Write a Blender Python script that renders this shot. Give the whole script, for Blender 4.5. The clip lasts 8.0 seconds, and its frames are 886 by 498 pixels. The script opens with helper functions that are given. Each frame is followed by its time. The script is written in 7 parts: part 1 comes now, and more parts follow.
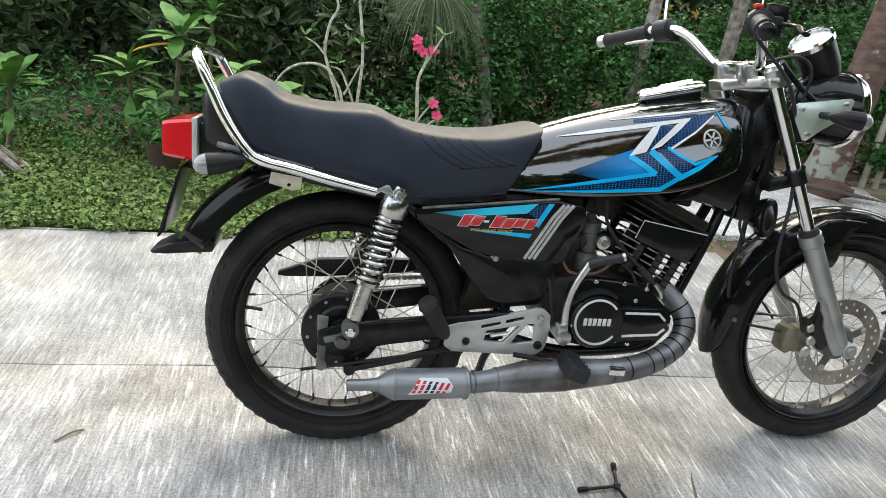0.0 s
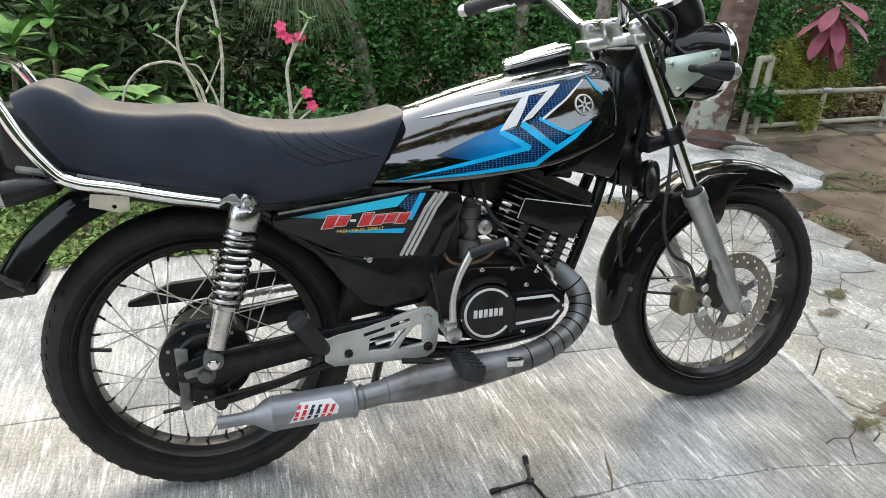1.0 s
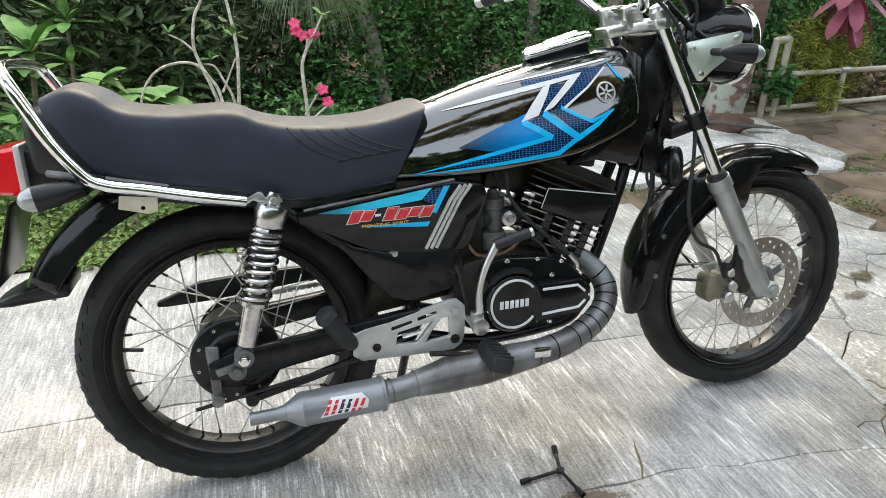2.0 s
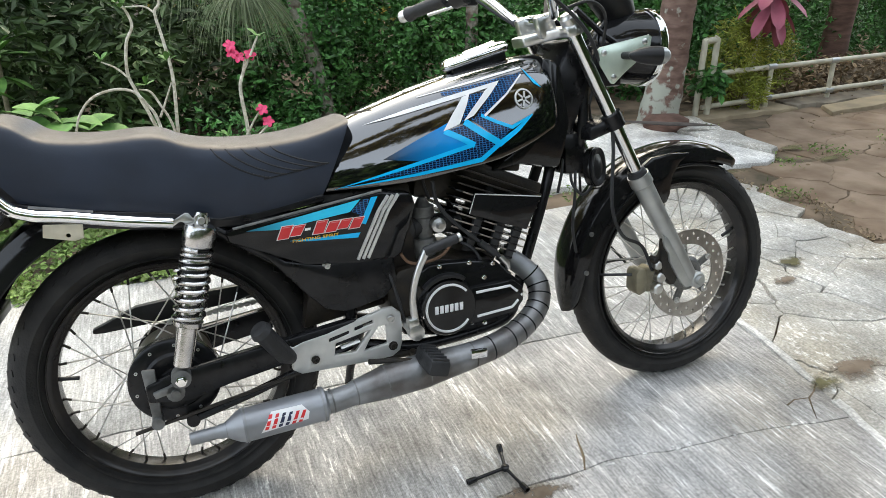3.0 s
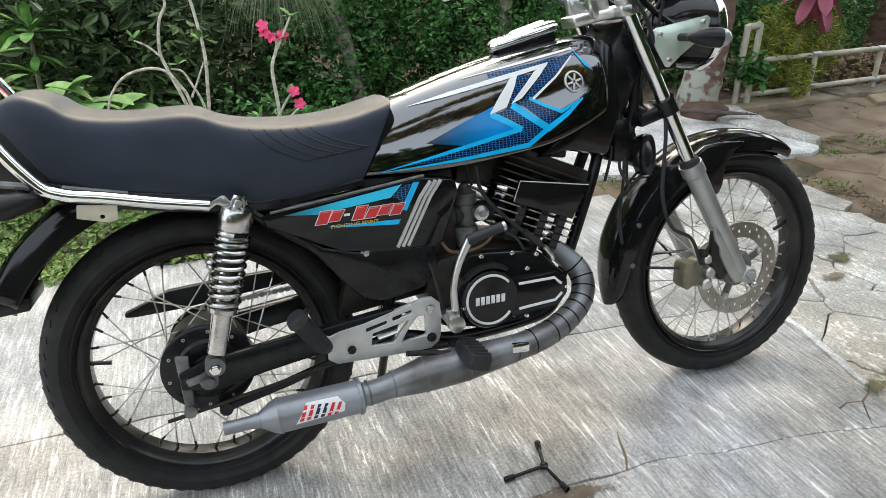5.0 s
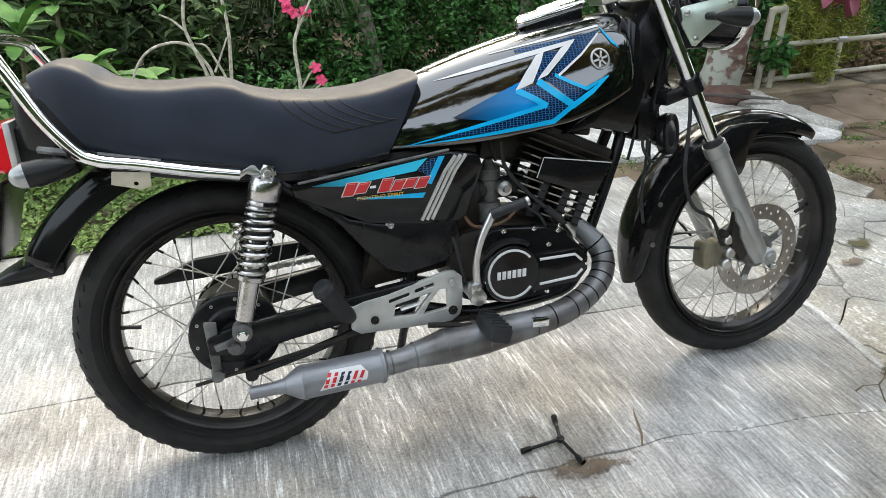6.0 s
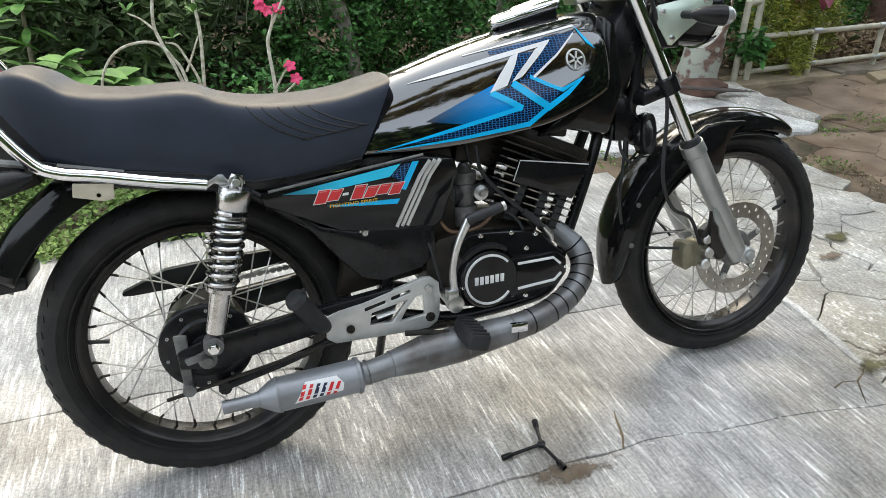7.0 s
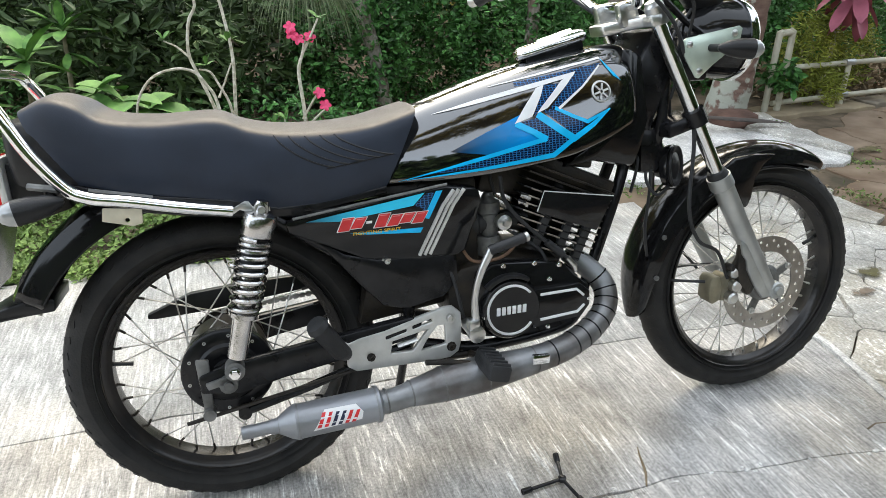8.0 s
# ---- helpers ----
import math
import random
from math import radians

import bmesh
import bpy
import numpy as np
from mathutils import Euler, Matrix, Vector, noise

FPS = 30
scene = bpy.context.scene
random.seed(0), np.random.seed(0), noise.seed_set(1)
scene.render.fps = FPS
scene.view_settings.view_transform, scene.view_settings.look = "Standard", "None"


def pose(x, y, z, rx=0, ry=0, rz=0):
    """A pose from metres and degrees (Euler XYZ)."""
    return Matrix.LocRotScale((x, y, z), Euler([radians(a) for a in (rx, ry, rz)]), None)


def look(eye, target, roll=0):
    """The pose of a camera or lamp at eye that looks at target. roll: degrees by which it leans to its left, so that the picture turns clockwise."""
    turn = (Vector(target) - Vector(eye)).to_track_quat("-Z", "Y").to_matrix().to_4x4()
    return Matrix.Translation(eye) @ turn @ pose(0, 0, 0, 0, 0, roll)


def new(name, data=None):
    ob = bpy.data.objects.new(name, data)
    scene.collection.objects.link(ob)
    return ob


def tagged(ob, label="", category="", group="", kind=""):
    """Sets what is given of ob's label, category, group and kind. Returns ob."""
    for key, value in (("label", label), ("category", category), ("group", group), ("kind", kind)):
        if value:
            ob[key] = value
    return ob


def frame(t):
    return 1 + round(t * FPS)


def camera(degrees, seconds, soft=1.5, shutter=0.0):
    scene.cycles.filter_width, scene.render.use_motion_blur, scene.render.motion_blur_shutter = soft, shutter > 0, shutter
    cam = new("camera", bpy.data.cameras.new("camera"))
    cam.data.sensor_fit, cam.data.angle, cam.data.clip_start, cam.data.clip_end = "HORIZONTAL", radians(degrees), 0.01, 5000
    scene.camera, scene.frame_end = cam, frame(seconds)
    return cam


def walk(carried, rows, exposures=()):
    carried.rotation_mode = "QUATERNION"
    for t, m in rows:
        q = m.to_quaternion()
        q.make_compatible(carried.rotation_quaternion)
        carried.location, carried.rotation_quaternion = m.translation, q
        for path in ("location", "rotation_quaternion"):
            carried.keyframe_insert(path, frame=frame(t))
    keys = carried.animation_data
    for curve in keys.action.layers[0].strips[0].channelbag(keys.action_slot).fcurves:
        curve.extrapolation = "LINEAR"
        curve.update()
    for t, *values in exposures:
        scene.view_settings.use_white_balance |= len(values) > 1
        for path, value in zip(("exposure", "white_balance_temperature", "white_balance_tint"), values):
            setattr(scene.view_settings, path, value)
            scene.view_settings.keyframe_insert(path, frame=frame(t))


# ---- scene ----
cam = camera(65.54, 8.0, soft=0.9)
PATH = [
    (0, (-0.054, -1.338, 1.115), (0.297, 0.454, 0.3), 7.0),
    (0.5, (0.029, -1.309, 1.109), (0.472, 0.454, 0.276), 4.5),
    (1, (0.062, -1.223, 1.096), (0.65, 0.494, 0.255), 3.2),
    (1.2, (0.058, -1.19, 1.104), (0.627, 0.531, 0.258), 1.8),
    (2.3, (0.041, -1.238, 1.094), (0.585, 0.481, 0.229), 1.1),
    (2.5, (0.053, -1.252, 1.095), (0.624, 0.464, 0.241), 0.5),
    (3, (0.091, -1.273, 1.102), (0.743, 0.427, 0.273), -0.9),
    (3.5, (0.107, -1.287, 1.101), (0.768, 0.406, 0.266), -1.3),
    (4, (0.096, -1.274, 1.103), (0.682, 0.415, 0.207), -3.9),
    (4.5, (0.082, -1.222, 1.089), (0.674, 0.48, 0.222), -2.2),
    (4.7, (0.081, -1.202, 1.083), (0.668, 0.508, 0.227), -1.1),
    (5.8, (0.042, -1.231, 1.082), (0.618, 0.453, 0.171), 0.1),
    (6, (0.045, -1.225, 1.075), (0.587, 0.472, 0.166), 0.0),
    (6.5, (0.046, -1.206, 1.086), (0.576, 0.501, 0.189), 0.5),
    (7, (0.069, -1.196, 1.087), (0.655, 0.476, 0.159), -0.2),
    (7.5, (0.073, -1.197, 1.092), (0.624, 0.496, 0.18), 0.3),
    (8, (0.077, -1.193, 1.094), (0.602, 0.533, 0.231), -0.2),
]
EXPOSURES = [(0.0, 0.7, 6350, 2), (1.0, 0.77, 6350, 2), (3.0, 0.88, 6350, 2), (4.5, 0.82, 6350, 2), (6.0, 0.77, 6350, 2), (7.0, 0.77, 6350, 2), (8.0, 0.89, 6350, 2)]
walk(cam, [(t, look(eye, target, roll)) for t, eye, target, roll in PATH], EXPOSURES)

# ---- world and light ----
SUN_ELEVATION, SUN_ROTATION = 44.0, 14.0
world = bpy.data.worlds.new("world")
scene.world = world
world.use_nodes = True
wn = world.node_tree.nodes
sky = wn.new("ShaderNodeTexSky")
sky.sky_type = "NISHITA"
sky.sun_disc = False
sky.sun_elevation, sky.sun_rotation = radians(SUN_ELEVATION), radians(SUN_ROTATION)
sky.air_density, sky.dust_density, sky.ozone_density = 1.0, 5.0, 0.6
haze = wn.new("ShaderNodeMix")
haze.data_type, haze.blend_type = "RGBA", "ADD"
haze.inputs[0].default_value = 1.0
haze.inputs[7].default_value = (6.5, 6.42, 6.75, 1)
world.node_tree.links.new(sky.outputs[0], haze.inputs[6])
world.node_tree.links.new(haze.outputs[2], wn["Background"].inputs[0])
wn["Background"].inputs[1].default_value = 0.15
sun = new("sun", bpy.data.lights.new("sun", "SUN"))
sun.data.energy, sun.data.angle, sun.data.color = 0.75, radians(30), (1.0, 0.86, 0.66)
_e, _r = radians(SUN_ELEVATION), radians(SUN_ROTATION)
sun.matrix_world = look((6 * math.sin(_r) * math.cos(_e), 6 * math.cos(_r) * math.cos(_e), 6 * math.sin(_e)), (0, 0, 0))


# ---- materials ----
def mat(name, base, rough=0.5, metal=0.0, vary=0.15, scale=8.0, bump=0.0, bump_scale=60.0, coat=0.0, spec=0.5, stretch=(1, 1, 1), second=None, trans=0.0, island=0.0):
    """A surface with a base colour, a large and a fine variation, and relief."""
    m = bpy.data.materials.new(name)
    m.use_nodes = True
    nt = m.node_tree
    n, ln = nt.nodes, nt.links
    b = n["Principled BSDF"]
    b.inputs["Metallic"].default_value = metal
    b.inputs["Coat Weight"].default_value = coat
    b.inputs["Coat Roughness"].default_value = 0.06
    b.inputs["Specular IOR Level"].default_value = spec
    b.inputs["Transmission Weight"].default_value = trans
    tc = n.new("ShaderNodeTexCoord")
    mp = n.new("ShaderNodeMapping")
    mp.inputs["Scale"].default_value = stretch
    ln.new(tc.outputs["Object"], mp.inputs[0])
    big = n.new("ShaderNodeTexNoise")
    big.inputs["Scale"].default_value, big.inputs["Detail"].default_value = scale, 6
    ln.new(mp.outputs[0], big.inputs["Vector"])
    mix = n.new("ShaderNodeMix")
    mix.data_type = "RGBA"
    dark = second or tuple(c * (1 - vary) for c in base)
    light = base if second else tuple(min(1, c * (1 + vary)) for c in base)
    mix.inputs[6].default_value, mix.inputs[7].default_value = (*dark, 1), (*light, 1)
    ramp = n.new("ShaderNodeMapRange")
    ramp.inputs[1].default_value, ramp.inputs[2].default_value = 0.35, 0.65
    ln.new(big.outputs[0], ramp.inputs[0])
    ln.new(ramp.outputs[0], mix.inputs[0])
    colour = mix.outputs[2]
    if island:
        geo = n.new("ShaderNodeNewGeometry")
        hsv = n.new("ShaderNodeHueSaturation")
        span = n.new("ShaderNodeMapRange")
        span.inputs[3].default_value, span.inputs[4].default_value = 1 - island, 1 + island
        ln.new(geo.outputs["Random Per Island"], span.inputs[0])
        ln.new(span.outputs[0], hsv.inputs["Value"])
        ln.new(colour, hsv.inputs["Color"])
        colour = hsv.outputs[0]
    ln.new(colour, b.inputs["Base Color"])
    rr = n.new("ShaderNodeMapRange")
    rr.inputs[3].default_value, rr.inputs[4].default_value = max(0.02, rough * 0.8), min(1, rough * 1.25)
    ln.new(big.outputs[0], rr.inputs[0])
    ln.new(rr.outputs[0], b.inputs["Roughness"])
    if bump:
        fine = n.new("ShaderNodeTexNoise")
        fine.inputs["Scale"].default_value, fine.inputs["Detail"].default_value = bump_scale, 5
        ln.new(mp.outputs[0], fine.inputs["Vector"])
        bp = n.new("ShaderNodeBump")
        bp.inputs["Strength"].default_value, bp.inputs["Distance"].default_value = bump, 0.004
        ln.new(fine.outputs[0], bp.inputs["Height"])
        ln.new(bp.outputs[0], b.inputs["Normal"])
    return m


PAINT = mat("black_paint", (0.004, 0.004, 0.005), 0.06, 0, 0.2, 6, 0, coat=1.0, spec=0.8)
PAINT.node_tree.nodes["Principled BSDF"].inputs["Coat IOR"].default_value = 1.75
PAINT.node_tree.nodes["Principled BSDF"].inputs["IOR"].default_value = 1.58
# same paint as the tank, reflections weakened so these parts stay dark
LOW_GLOSS = mat("low_gloss_black_paint", (0.009, 0.009, 0.0095), 0.1, 0, 0.2, 6, 0, coat=0.1, spec=0.3)
SATIN = mat("satin_black", (0.011, 0.011, 0.012), 0.24, 0, 0.4, 25, 0.06, 200, spec=0.3)
GRIME = mat("grimy_black_metal", (0.016, 0.015, 0.014), 0.42, 0.1, 0.6, 30, 0.3, 150, spec=0.35, second=(0.034, 0.027, 0.02))
PLASTIC = mat("black_plastic", (0.012, 0.012, 0.013), 0.36, 0, 0.3, 30, 0.15, 300, spec=0.35)
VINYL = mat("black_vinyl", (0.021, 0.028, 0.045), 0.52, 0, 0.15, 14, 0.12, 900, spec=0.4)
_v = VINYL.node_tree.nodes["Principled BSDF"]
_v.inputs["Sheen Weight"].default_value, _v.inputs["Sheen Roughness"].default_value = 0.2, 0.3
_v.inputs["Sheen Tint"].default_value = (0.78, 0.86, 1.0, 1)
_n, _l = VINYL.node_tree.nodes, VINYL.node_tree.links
# warm light on the seat top, painted as brown on upward faces
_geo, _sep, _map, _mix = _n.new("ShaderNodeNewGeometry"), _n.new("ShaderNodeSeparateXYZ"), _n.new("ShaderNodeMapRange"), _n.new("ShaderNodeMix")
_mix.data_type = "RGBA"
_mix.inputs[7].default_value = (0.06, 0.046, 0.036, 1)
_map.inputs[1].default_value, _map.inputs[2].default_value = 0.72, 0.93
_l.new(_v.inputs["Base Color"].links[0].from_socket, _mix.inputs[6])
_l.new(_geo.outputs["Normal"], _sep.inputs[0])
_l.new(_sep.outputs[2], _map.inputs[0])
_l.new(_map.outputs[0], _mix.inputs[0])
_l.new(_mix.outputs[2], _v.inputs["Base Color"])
SHOCK = mat("dulled_chrome", (0.55, 0.54, 0.53), 0.2, 1, 0.15, 30, 0.1, 150)
RUBBER = mat("tyre_rubber", (0.017, 0.0165, 0.0165), 0.66, 0, 0.35, 20, 0.25, 260, spec=0.3, second=(0.027, 0.0255, 0.024))
GRIP = mat("grip_rubber", (0.017, 0.0175, 0.019), 0.55, 0, 0.3, 40, 0.2, 300)
CHROME = mat("chrome", (0.82, 0.83, 0.84), 0.07, 1, 0.05, 20)
ALU = mat("brushed_aluminium", (0.62, 0.62, 0.61), 0.32, 1, 0.12, 30, 0.1, 200)
SILVER = mat("silver_paint", (0.6, 0.6, 0.58), 0.33, 0.4, 0.1, 20, 0.1, 200)
FORK = mat("fork_grey", (0.42, 0.43, 0.42), 0.38, 0.7, 0.15, 15, 0.1, 150)
STEEL = mat("spoke_steel", (0.6, 0.58, 0.55), 0.34, 0.55, 0.25, 40)
PIPE = mat("exhaust_steel", (0.31, 0.32, 0.34), 0.42, 0.6, 0.2, 12, 0.15, 120, second=(0.25, 0.255, 0.265))
SCORCH = mat("heated_pipe_steel", (0.3, 0.31, 0.32), 0.4, 0.6, 0.2, 11, 0.15, 120, second=(0.12, 0.11, 0.105))
RIM = mat("black_rim", (0.018, 0.018, 0.019), 0.24, 0.3, 0.4, 20, 0.1, 100, second=(0.035, 0.031, 0.028))
DISC = mat("disc_steel", (0.37, 0.35, 0.325), 0.34, 0.9, 0.18, 30, 0.1, 150)
CAST = mat("grey_cast_alloy", (0.17, 0.17, 0.165), 0.5, 0.5, 0.3, 40, 0.3, 150)
BRASS = mat("caliper_gold", (0.24, 0.215, 0.15), 0.45, 0.5, 0.2, 30)
WHITE = mat("white_print", (0.8, 0.8, 0.8), 0.3, 0, 0.04, 20)
CYAN = mat("cyan_print", (0.025, 0.5, 0.92), 0.22, 0, 0.08, 20, coat=0.4)
BLUE = mat("blue_print", (0.012, 0.13, 0.42), 0.2, 0, 0.1, 20, coat=0.4)
RED = mat("red_print", (0.62, 0.03, 0.035), 0.3, 0, 0.1, 40)
PINK_PRINT = mat("pale_red_print", (0.7, 0.25, 0.24), 0.3, 0, 0.1, 40)
YELLOW = mat("yellow_print", (0.8, 0.5, 0.03), 0.35, 0, 0.05, 40)
LENS_RED = mat("red_lens", (0.66, 0.012, 0.02), 0.18, 0, 0.08, 20, coat=0.5)
LENS_CLEAR = mat("clear_lens", (0.34, 0.35, 0.35), 0.12, 0.3, 0.06, 40, coat=0.4)
CREAM = mat("cream_plate", (0.62, 0.57, 0.44), 0.5, 0, 0.1, 30)
# chrome bracket; the green it reflects is painted into its colour
PLATE = mat("green_reflection_plate", (0.66, 0.76, 0.66), 0.22, 0.45, 0.12, 20)
RUSTY = mat("rusty_brown_hose", (0.1, 0.055, 0.03), 0.7, 0, 0.4, 40, 0.4, 120)
NAVY = mat("navy_print", (0.02, 0.025, 0.06), 0.3, 0, 0.1, 40)
DIAL = mat("grey_dial", (0.4, 0.41, 0.4), 0.2, 0, 0.2, 30, coat=0.5)
GLASS = mat("lamp_glass", (0.9, 0.92, 0.93), 0.05, 0, 0.02, 10, trans=0.8)
BARK = mat("bark", (0.44, 0.41, 0.36), 0.9, 0, 0.4, 22, 0.9, 60, spec=0.2, second=(0.14, 0.1, 0.075))
PALE_BARK = mat("pale_bark", (0.72, 0.69, 0.6), 0.85, 0, 0.3, 45, 0.6, 60, spec=0.2, second=(0.4, 0.36, 0.28))
NEEDLE = mat("casuarina_needle", (0.18, 0.21, 0.115), 0.6, 0, 0.3, 6, island=0.5, spec=0.3, second=(0.12, 0.15, 0.075))
STEM = mat("green_brown_stem", (0.17, 0.15, 0.1), 0.85, 0, 0.3, 30, 0.6, 60, spec=0.2)
LEAF = mat("leaf_green", (0.085, 0.215, 0.05), 0.45, 0, 0.3, 3, island=0.6, spec=0.3, second=(0.045, 0.125, 0.03))
SHRUB_LEAF = mat("olive_shrub_leaf", (0.1, 0.15, 0.055), 0.5, 0, 0.3, 2.2, island=0.65, spec=0.25, second=(0.035, 0.058, 0.022))
# leaf green with the shade of the woods put into its colour
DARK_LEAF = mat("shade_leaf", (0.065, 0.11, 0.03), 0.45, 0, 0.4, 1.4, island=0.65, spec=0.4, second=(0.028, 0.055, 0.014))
# leaf copy yellowed to carry sunlight in its colour
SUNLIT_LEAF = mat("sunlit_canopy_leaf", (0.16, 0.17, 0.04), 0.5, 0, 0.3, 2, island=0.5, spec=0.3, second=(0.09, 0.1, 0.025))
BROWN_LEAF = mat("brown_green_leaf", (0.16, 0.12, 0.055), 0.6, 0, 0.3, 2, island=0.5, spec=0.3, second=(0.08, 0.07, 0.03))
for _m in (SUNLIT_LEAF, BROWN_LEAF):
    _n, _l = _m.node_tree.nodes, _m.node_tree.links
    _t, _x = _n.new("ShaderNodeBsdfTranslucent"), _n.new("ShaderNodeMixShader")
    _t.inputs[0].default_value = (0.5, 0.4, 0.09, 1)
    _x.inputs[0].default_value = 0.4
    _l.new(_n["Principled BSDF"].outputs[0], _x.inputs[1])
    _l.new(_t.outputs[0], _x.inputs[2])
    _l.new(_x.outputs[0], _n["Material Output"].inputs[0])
BROAD_LEAF = mat("broad_leaf", (0.17, 0.33, 0.075), 0.55, 0, 0.25, 10, spec=0.22, second=(0.06, 0.14, 0.035))
GRASS_LEAF = mat("ground_cover_leaf", (0.2, 0.28, 0.075), 0.6, 0, 0.3, 3, island=0.45, spec=0.3, second=(0.12, 0.19, 0.045))
DRY = mat("dry_leaf", (0.26, 0.2, 0.125), 0.8, 0, 0.4, 10, island=0.5, second=(0.16, 0.11, 0.06))
PINK = mat("pink_petal", (0.72, 0.02, 0.12), 0.5, 0, 0.15, 60, second=(0.76, 0.09, 0.22))
MAROON = mat("maroon_leaf", (0.42, 0.115, 0.17), 0.5, 0, 0.3, 8, second=(0.26, 0.06, 0.1))
PVC = mat("weathered_white_paint", (0.6, 0.57, 0.46), 0.6, 0, 0.15, 12, 0.2, 60, second=(0.42, 0.4, 0.31))
TERRACE_GREY = mat("dead_frond", (0.06, 0.05, 0.043), 0.8, 0, 0.3, 20, 0.4, 80)
OLIVE_LEAF = mat("olive_feather_leaf", (0.38, 0.4, 0.075), 0.5, 0, 0.3, 5, island=0.5, spec=0.3, second=(0.2, 0.25, 0.045))
TERRACOTTA = mat("dark_clay", (0.09, 0.06, 0.045), 0.8, 0, 0.3, 20, 0.3, 60)


def hexes():
    """Navy print with a fine pale-blue honeycomb."""
    m = mat("honeycomb_print", (0.02, 0.1, 0.3), 0.25, 0, 0.1, 20, coat=0.4)
    n, ln = m.node_tree.nodes, m.node_tree.links
    v = n.new("ShaderNodeTexVoronoi")
    v.feature = "DISTANCE_TO_EDGE"
    v.inputs["Scale"].default_value, v.inputs["Randomness"].default_value = 190, 0.25
    tc = n.new("ShaderNodeTexCoord")
    mp = n.new("ShaderNodeMapping")
    mp.inputs["Scale"].default_value = (0.7, 0.001, 1.2)
    ln.new(tc.outputs["Object"], mp.inputs[0])
    ln.new(mp.outputs[0], v.inputs["Vector"])
    r = n.new("ShaderNodeMapRange")
    r.inputs[1].default_value, r.inputs[2].default_value = 0.04, 0.12
    ln.new(v.outputs["Distance"], r.inputs[0])
    mix = n.new("ShaderNodeMix")
    mix.data_type = "RGBA"
    mix.inputs[6].default_value, mix.inputs[7].default_value = (0.03, 0.17, 0.46, 1), (0.004, 0.009, 0.028, 1)
    ln.new(r.outputs[0], mix.inputs[0])
    ln.new(mix.outputs[2], n["Principled BSDF"].inputs["Base Color"])
    return m


def fading(name, a, b, axis, lo, hi):
    """A print that fades from colour a to b along an axis of the thing."""
    m = mat(name, a, 0.2, 0, 0.1, 20, coat=0.5)
    n, ln = m.node_tree.nodes, m.node_tree.links
    tc = n.new("ShaderNodeTexCoord")
    sep = n.new("ShaderNodeSeparateXYZ")
    ln.new(tc.outputs["Object"], sep.inputs[0])
    r = n.new("ShaderNodeMapRange")
    r.inputs[1].default_value, r.inputs[2].default_value = lo, hi
    ln.new(sep.outputs[axis], r.inputs[0])
    mix = n.new("ShaderNodeMix")
    mix.data_type = "RGBA"
    mix.inputs[6].default_value, mix.inputs[7].default_value = (*a, 1), (*b, 1)
    ln.new(r.outputs[0], mix.inputs[0])
    ln.new(mix.outputs[2], n["Principled BSDF"].inputs["Base Color"])
    return m


HEX = hexes()
FADE = fading("blue_fade_print", (0.008, 0.008, 0.009), (0.01, 0.26, 0.68), 0, 0.46, 0.6)
COVER_FADE = fading("cyan_fade_print", (0.01, 0.03, 0.05), (0.05, 0.62, 0.92), 0, 0.15, 0.29)
for _m in (CYAN, BLUE, HEX, FADE, COVER_FADE):
    _b = _m.node_tree.nodes["Principled BSDF"]
    _b.inputs["Coat Weight"].default_value, _b.inputs["Specular IOR Level"].default_value = 0.12, 0.28
FIN = mat("fin_edge_metal", (0.34, 0.3, 0.26), 0.5, 0.6, 0.3, 40)


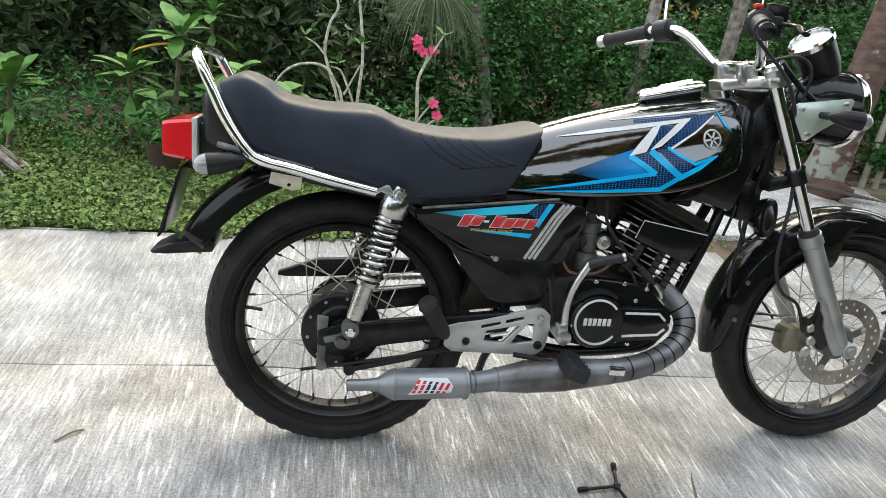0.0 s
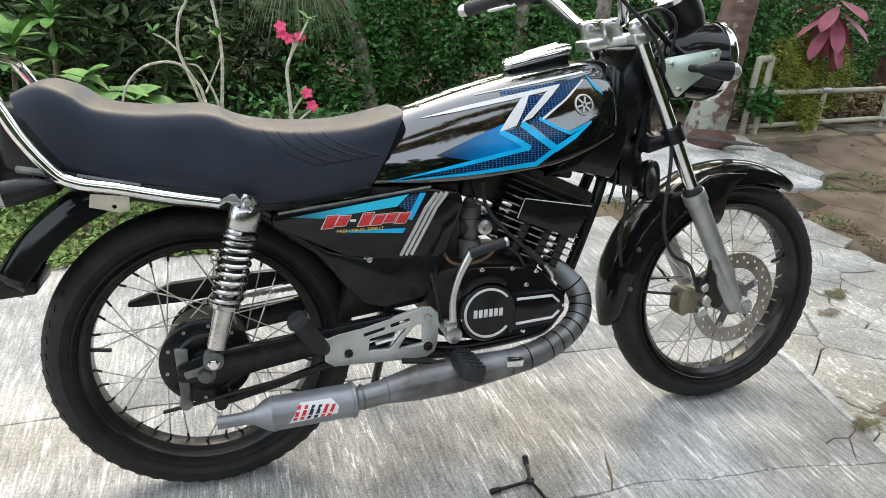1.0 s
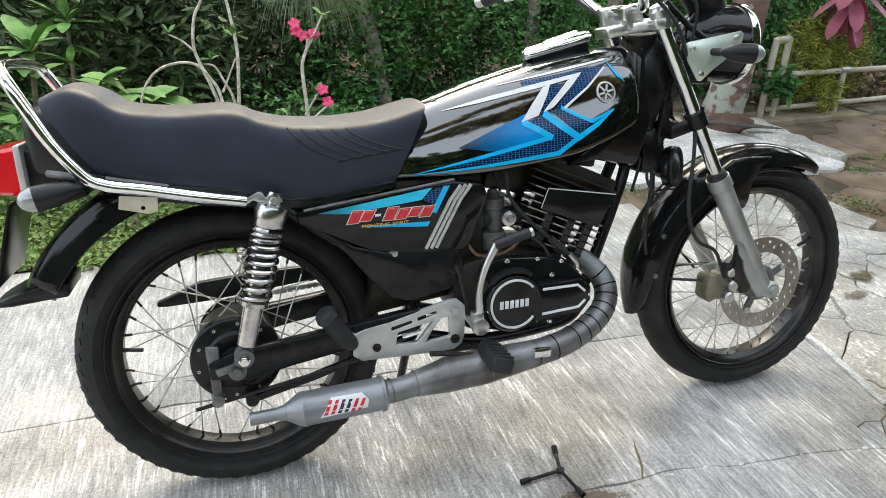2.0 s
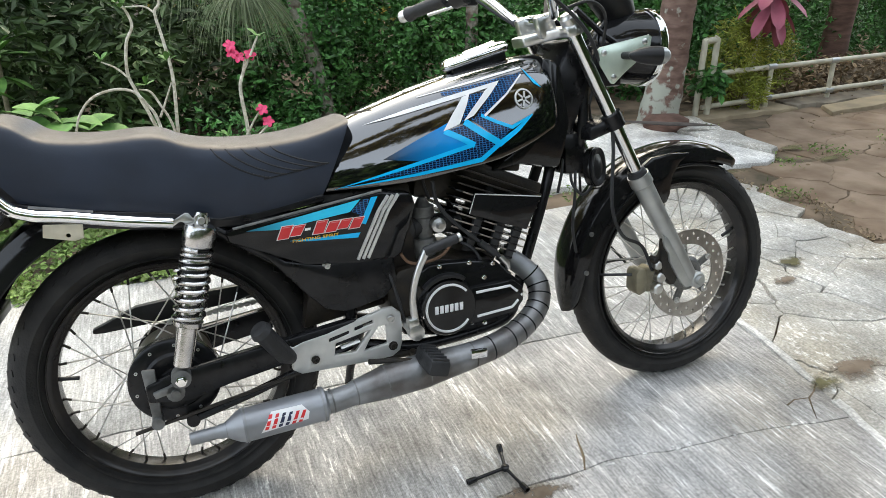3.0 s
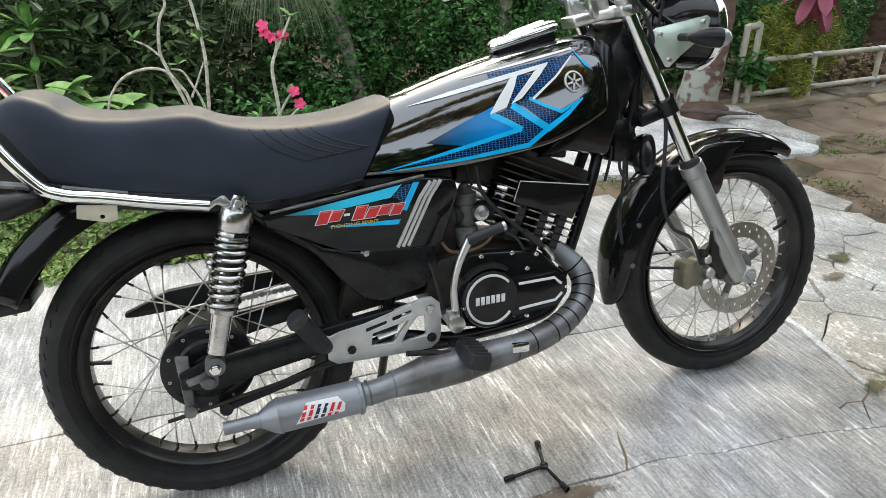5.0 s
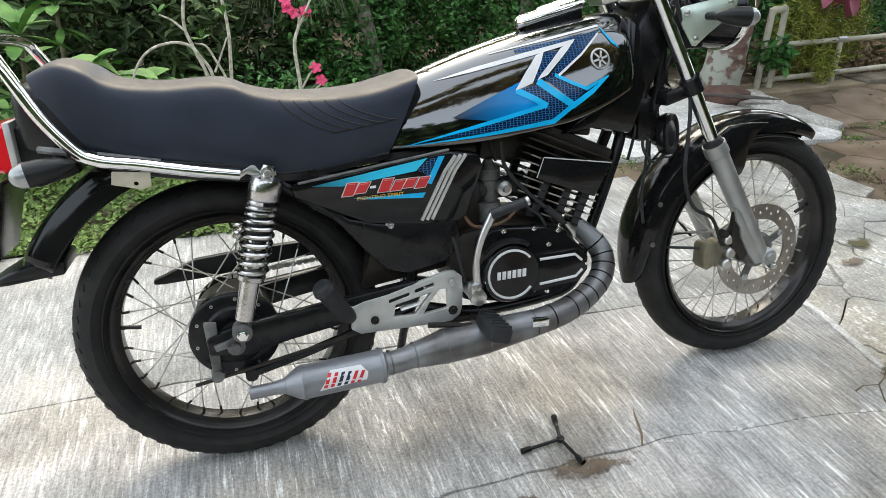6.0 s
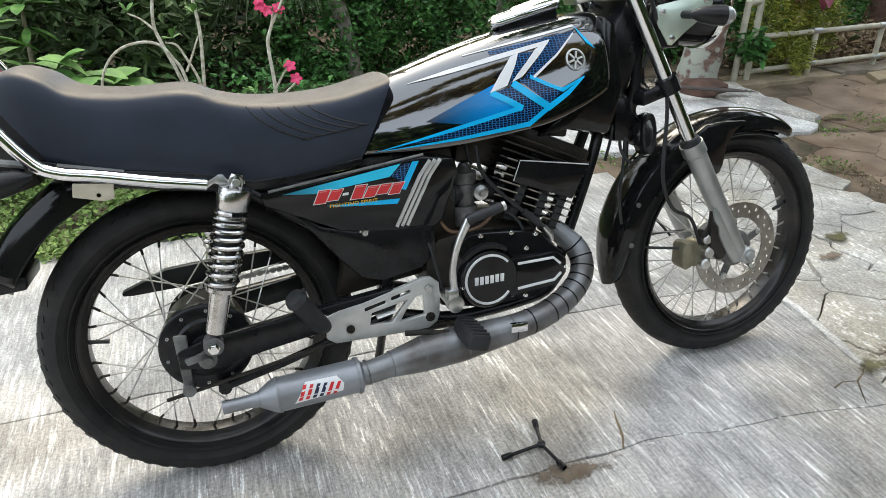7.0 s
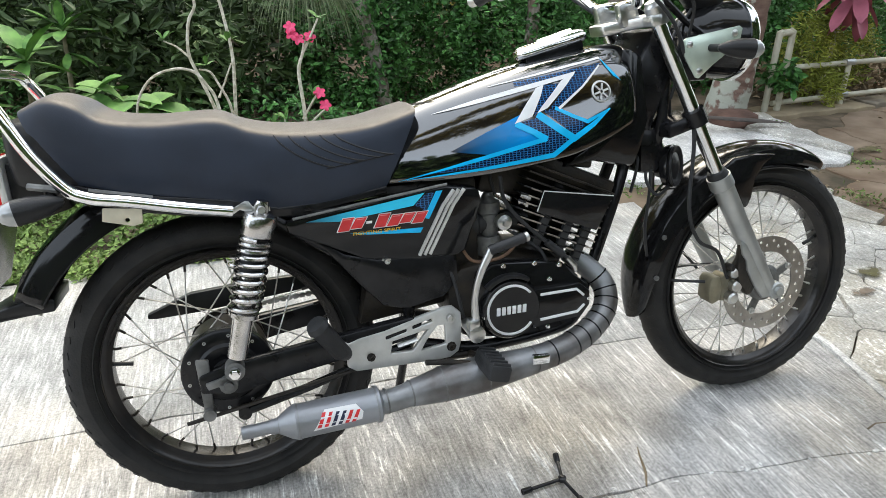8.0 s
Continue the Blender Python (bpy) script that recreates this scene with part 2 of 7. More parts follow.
def concrete(name, base, second, broom=1.0, along=0.085, chalky=0.95, warm=(0.4, 0.365, 0.315)):
    """Broomed concrete: stains, fine sand and ridges across the drive."""
    m = mat(name, base, 0.85, 0, 0.1, 1.3, 0, spec=0.25, second=second)
    n, ln = m.node_tree.nodes, m.node_tree.links
    b = n["Principled BSDF"]
    tc = n.new("ShaderNodeTexCoord")
    mp = n.new("ShaderNodeMapping")
    mp.inputs["Rotation"].default_value = (0, 0, radians(10))
    mp.inputs["Scale"].default_value = (1.0, along, 1.0)
    ln.new(tc.outputs["Object"], mp.inputs[0])
    ridge = n.new("ShaderNodeTexNoise")
    ridge.inputs["Scale"].default_value, ridge.inputs["Detail"].default_value, ridge.inputs["Roughness"].default_value = 125, 8, 0.8
    ln.new(mp.outputs[0], ridge.inputs["Vector"])
    sand = n.new("ShaderNodeTexNoise")
    sand.inputs["Scale"].default_value, sand.inputs["Detail"].default_value = 150, 7
    ln.new(tc.outputs["Object"], sand.inputs["Vector"])
    patch = n.new("ShaderNodeTexNoise")
    patch.inputs["Scale"].default_value, patch.inputs["Detail"].default_value = 5, 8
    ln.new(tc.outputs["Object"], patch.inputs["Vector"])
    scratch = n.new("ShaderNodeTexNoise")
    scratch.inputs["Scale"].default_value, scratch.inputs["Detail"].default_value, scratch.inputs["Roughness"].default_value = 75, 5, 0.7
    ln.new(mp.outputs[0], scratch.inputs["Vector"])
    chalk = n.new("ShaderNodeMapRange")
    chalk.inputs[1].default_value, chalk.inputs[2].default_value, chalk.inputs[4].default_value = 0.55, 0.62, chalky
    ln.new(scratch.outputs[0], chalk.inputs[0])
    pale = n.new("ShaderNodeMix")
    pale.data_type = "RGBA"
    pale.inputs[7].default_value = (0.77, 0.76, 0.73, 1)
    wide = n.new("ShaderNodeTexNoise")
    wide.inputs["Scale"].default_value, wide.inputs["Detail"].default_value = 2.1, 7
    ln.new(tc.outputs["Object"], wide.inputs["Vector"])
    hue = n.new("ShaderNodeMapRange")
    hue.inputs[1].default_value, hue.inputs[2].default_value, hue.inputs[4].default_value = 0.45, 0.68, 0.85
    ln.new(wide.outputs[0], hue.inputs[0])
    tint = n.new("ShaderNodeMix")
    tint.data_type = "RGBA"
    tint.inputs[7].default_value = (*warm, 1)
    ln.new(b.inputs["Base Color"].links[0].from_socket, tint.inputs[6])
    ln.new(hue.outputs[0], tint.inputs[0])
    ln.new(tint.outputs[2], pale.inputs[6])
    worn = n.new("ShaderNodeMapRange")
    worn.inputs[1].default_value, worn.inputs[2].default_value, worn.inputs[3].default_value = 0.38, 0.58, 0.25
    ln.new(patch.outputs[0], worn.inputs[0])
    both = n.new("ShaderNodeMath")
    both.operation = "MULTIPLY"
    ln.new(chalk.outputs[0], both.inputs[0])
    ln.new(worn.outputs[0], both.inputs[1])
    ln.new(both.outputs[0], pale.inputs[0])
    old = pale.outputs[2]
    grade = n.new("ShaderNodeMapRange")
    grade.inputs[1].default_value, grade.inputs[2].default_value = 0.3, 0.7
    grade.inputs[3].default_value, grade.inputs[4].default_value = 1 - 0.62 * broom, 1 + 0.55 * broom
    ln.new(ridge.outputs[0], grade.inputs[0])
    hs = n.new("ShaderNodeHueSaturation")
    ln.new(old, hs.inputs["Color"])
    ln.new(grade.outputs[0], hs.inputs["Value"])
    fleck = n.new("ShaderNodeMapRange")
    fleck.inputs[1].default_value, fleck.inputs[2].default_value = 0.3, 0.7
    fleck.inputs[3].default_value, fleck.inputs[4].default_value = 0.72, 1.28
    ln.new(sand.outputs[0], fleck.inputs[0])
    hs3 = n.new("ShaderNodeHueSaturation")
    ln.new(hs.outputs[0], hs3.inputs["Color"])
    ln.new(fleck.outputs[0], hs3.inputs["Value"])
    hs = hs3
    g2 = n.new("ShaderNodeMapRange")
    g2.inputs[1].default_value, g2.inputs[2].default_value, g2.inputs[3].default_value, g2.inputs[4].default_value = 0.3, 0.7, 0.64, 1.26
    ln.new(patch.outputs[0], g2.inputs[0])
    hs2 = n.new("ShaderNodeHueSaturation")
    ln.new(hs.outputs[0], hs2.inputs["Color"])
    ln.new(g2.outputs[0], hs2.inputs["Value"])
    ln.new(hs2.outputs[0], b.inputs["Base Color"])
    add = n.new("ShaderNodeMath")
    add.operation = "MULTIPLY_ADD"
    add.inputs[1].default_value = 0.5
    ln.new(sand.outputs[0], add.inputs[0])
    ln.new(ridge.outputs[0], add.inputs[2])
    bp = n.new("ShaderNodeBump")
    bp.inputs["Strength"].default_value, bp.inputs["Distance"].default_value = 0.55 * broom, 0.004
    ln.new(add.outputs[0], bp.inputs["Height"])
    ln.new(bp.outputs[0], b.inputs["Normal"])
    return m


CONCRETE = concrete("broomed_concrete", (0.465, 0.45, 0.432), (0.34, 0.335, 0.335))
OLD_CONCRETE = concrete("old_cracked_concrete", (0.5, 0.49, 0.46), (0.38, 0.365, 0.33), 0.6, 0.45, 0.8, (0.33, 0.29, 0.22))
PALE_CONCRETE = concrete("pale_broomed_concrete", (0.42, 0.415, 0.4), (0.345, 0.34, 0.325), 0.85, 0.085, 0.95, (0.5, 0.46, 0.4))
LIP_CONCRETE = concrete("pale_slab_lip", (0.68, 0.67, 0.65), (0.55, 0.54, 0.52), 0.7, 0.2, 0.6, (0.5, 0.48, 0.44))
SOIL = mat("soil", (0.2, 0.15, 0.105), 0.95, 0, 0.3, 5.5, 1.0, 22, spec=0.15, second=(0.065, 0.054, 0.035))
EARTH_STONE = mat("earthy_paving", (0.26, 0.2, 0.145), 0.92, 0, 0.3, 4.5, 1.0, 26, spec=0.15, second=(0.15, 0.105, 0.07))
MOSS = mat("moss", (0.2, 0.19, 0.085), 0.95, 0, 0.3, 40, 0.5, 200, spec=0.1, island=0.4, second=(0.13, 0.115, 0.06))
SAND_STONE = mat("sandy_stone", (0.33, 0.27, 0.18), 0.9, 0, 0.3, 6, 0.6, 40, spec=0.2, second=(0.22, 0.18, 0.12))
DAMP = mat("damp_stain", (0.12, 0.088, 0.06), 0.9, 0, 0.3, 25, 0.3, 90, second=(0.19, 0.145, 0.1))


def ragged_edge(m, grain=9.0):
    """Lets a stain thin out towards its rim."""
    n, ln = m.node_tree.nodes, m.node_tree.links
    tc = n.new("ShaderNodeTexCoord")
    off = n.new("ShaderNodeVectorMath")
    off.operation = "SUBTRACT"
    off.inputs[1].default_value = (0.5, 0.5, 0.5)
    size = n.new("ShaderNodeVectorMath")
    size.operation = "LENGTH"
    flat = n.new("ShaderNodeVectorMath")
    flat.operation = "MULTIPLY"
    flat.inputs[1].default_value = (1, 1, 0)
    ns = n.new("ShaderNodeTexNoise")
    ns.inputs["Scale"].default_value, ns.inputs["Detail"].default_value, ns.inputs["Roughness"].default_value = grain, 8, 0.7
    mad = n.new("ShaderNodeMath")
    mad.operation = "MULTIPLY_ADD"
    mad.inputs[1].default_value = 1.3
    thin = n.new("ShaderNodeMapRange")
    thin.inputs[1].default_value, thin.inputs[2].default_value, thin.inputs[3].default_value, thin.inputs[4].default_value = 0.78, 1.0, 0.9, 0.0
    ln.new(tc.outputs["Generated"], off.inputs[0])
    ln.new(off.outputs[0], flat.inputs[0])
    ln.new(flat.outputs[0], size.inputs[0])
    ln.new(tc.outputs["Object"], ns.inputs["Vector"])
    ln.new(ns.outputs[0], mad.inputs[0])
    ln.new(size.outputs["Value"], mad.inputs[2])
    ln.new(mad.outputs[0], thin.inputs[0])
    ln.new(thin.outputs[0], n["Principled BSDF"].inputs["Alpha"])


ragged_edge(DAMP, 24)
ragged_edge(MOSS, 20)


# ---- mesh helpers ----
def finish(name, bm, material, parent=None, angle=38):
    bmesh.ops.remove_doubles(bm, verts=bm.verts[:], dist=1e-5)
    bmesh.ops.recalc_face_normals(bm, faces=bm.faces[:])
    for f in bm.faces:
        f.smooth = True
    for e in bm.edges:
        if len(e.link_faces) == 2 and e.calc_face_angle(0) > radians(angle):
            e.smooth = False
    me = bpy.data.meshes.new(name)
    bm.to_mesh(me)
    bm.free()
    me.materials.append(material)
    ob = new(name, me)
    if parent:
        ob.parent = parent
    return ob


def part(name, bm, material, parent, label=""):
    ob = finish(name, bm, material, parent)
    return tagged(ob, label) if label else ob


def smooth_line(pts, step=6):
    """A Catmull-Rom line through points of any dimension."""
    p = [np.array(q, float) for q in pts]
    p = [2 * p[0] - p[1]] + p + [2 * p[-1] - p[-2]]
    out = []
    for i in range(1, len(p) - 2):
        for k in range(step):
            t = k / step
            out.append(0.5 * (2 * p[i] + (p[i + 1] - p[i - 1]) * t + (2 * p[i - 1] - 5 * p[i] + 4 * p[i + 1] - p[i + 2]) * t * t + (3 * p[i] - p[i - 1] - 3 * p[i + 1] + p[i + 2]) * t ** 3))
    return out + [p[-2]]


def skin(bm, rings, closed=True, caps=True):
    """Joins rings of points into a skin."""
    rows = [[bm.verts.new(tuple(v)) for v in r] for r in rings]
    n = len(rows[0])
    for a, b in zip(rows, rows[1:]):
        for i in range(n if closed else n - 1):
            j = (i + 1) % n
            bm.faces.new((a[i], a[j], b[j], b[i]))
    if caps and closed:
        bm.faces.new(rows[0])
        bm.faces.new(rows[-1])
    return rows


def tube(bm, pts, radius, seg=10, step=0, squash=1.0):
    """A round bar along points; a radius for all or for each of them."""
    rad = list(radius) if hasattr(radius, "__len__") else [radius] * len(pts)
    line = [(*p, r) for p, r in zip(pts, rad)]
    line = smooth_line(line, step) if step else [np.array(q, float) for q in line]
    pos = [Vector(q[:3]) for q in line]
    ref = None
    rings = []
    for i, p in enumerate(pos):
        d = (pos[min(i + 1, len(pos) - 1)] - pos[max(i - 1, 0)]).normalized()
        if ref is None:
            ref = Vector((0, 0, 1)) if abs(d.z) < 0.9 else Vector((0, 1, 0))
        u = (ref - d * ref.dot(d)).normalized()
        ref = u
        w = d.cross(u)
        r = max(line[i][3], 1e-4)
        rings.append([p + (u * math.cos(a) * squash + w * math.sin(a)) * r for a in (2 * math.pi * k / seg for k in range(seg))])
    skin(bm, rings)
    return bm


def lathe(bm, centre, axis, profile, seg=32, caps=True):
    """Turns (along, radius) pairs about an axis through centre."""
    q = Vector(axis).normalized().to_track_quat("Z", "Y")
    rings = [[Vector(centre) + q @ Vector((r * math.cos(a), r * math.sin(a), s)) for a in (2 * math.pi * k / seg for k in range(seg))] for s, r in profile]
    skin(bm, rings, caps=caps)
    return bm


def prism(bm, outline, y0, y1, bevel=0.0, holes=()):
    """A plate cut to an outline in x and z, from y0 to y1, with holes."""
    edges = []
    for loop in (outline, *holes):
        vs = [bm.verts.new((x, y0, z)) for x, z in loop]
        edges += [bm.edges.new((vs[i], vs[(i + 1) % len(vs)])) for i in range(len(vs))]
    if holes:
        got = bmesh.ops.triangle_fill(bm, edges=edges, use_beauty=True)
        faces = [g for g in got["geom"] if isinstance(g, bmesh.types.BMFace)]
    else:
        faces = [bm.faces.new([e.verts[0] for e in edges])]
    ext = bmesh.ops.extrude_face_region(bm, geom=faces)
    bmesh.ops.translate(bm, verts=[g for g in ext["geom"] if isinstance(g, bmesh.types.BMVert)], vec=(0, y1 - y0, 0))
    if bevel:
        bmesh.ops.recalc_face_normals(bm, faces=bm.faces[:])
        sharp = [e for e in bm.edges if len(e.link_faces) == 2 and e.calc_face_angle(0) > radians(50)]
        bmesh.ops.bevel(bm, geom=sharp, offset=bevel, segments=2, profile=0.5, affect="EDGES", clamp_overlap=True)
    return bm


def block(bm, size, m=None, bevel=0.0):
    """A box of a size at a pose, with its edges rounded."""
    got = bmesh.ops.create_cube(bm, size=1.0, matrix=(m or Matrix()) @ Matrix.Diagonal((*size, 1)))
    if bevel:
        es = {e for v in got["verts"] for e in v.link_edges}
        bmesh.ops.bevel(bm, geom=list(es), offset=bevel, segments=2, profile=0.5, affect="EDGES", clamp_overlap=True)
    return bm


def bolt(bm, x, y, z, r=0.006, h=0.006):
    lathe(bm, (x, y, z), (0, -1, 0), [(-0.004, r * 1.5), (0.001, r * 1.5), (0.0015, r), (h, r * 0.95), (h, r * 0.5), (h * 0.6, r * 0.45)], 8)


class Body:
    """A body given by stations along x: bottom, top, half width; and a half section."""

    def __init__(self, stations, section):
        self.s = np.array(smooth_line(stations, 6))
        self.f = np.array(section)

    def at(self, x):
        return [np.interp(x, self.s[:, 0], self.s[:, k]) for k in (1, 2, 3)]

    def side(self, x, z, out=0.0):
        zb, zt, w = self.at(x)
        f = min(1, max(0, (z - zb) / (zt - zb)))
        return -(w * np.interp(f, self.f[:, 1], self.f[:, 0]) + out)

    def mesh(self, bm):
        rings = []
        fine = np.array(smooth_line([tuple(q) for q in self.f], 3))
        for x, zb, zt, w in self.s:
            left = [(x, -w * fy, zb + (zt - zb) * min(fz, 1)) for fy, fz in fine]
            rings.append(left + [(x, -y, z) for _, y, z in reversed(left[:-1])])
        skin(bm, rings)
        return bm


def cut(bm, point, normal):
    """Cuts away what lies on the normal's side, and closes the cut."""
    got = bmesh.ops.bisect_plane(bm, geom=bm.verts[:] + bm.edges[:] + bm.faces[:], plane_co=point, plane_no=normal, clear_outer=True)
    es = [g for g in got["geom_cut"] if isinstance(g, bmesh.types.BMEdge)]
    bmesh.ops.holes_fill(bm, edges=es, sides=0)


def stroke(pts, width):
    """The outline of a band of a width along a line; tapers to nothing where a width is 0."""
    ws = list(width) if hasattr(width, "__len__") else [width] * len(pts)
    a, b = [], []
    for i, p in enumerate(pts):
        p0, p1 = pts[max(i - 1, 0)], pts[min(i + 1, len(pts) - 1)]
        d = Vector((p1[0] - p0[0], p1[1] - p0[1])).normalized()
        h = max(ws[i], 0.0006) / 2
        a.append((p[0] - d.y * h, p[1] + d.x * h))
        b.append((p[0] + d.y * h, p[1] - d.x * h))
    return a + b[::-1]


def sticker(name, outlines, material, parent, surface, out=0.0012, label=""):
    """Thin print that follows a surface; a part for each outline."""
    for o in outlines[1:]:
        sticker(name, [o], material, parent, surface, out, label)
    outlines = outlines[:1]
    bm = bmesh.new()
    for o in outlines:
        bm.faces.new([bm.verts.new((x, 0, z)) for x, z in o])
    xs = [x for o in outlines for x, _ in o]
    zs = [z for o in outlines for _, z in o]
    bm.normal_update()
    bmesh.ops.triangulate(bm, faces=bm.faces[:])
    for lo, hi, no, k in ((min(xs), max(xs), (1, 0, 0), 0), (min(zs), max(zs), (0, 0, 1), 2)):
        c = lo + 0.012
        while c < hi:
            co = [0, 0, 0]
            co[k] = c
            bmesh.ops.bisect_plane(bm, geom=bm.verts[:] + bm.edges[:] + bm.faces[:], plane_co=co, plane_no=no)
            c += 0.012
    for v in bm.verts:
        v.co.y = surface(v.co.x, v.co.z, out)
    return part(name, bm, material, parent, label)


def lettering(name, words, size, m, material, parent, label=""):
    c = bpy.data.curves.new(name, "FONT")
    c.body, c.size, c.extrude = words, size, 0.0002
    ob = bpy.data.objects.new(name, c)
    scene.collection.objects.link(ob)
    me = bpy.data.meshes.new_from_object(ob.evaluated_get(bpy.context.evaluated_depsgraph_get()))
    bpy.data.objects.remove(ob)
    me.transform(m)
    me.materials.clear()
    me.materials.append(material)
    ob = new(name, me)
    ob.parent = parent
    return tagged(ob, label) if label else ob


# ---- motorcycle ----
LEAN = 9.6
bike = new("motorcycle")
bike.matrix_basis = pose(0, 0, 0, -LEAN)
tagged(bike, "black and blue two-stroke motorcycle leaning on its side stand", "motorcycle")


def wheel(name, cx, cz, tyre_r, half, rim_r, front):
    """A spoked wheel with its tyre, rim, hub, spokes and nipples."""
    w = new(name)
    w.parent = bike
    ax = (0, -1, 0)
    c = (cx, 0, cz)
    bm = bmesh.new()
    prof = [(-0.024, rim_r - 0.002)]
    for k in range(15):
        t = radians(-78 + 156 * k / 14)
        prof.append((half * 1.0 * math.sin(t) * 1.0, rim_r + 0.012 + (tyre_r - rim_r - 0.012) * max(0, math.cos(t)) ** 0.62))
    prof.append((0.024, rim_r - 0.002))
    lathe(bm, c, ax, prof, 96, False)
    for rr in (rim_r + 0.014, rim_r + 0.04):
        lathe(bm, c, ax, [(half * 0.84, rr - 0.002), (half * 0.985 if rr < rim_r + 0.03 else half * 0.93, rr), (half * 0.84, rr + 0.003)], 96, False)
    part("tyre", bm, RUBBER, w, "worn black rubber tyre")
    tread = bmesh.new()
    for k in range(56):
        for s in (-1, 1):
            t = 2 * math.pi * (k + (0.5 if s > 0 else 0)) / 56
            m = Matrix.Translation(c) @ Matrix.Rotation(-t, 4, "Y") @ Matrix.Translation((tyre_r - 0.0113, s * half * 0.62, 0)) @ Matrix.Rotation(radians(38 * s), 4, "Z") @ Matrix.Rotation(radians(24), 4, "X")
            block(tread, (0.0062, 0.018, 0.014), m)
    tagged(part("tread", tread, RUBBER, w), kind="stuff")
    bm = bmesh.new()
    inner = rim_r - 0.017
    lathe(bm, c, ax, [(-0.038, rim_r + 0.004), (-0.035, rim_r + 0.006), (-0.032, rim_r - 0.003), (-0.025, rim_r - 0.008), (-0.018, inner + 0.002), (0.0, inner), (0.018, inner + 0.002), (0.025, rim_r - 0.008), (0.032, rim_r - 0.003), (0.035, rim_r + 0.006), (0.038, rim_r + 0.004), (0.031, rim_r + 0.001), (-0.031, rim_r + 0.001), (-0.038, rim_r + 0.004)], 96, False)
    part("rim", bm, RIM, w, "black spoked rim")
    hub_r, hub_y = (0.045, 0.035) if front else (0.07, 0.04)
    bm = bmesh.new()
    if front:
        lathe(bm, c, ax, [(-0.05, 0.012), (-0.05, 0.03), (-0.034, 0.045), (-0.026, 0.045), (-0.02, 0.025), (0.02, 0.025), (0.026, 0.045), (0.036, 0.045), (0.05, 0.03), (0.06, 0.02), (0.06, 0.01)], 32)
    else:
        lathe(bm, c, ax, [(-0.07, 0.02), (-0.06, 0.05), (-0.045, 0.072), (-0.038, 0.078), (0.04, 0.085), (0.05, 0.088), (0.056, 0.088), (0.066, 0.08), (0.07, 0.06), (0.075, 0.03), (0.09, 0.018), (0.09, 0.01)], 48)
    part("hub", bm, FORK if front else GRIME, w)
    for k in range(36):
        t = 2 * math.pi * (k + 0.5) / 36
        s = 1 if k % 2 else -1
        sweep = radians(48 if (k // 2) % 2 else -48)
        h = 0.043 if front else 0.08
        p0 = (cx + h * math.cos(t + sweep), s * hub_y, cz + h * math.sin(t + sweep))
        p1 = (cx + inner * math.cos(t), 0.004 * s, cz + inner * math.sin(t))
        bm = bmesh.new()
        d = (Vector(p0) - Vector(p1)).normalized()
        tube(bm, [p0, p1], 0.0015, 6)
        sp = part("spoke", bm, STEEL, w)
        bm = bmesh.new()
        tube(bm, [Vector(p1) - d * 0.002, Vector(p1) + d * 0.013], 0.0027, 6)
        part("nipple", bm, STEEL if front else GRIME, sp)
    bm = bmesh.new()
    t = radians(173 if not front else 20)
    v0 = Vector((cx + (inner + 0.002) * math.cos(t), -0.006, cz + (inner + 0.002) * math.sin(t)))
    tube(bm, [v0, v0 - Vector((math.cos(t), 0.1, math.sin(t))) * 0.014, v0 - Vector((math.cos(t), 0.1, math.sin(t))) * 0.036], [0.0045, 0.004, 0.0045], 8)
    part("valve", bm, GRIP, w)
    return w


rear = wheel("rear_wheel", 0.0, 0.300, 0.300, 0.046, 0.228, False)
front = wheel("front_wheel", 1.242, 0.295, 0.295, 0.042, 0.228, True)
# brake drum plate with its bolts
bm = bmesh.new()
lathe(bm, (0, -0.066, 0.3), (0, -1, 0), [(-0.01, 0.088), (0.004, 0.088), (0.008, 0.082), (0.008, 0.06), (0.014, 0.055), (0.014, 0.03), (0.03, 0.024), (0.03, 0.008)], 48)
drum = part("brake_plate", bm, SATIN, rear)
for k in range(10):
    t = 2 * math.pi * k / 10 + 0.2
    bm = bmesh.new()
    bolt(bm, 0.075 * math.cos(t), -0.062, 0.3 + 0.075 * math.sin(t), 0.0035, 0.014)
    part("hub_bolt", bm, ALU, drum)
# front brake disc
bm = bmesh.new()
ring = lambda r, n=64, off=0.0: [(1.242 + r * math.cos(2 * math.pi * k / n + off), 0.295 + r * math.sin(2 * math.pi * k / n + off)) for k in range(n)]
holes = []
for k in range(36):
    t = 2 * math.pi * k / 36
    rr = 0.094 if k % 2 else 0.105
    holes.append([(1.242 + rr * math.cos(t) + 0.0044 * math.cos(q), 0.295 + rr * math.sin(t) + 0.0044 * math.sin(q)) for q in (2 * math.pi * j / 6 for j in range(6))])
prism(bm, ring(0.116), -0.073, -0.069, 0, holes + [ring(0.078, 40)])
part("brake_disc", bm, DISC, front, "drilled steel brake disc")
bm = bmesh.new()
lathe(bm, (1.242, -0.066, 0.295), (0, -1, 0), [(-0.02, 0.036), (0.0, 0.045), (0.004, 0.045), (0.012, 0.036), (0.012, 0.01)], 40)
for k in range(5):
    t = 2 * math.pi * k / 5 + 0.5
    block(bm, (0.05, 0.006, 0.02), Matrix.Translation((1.242 + 0.058 * math.cos(t), -0.069, 0.295 + 0.058 * math.sin(t))) @ Matrix.Rotation(-t, 4, "Y"), 0.002)
part("disc_carrier", bm, CAST, front)
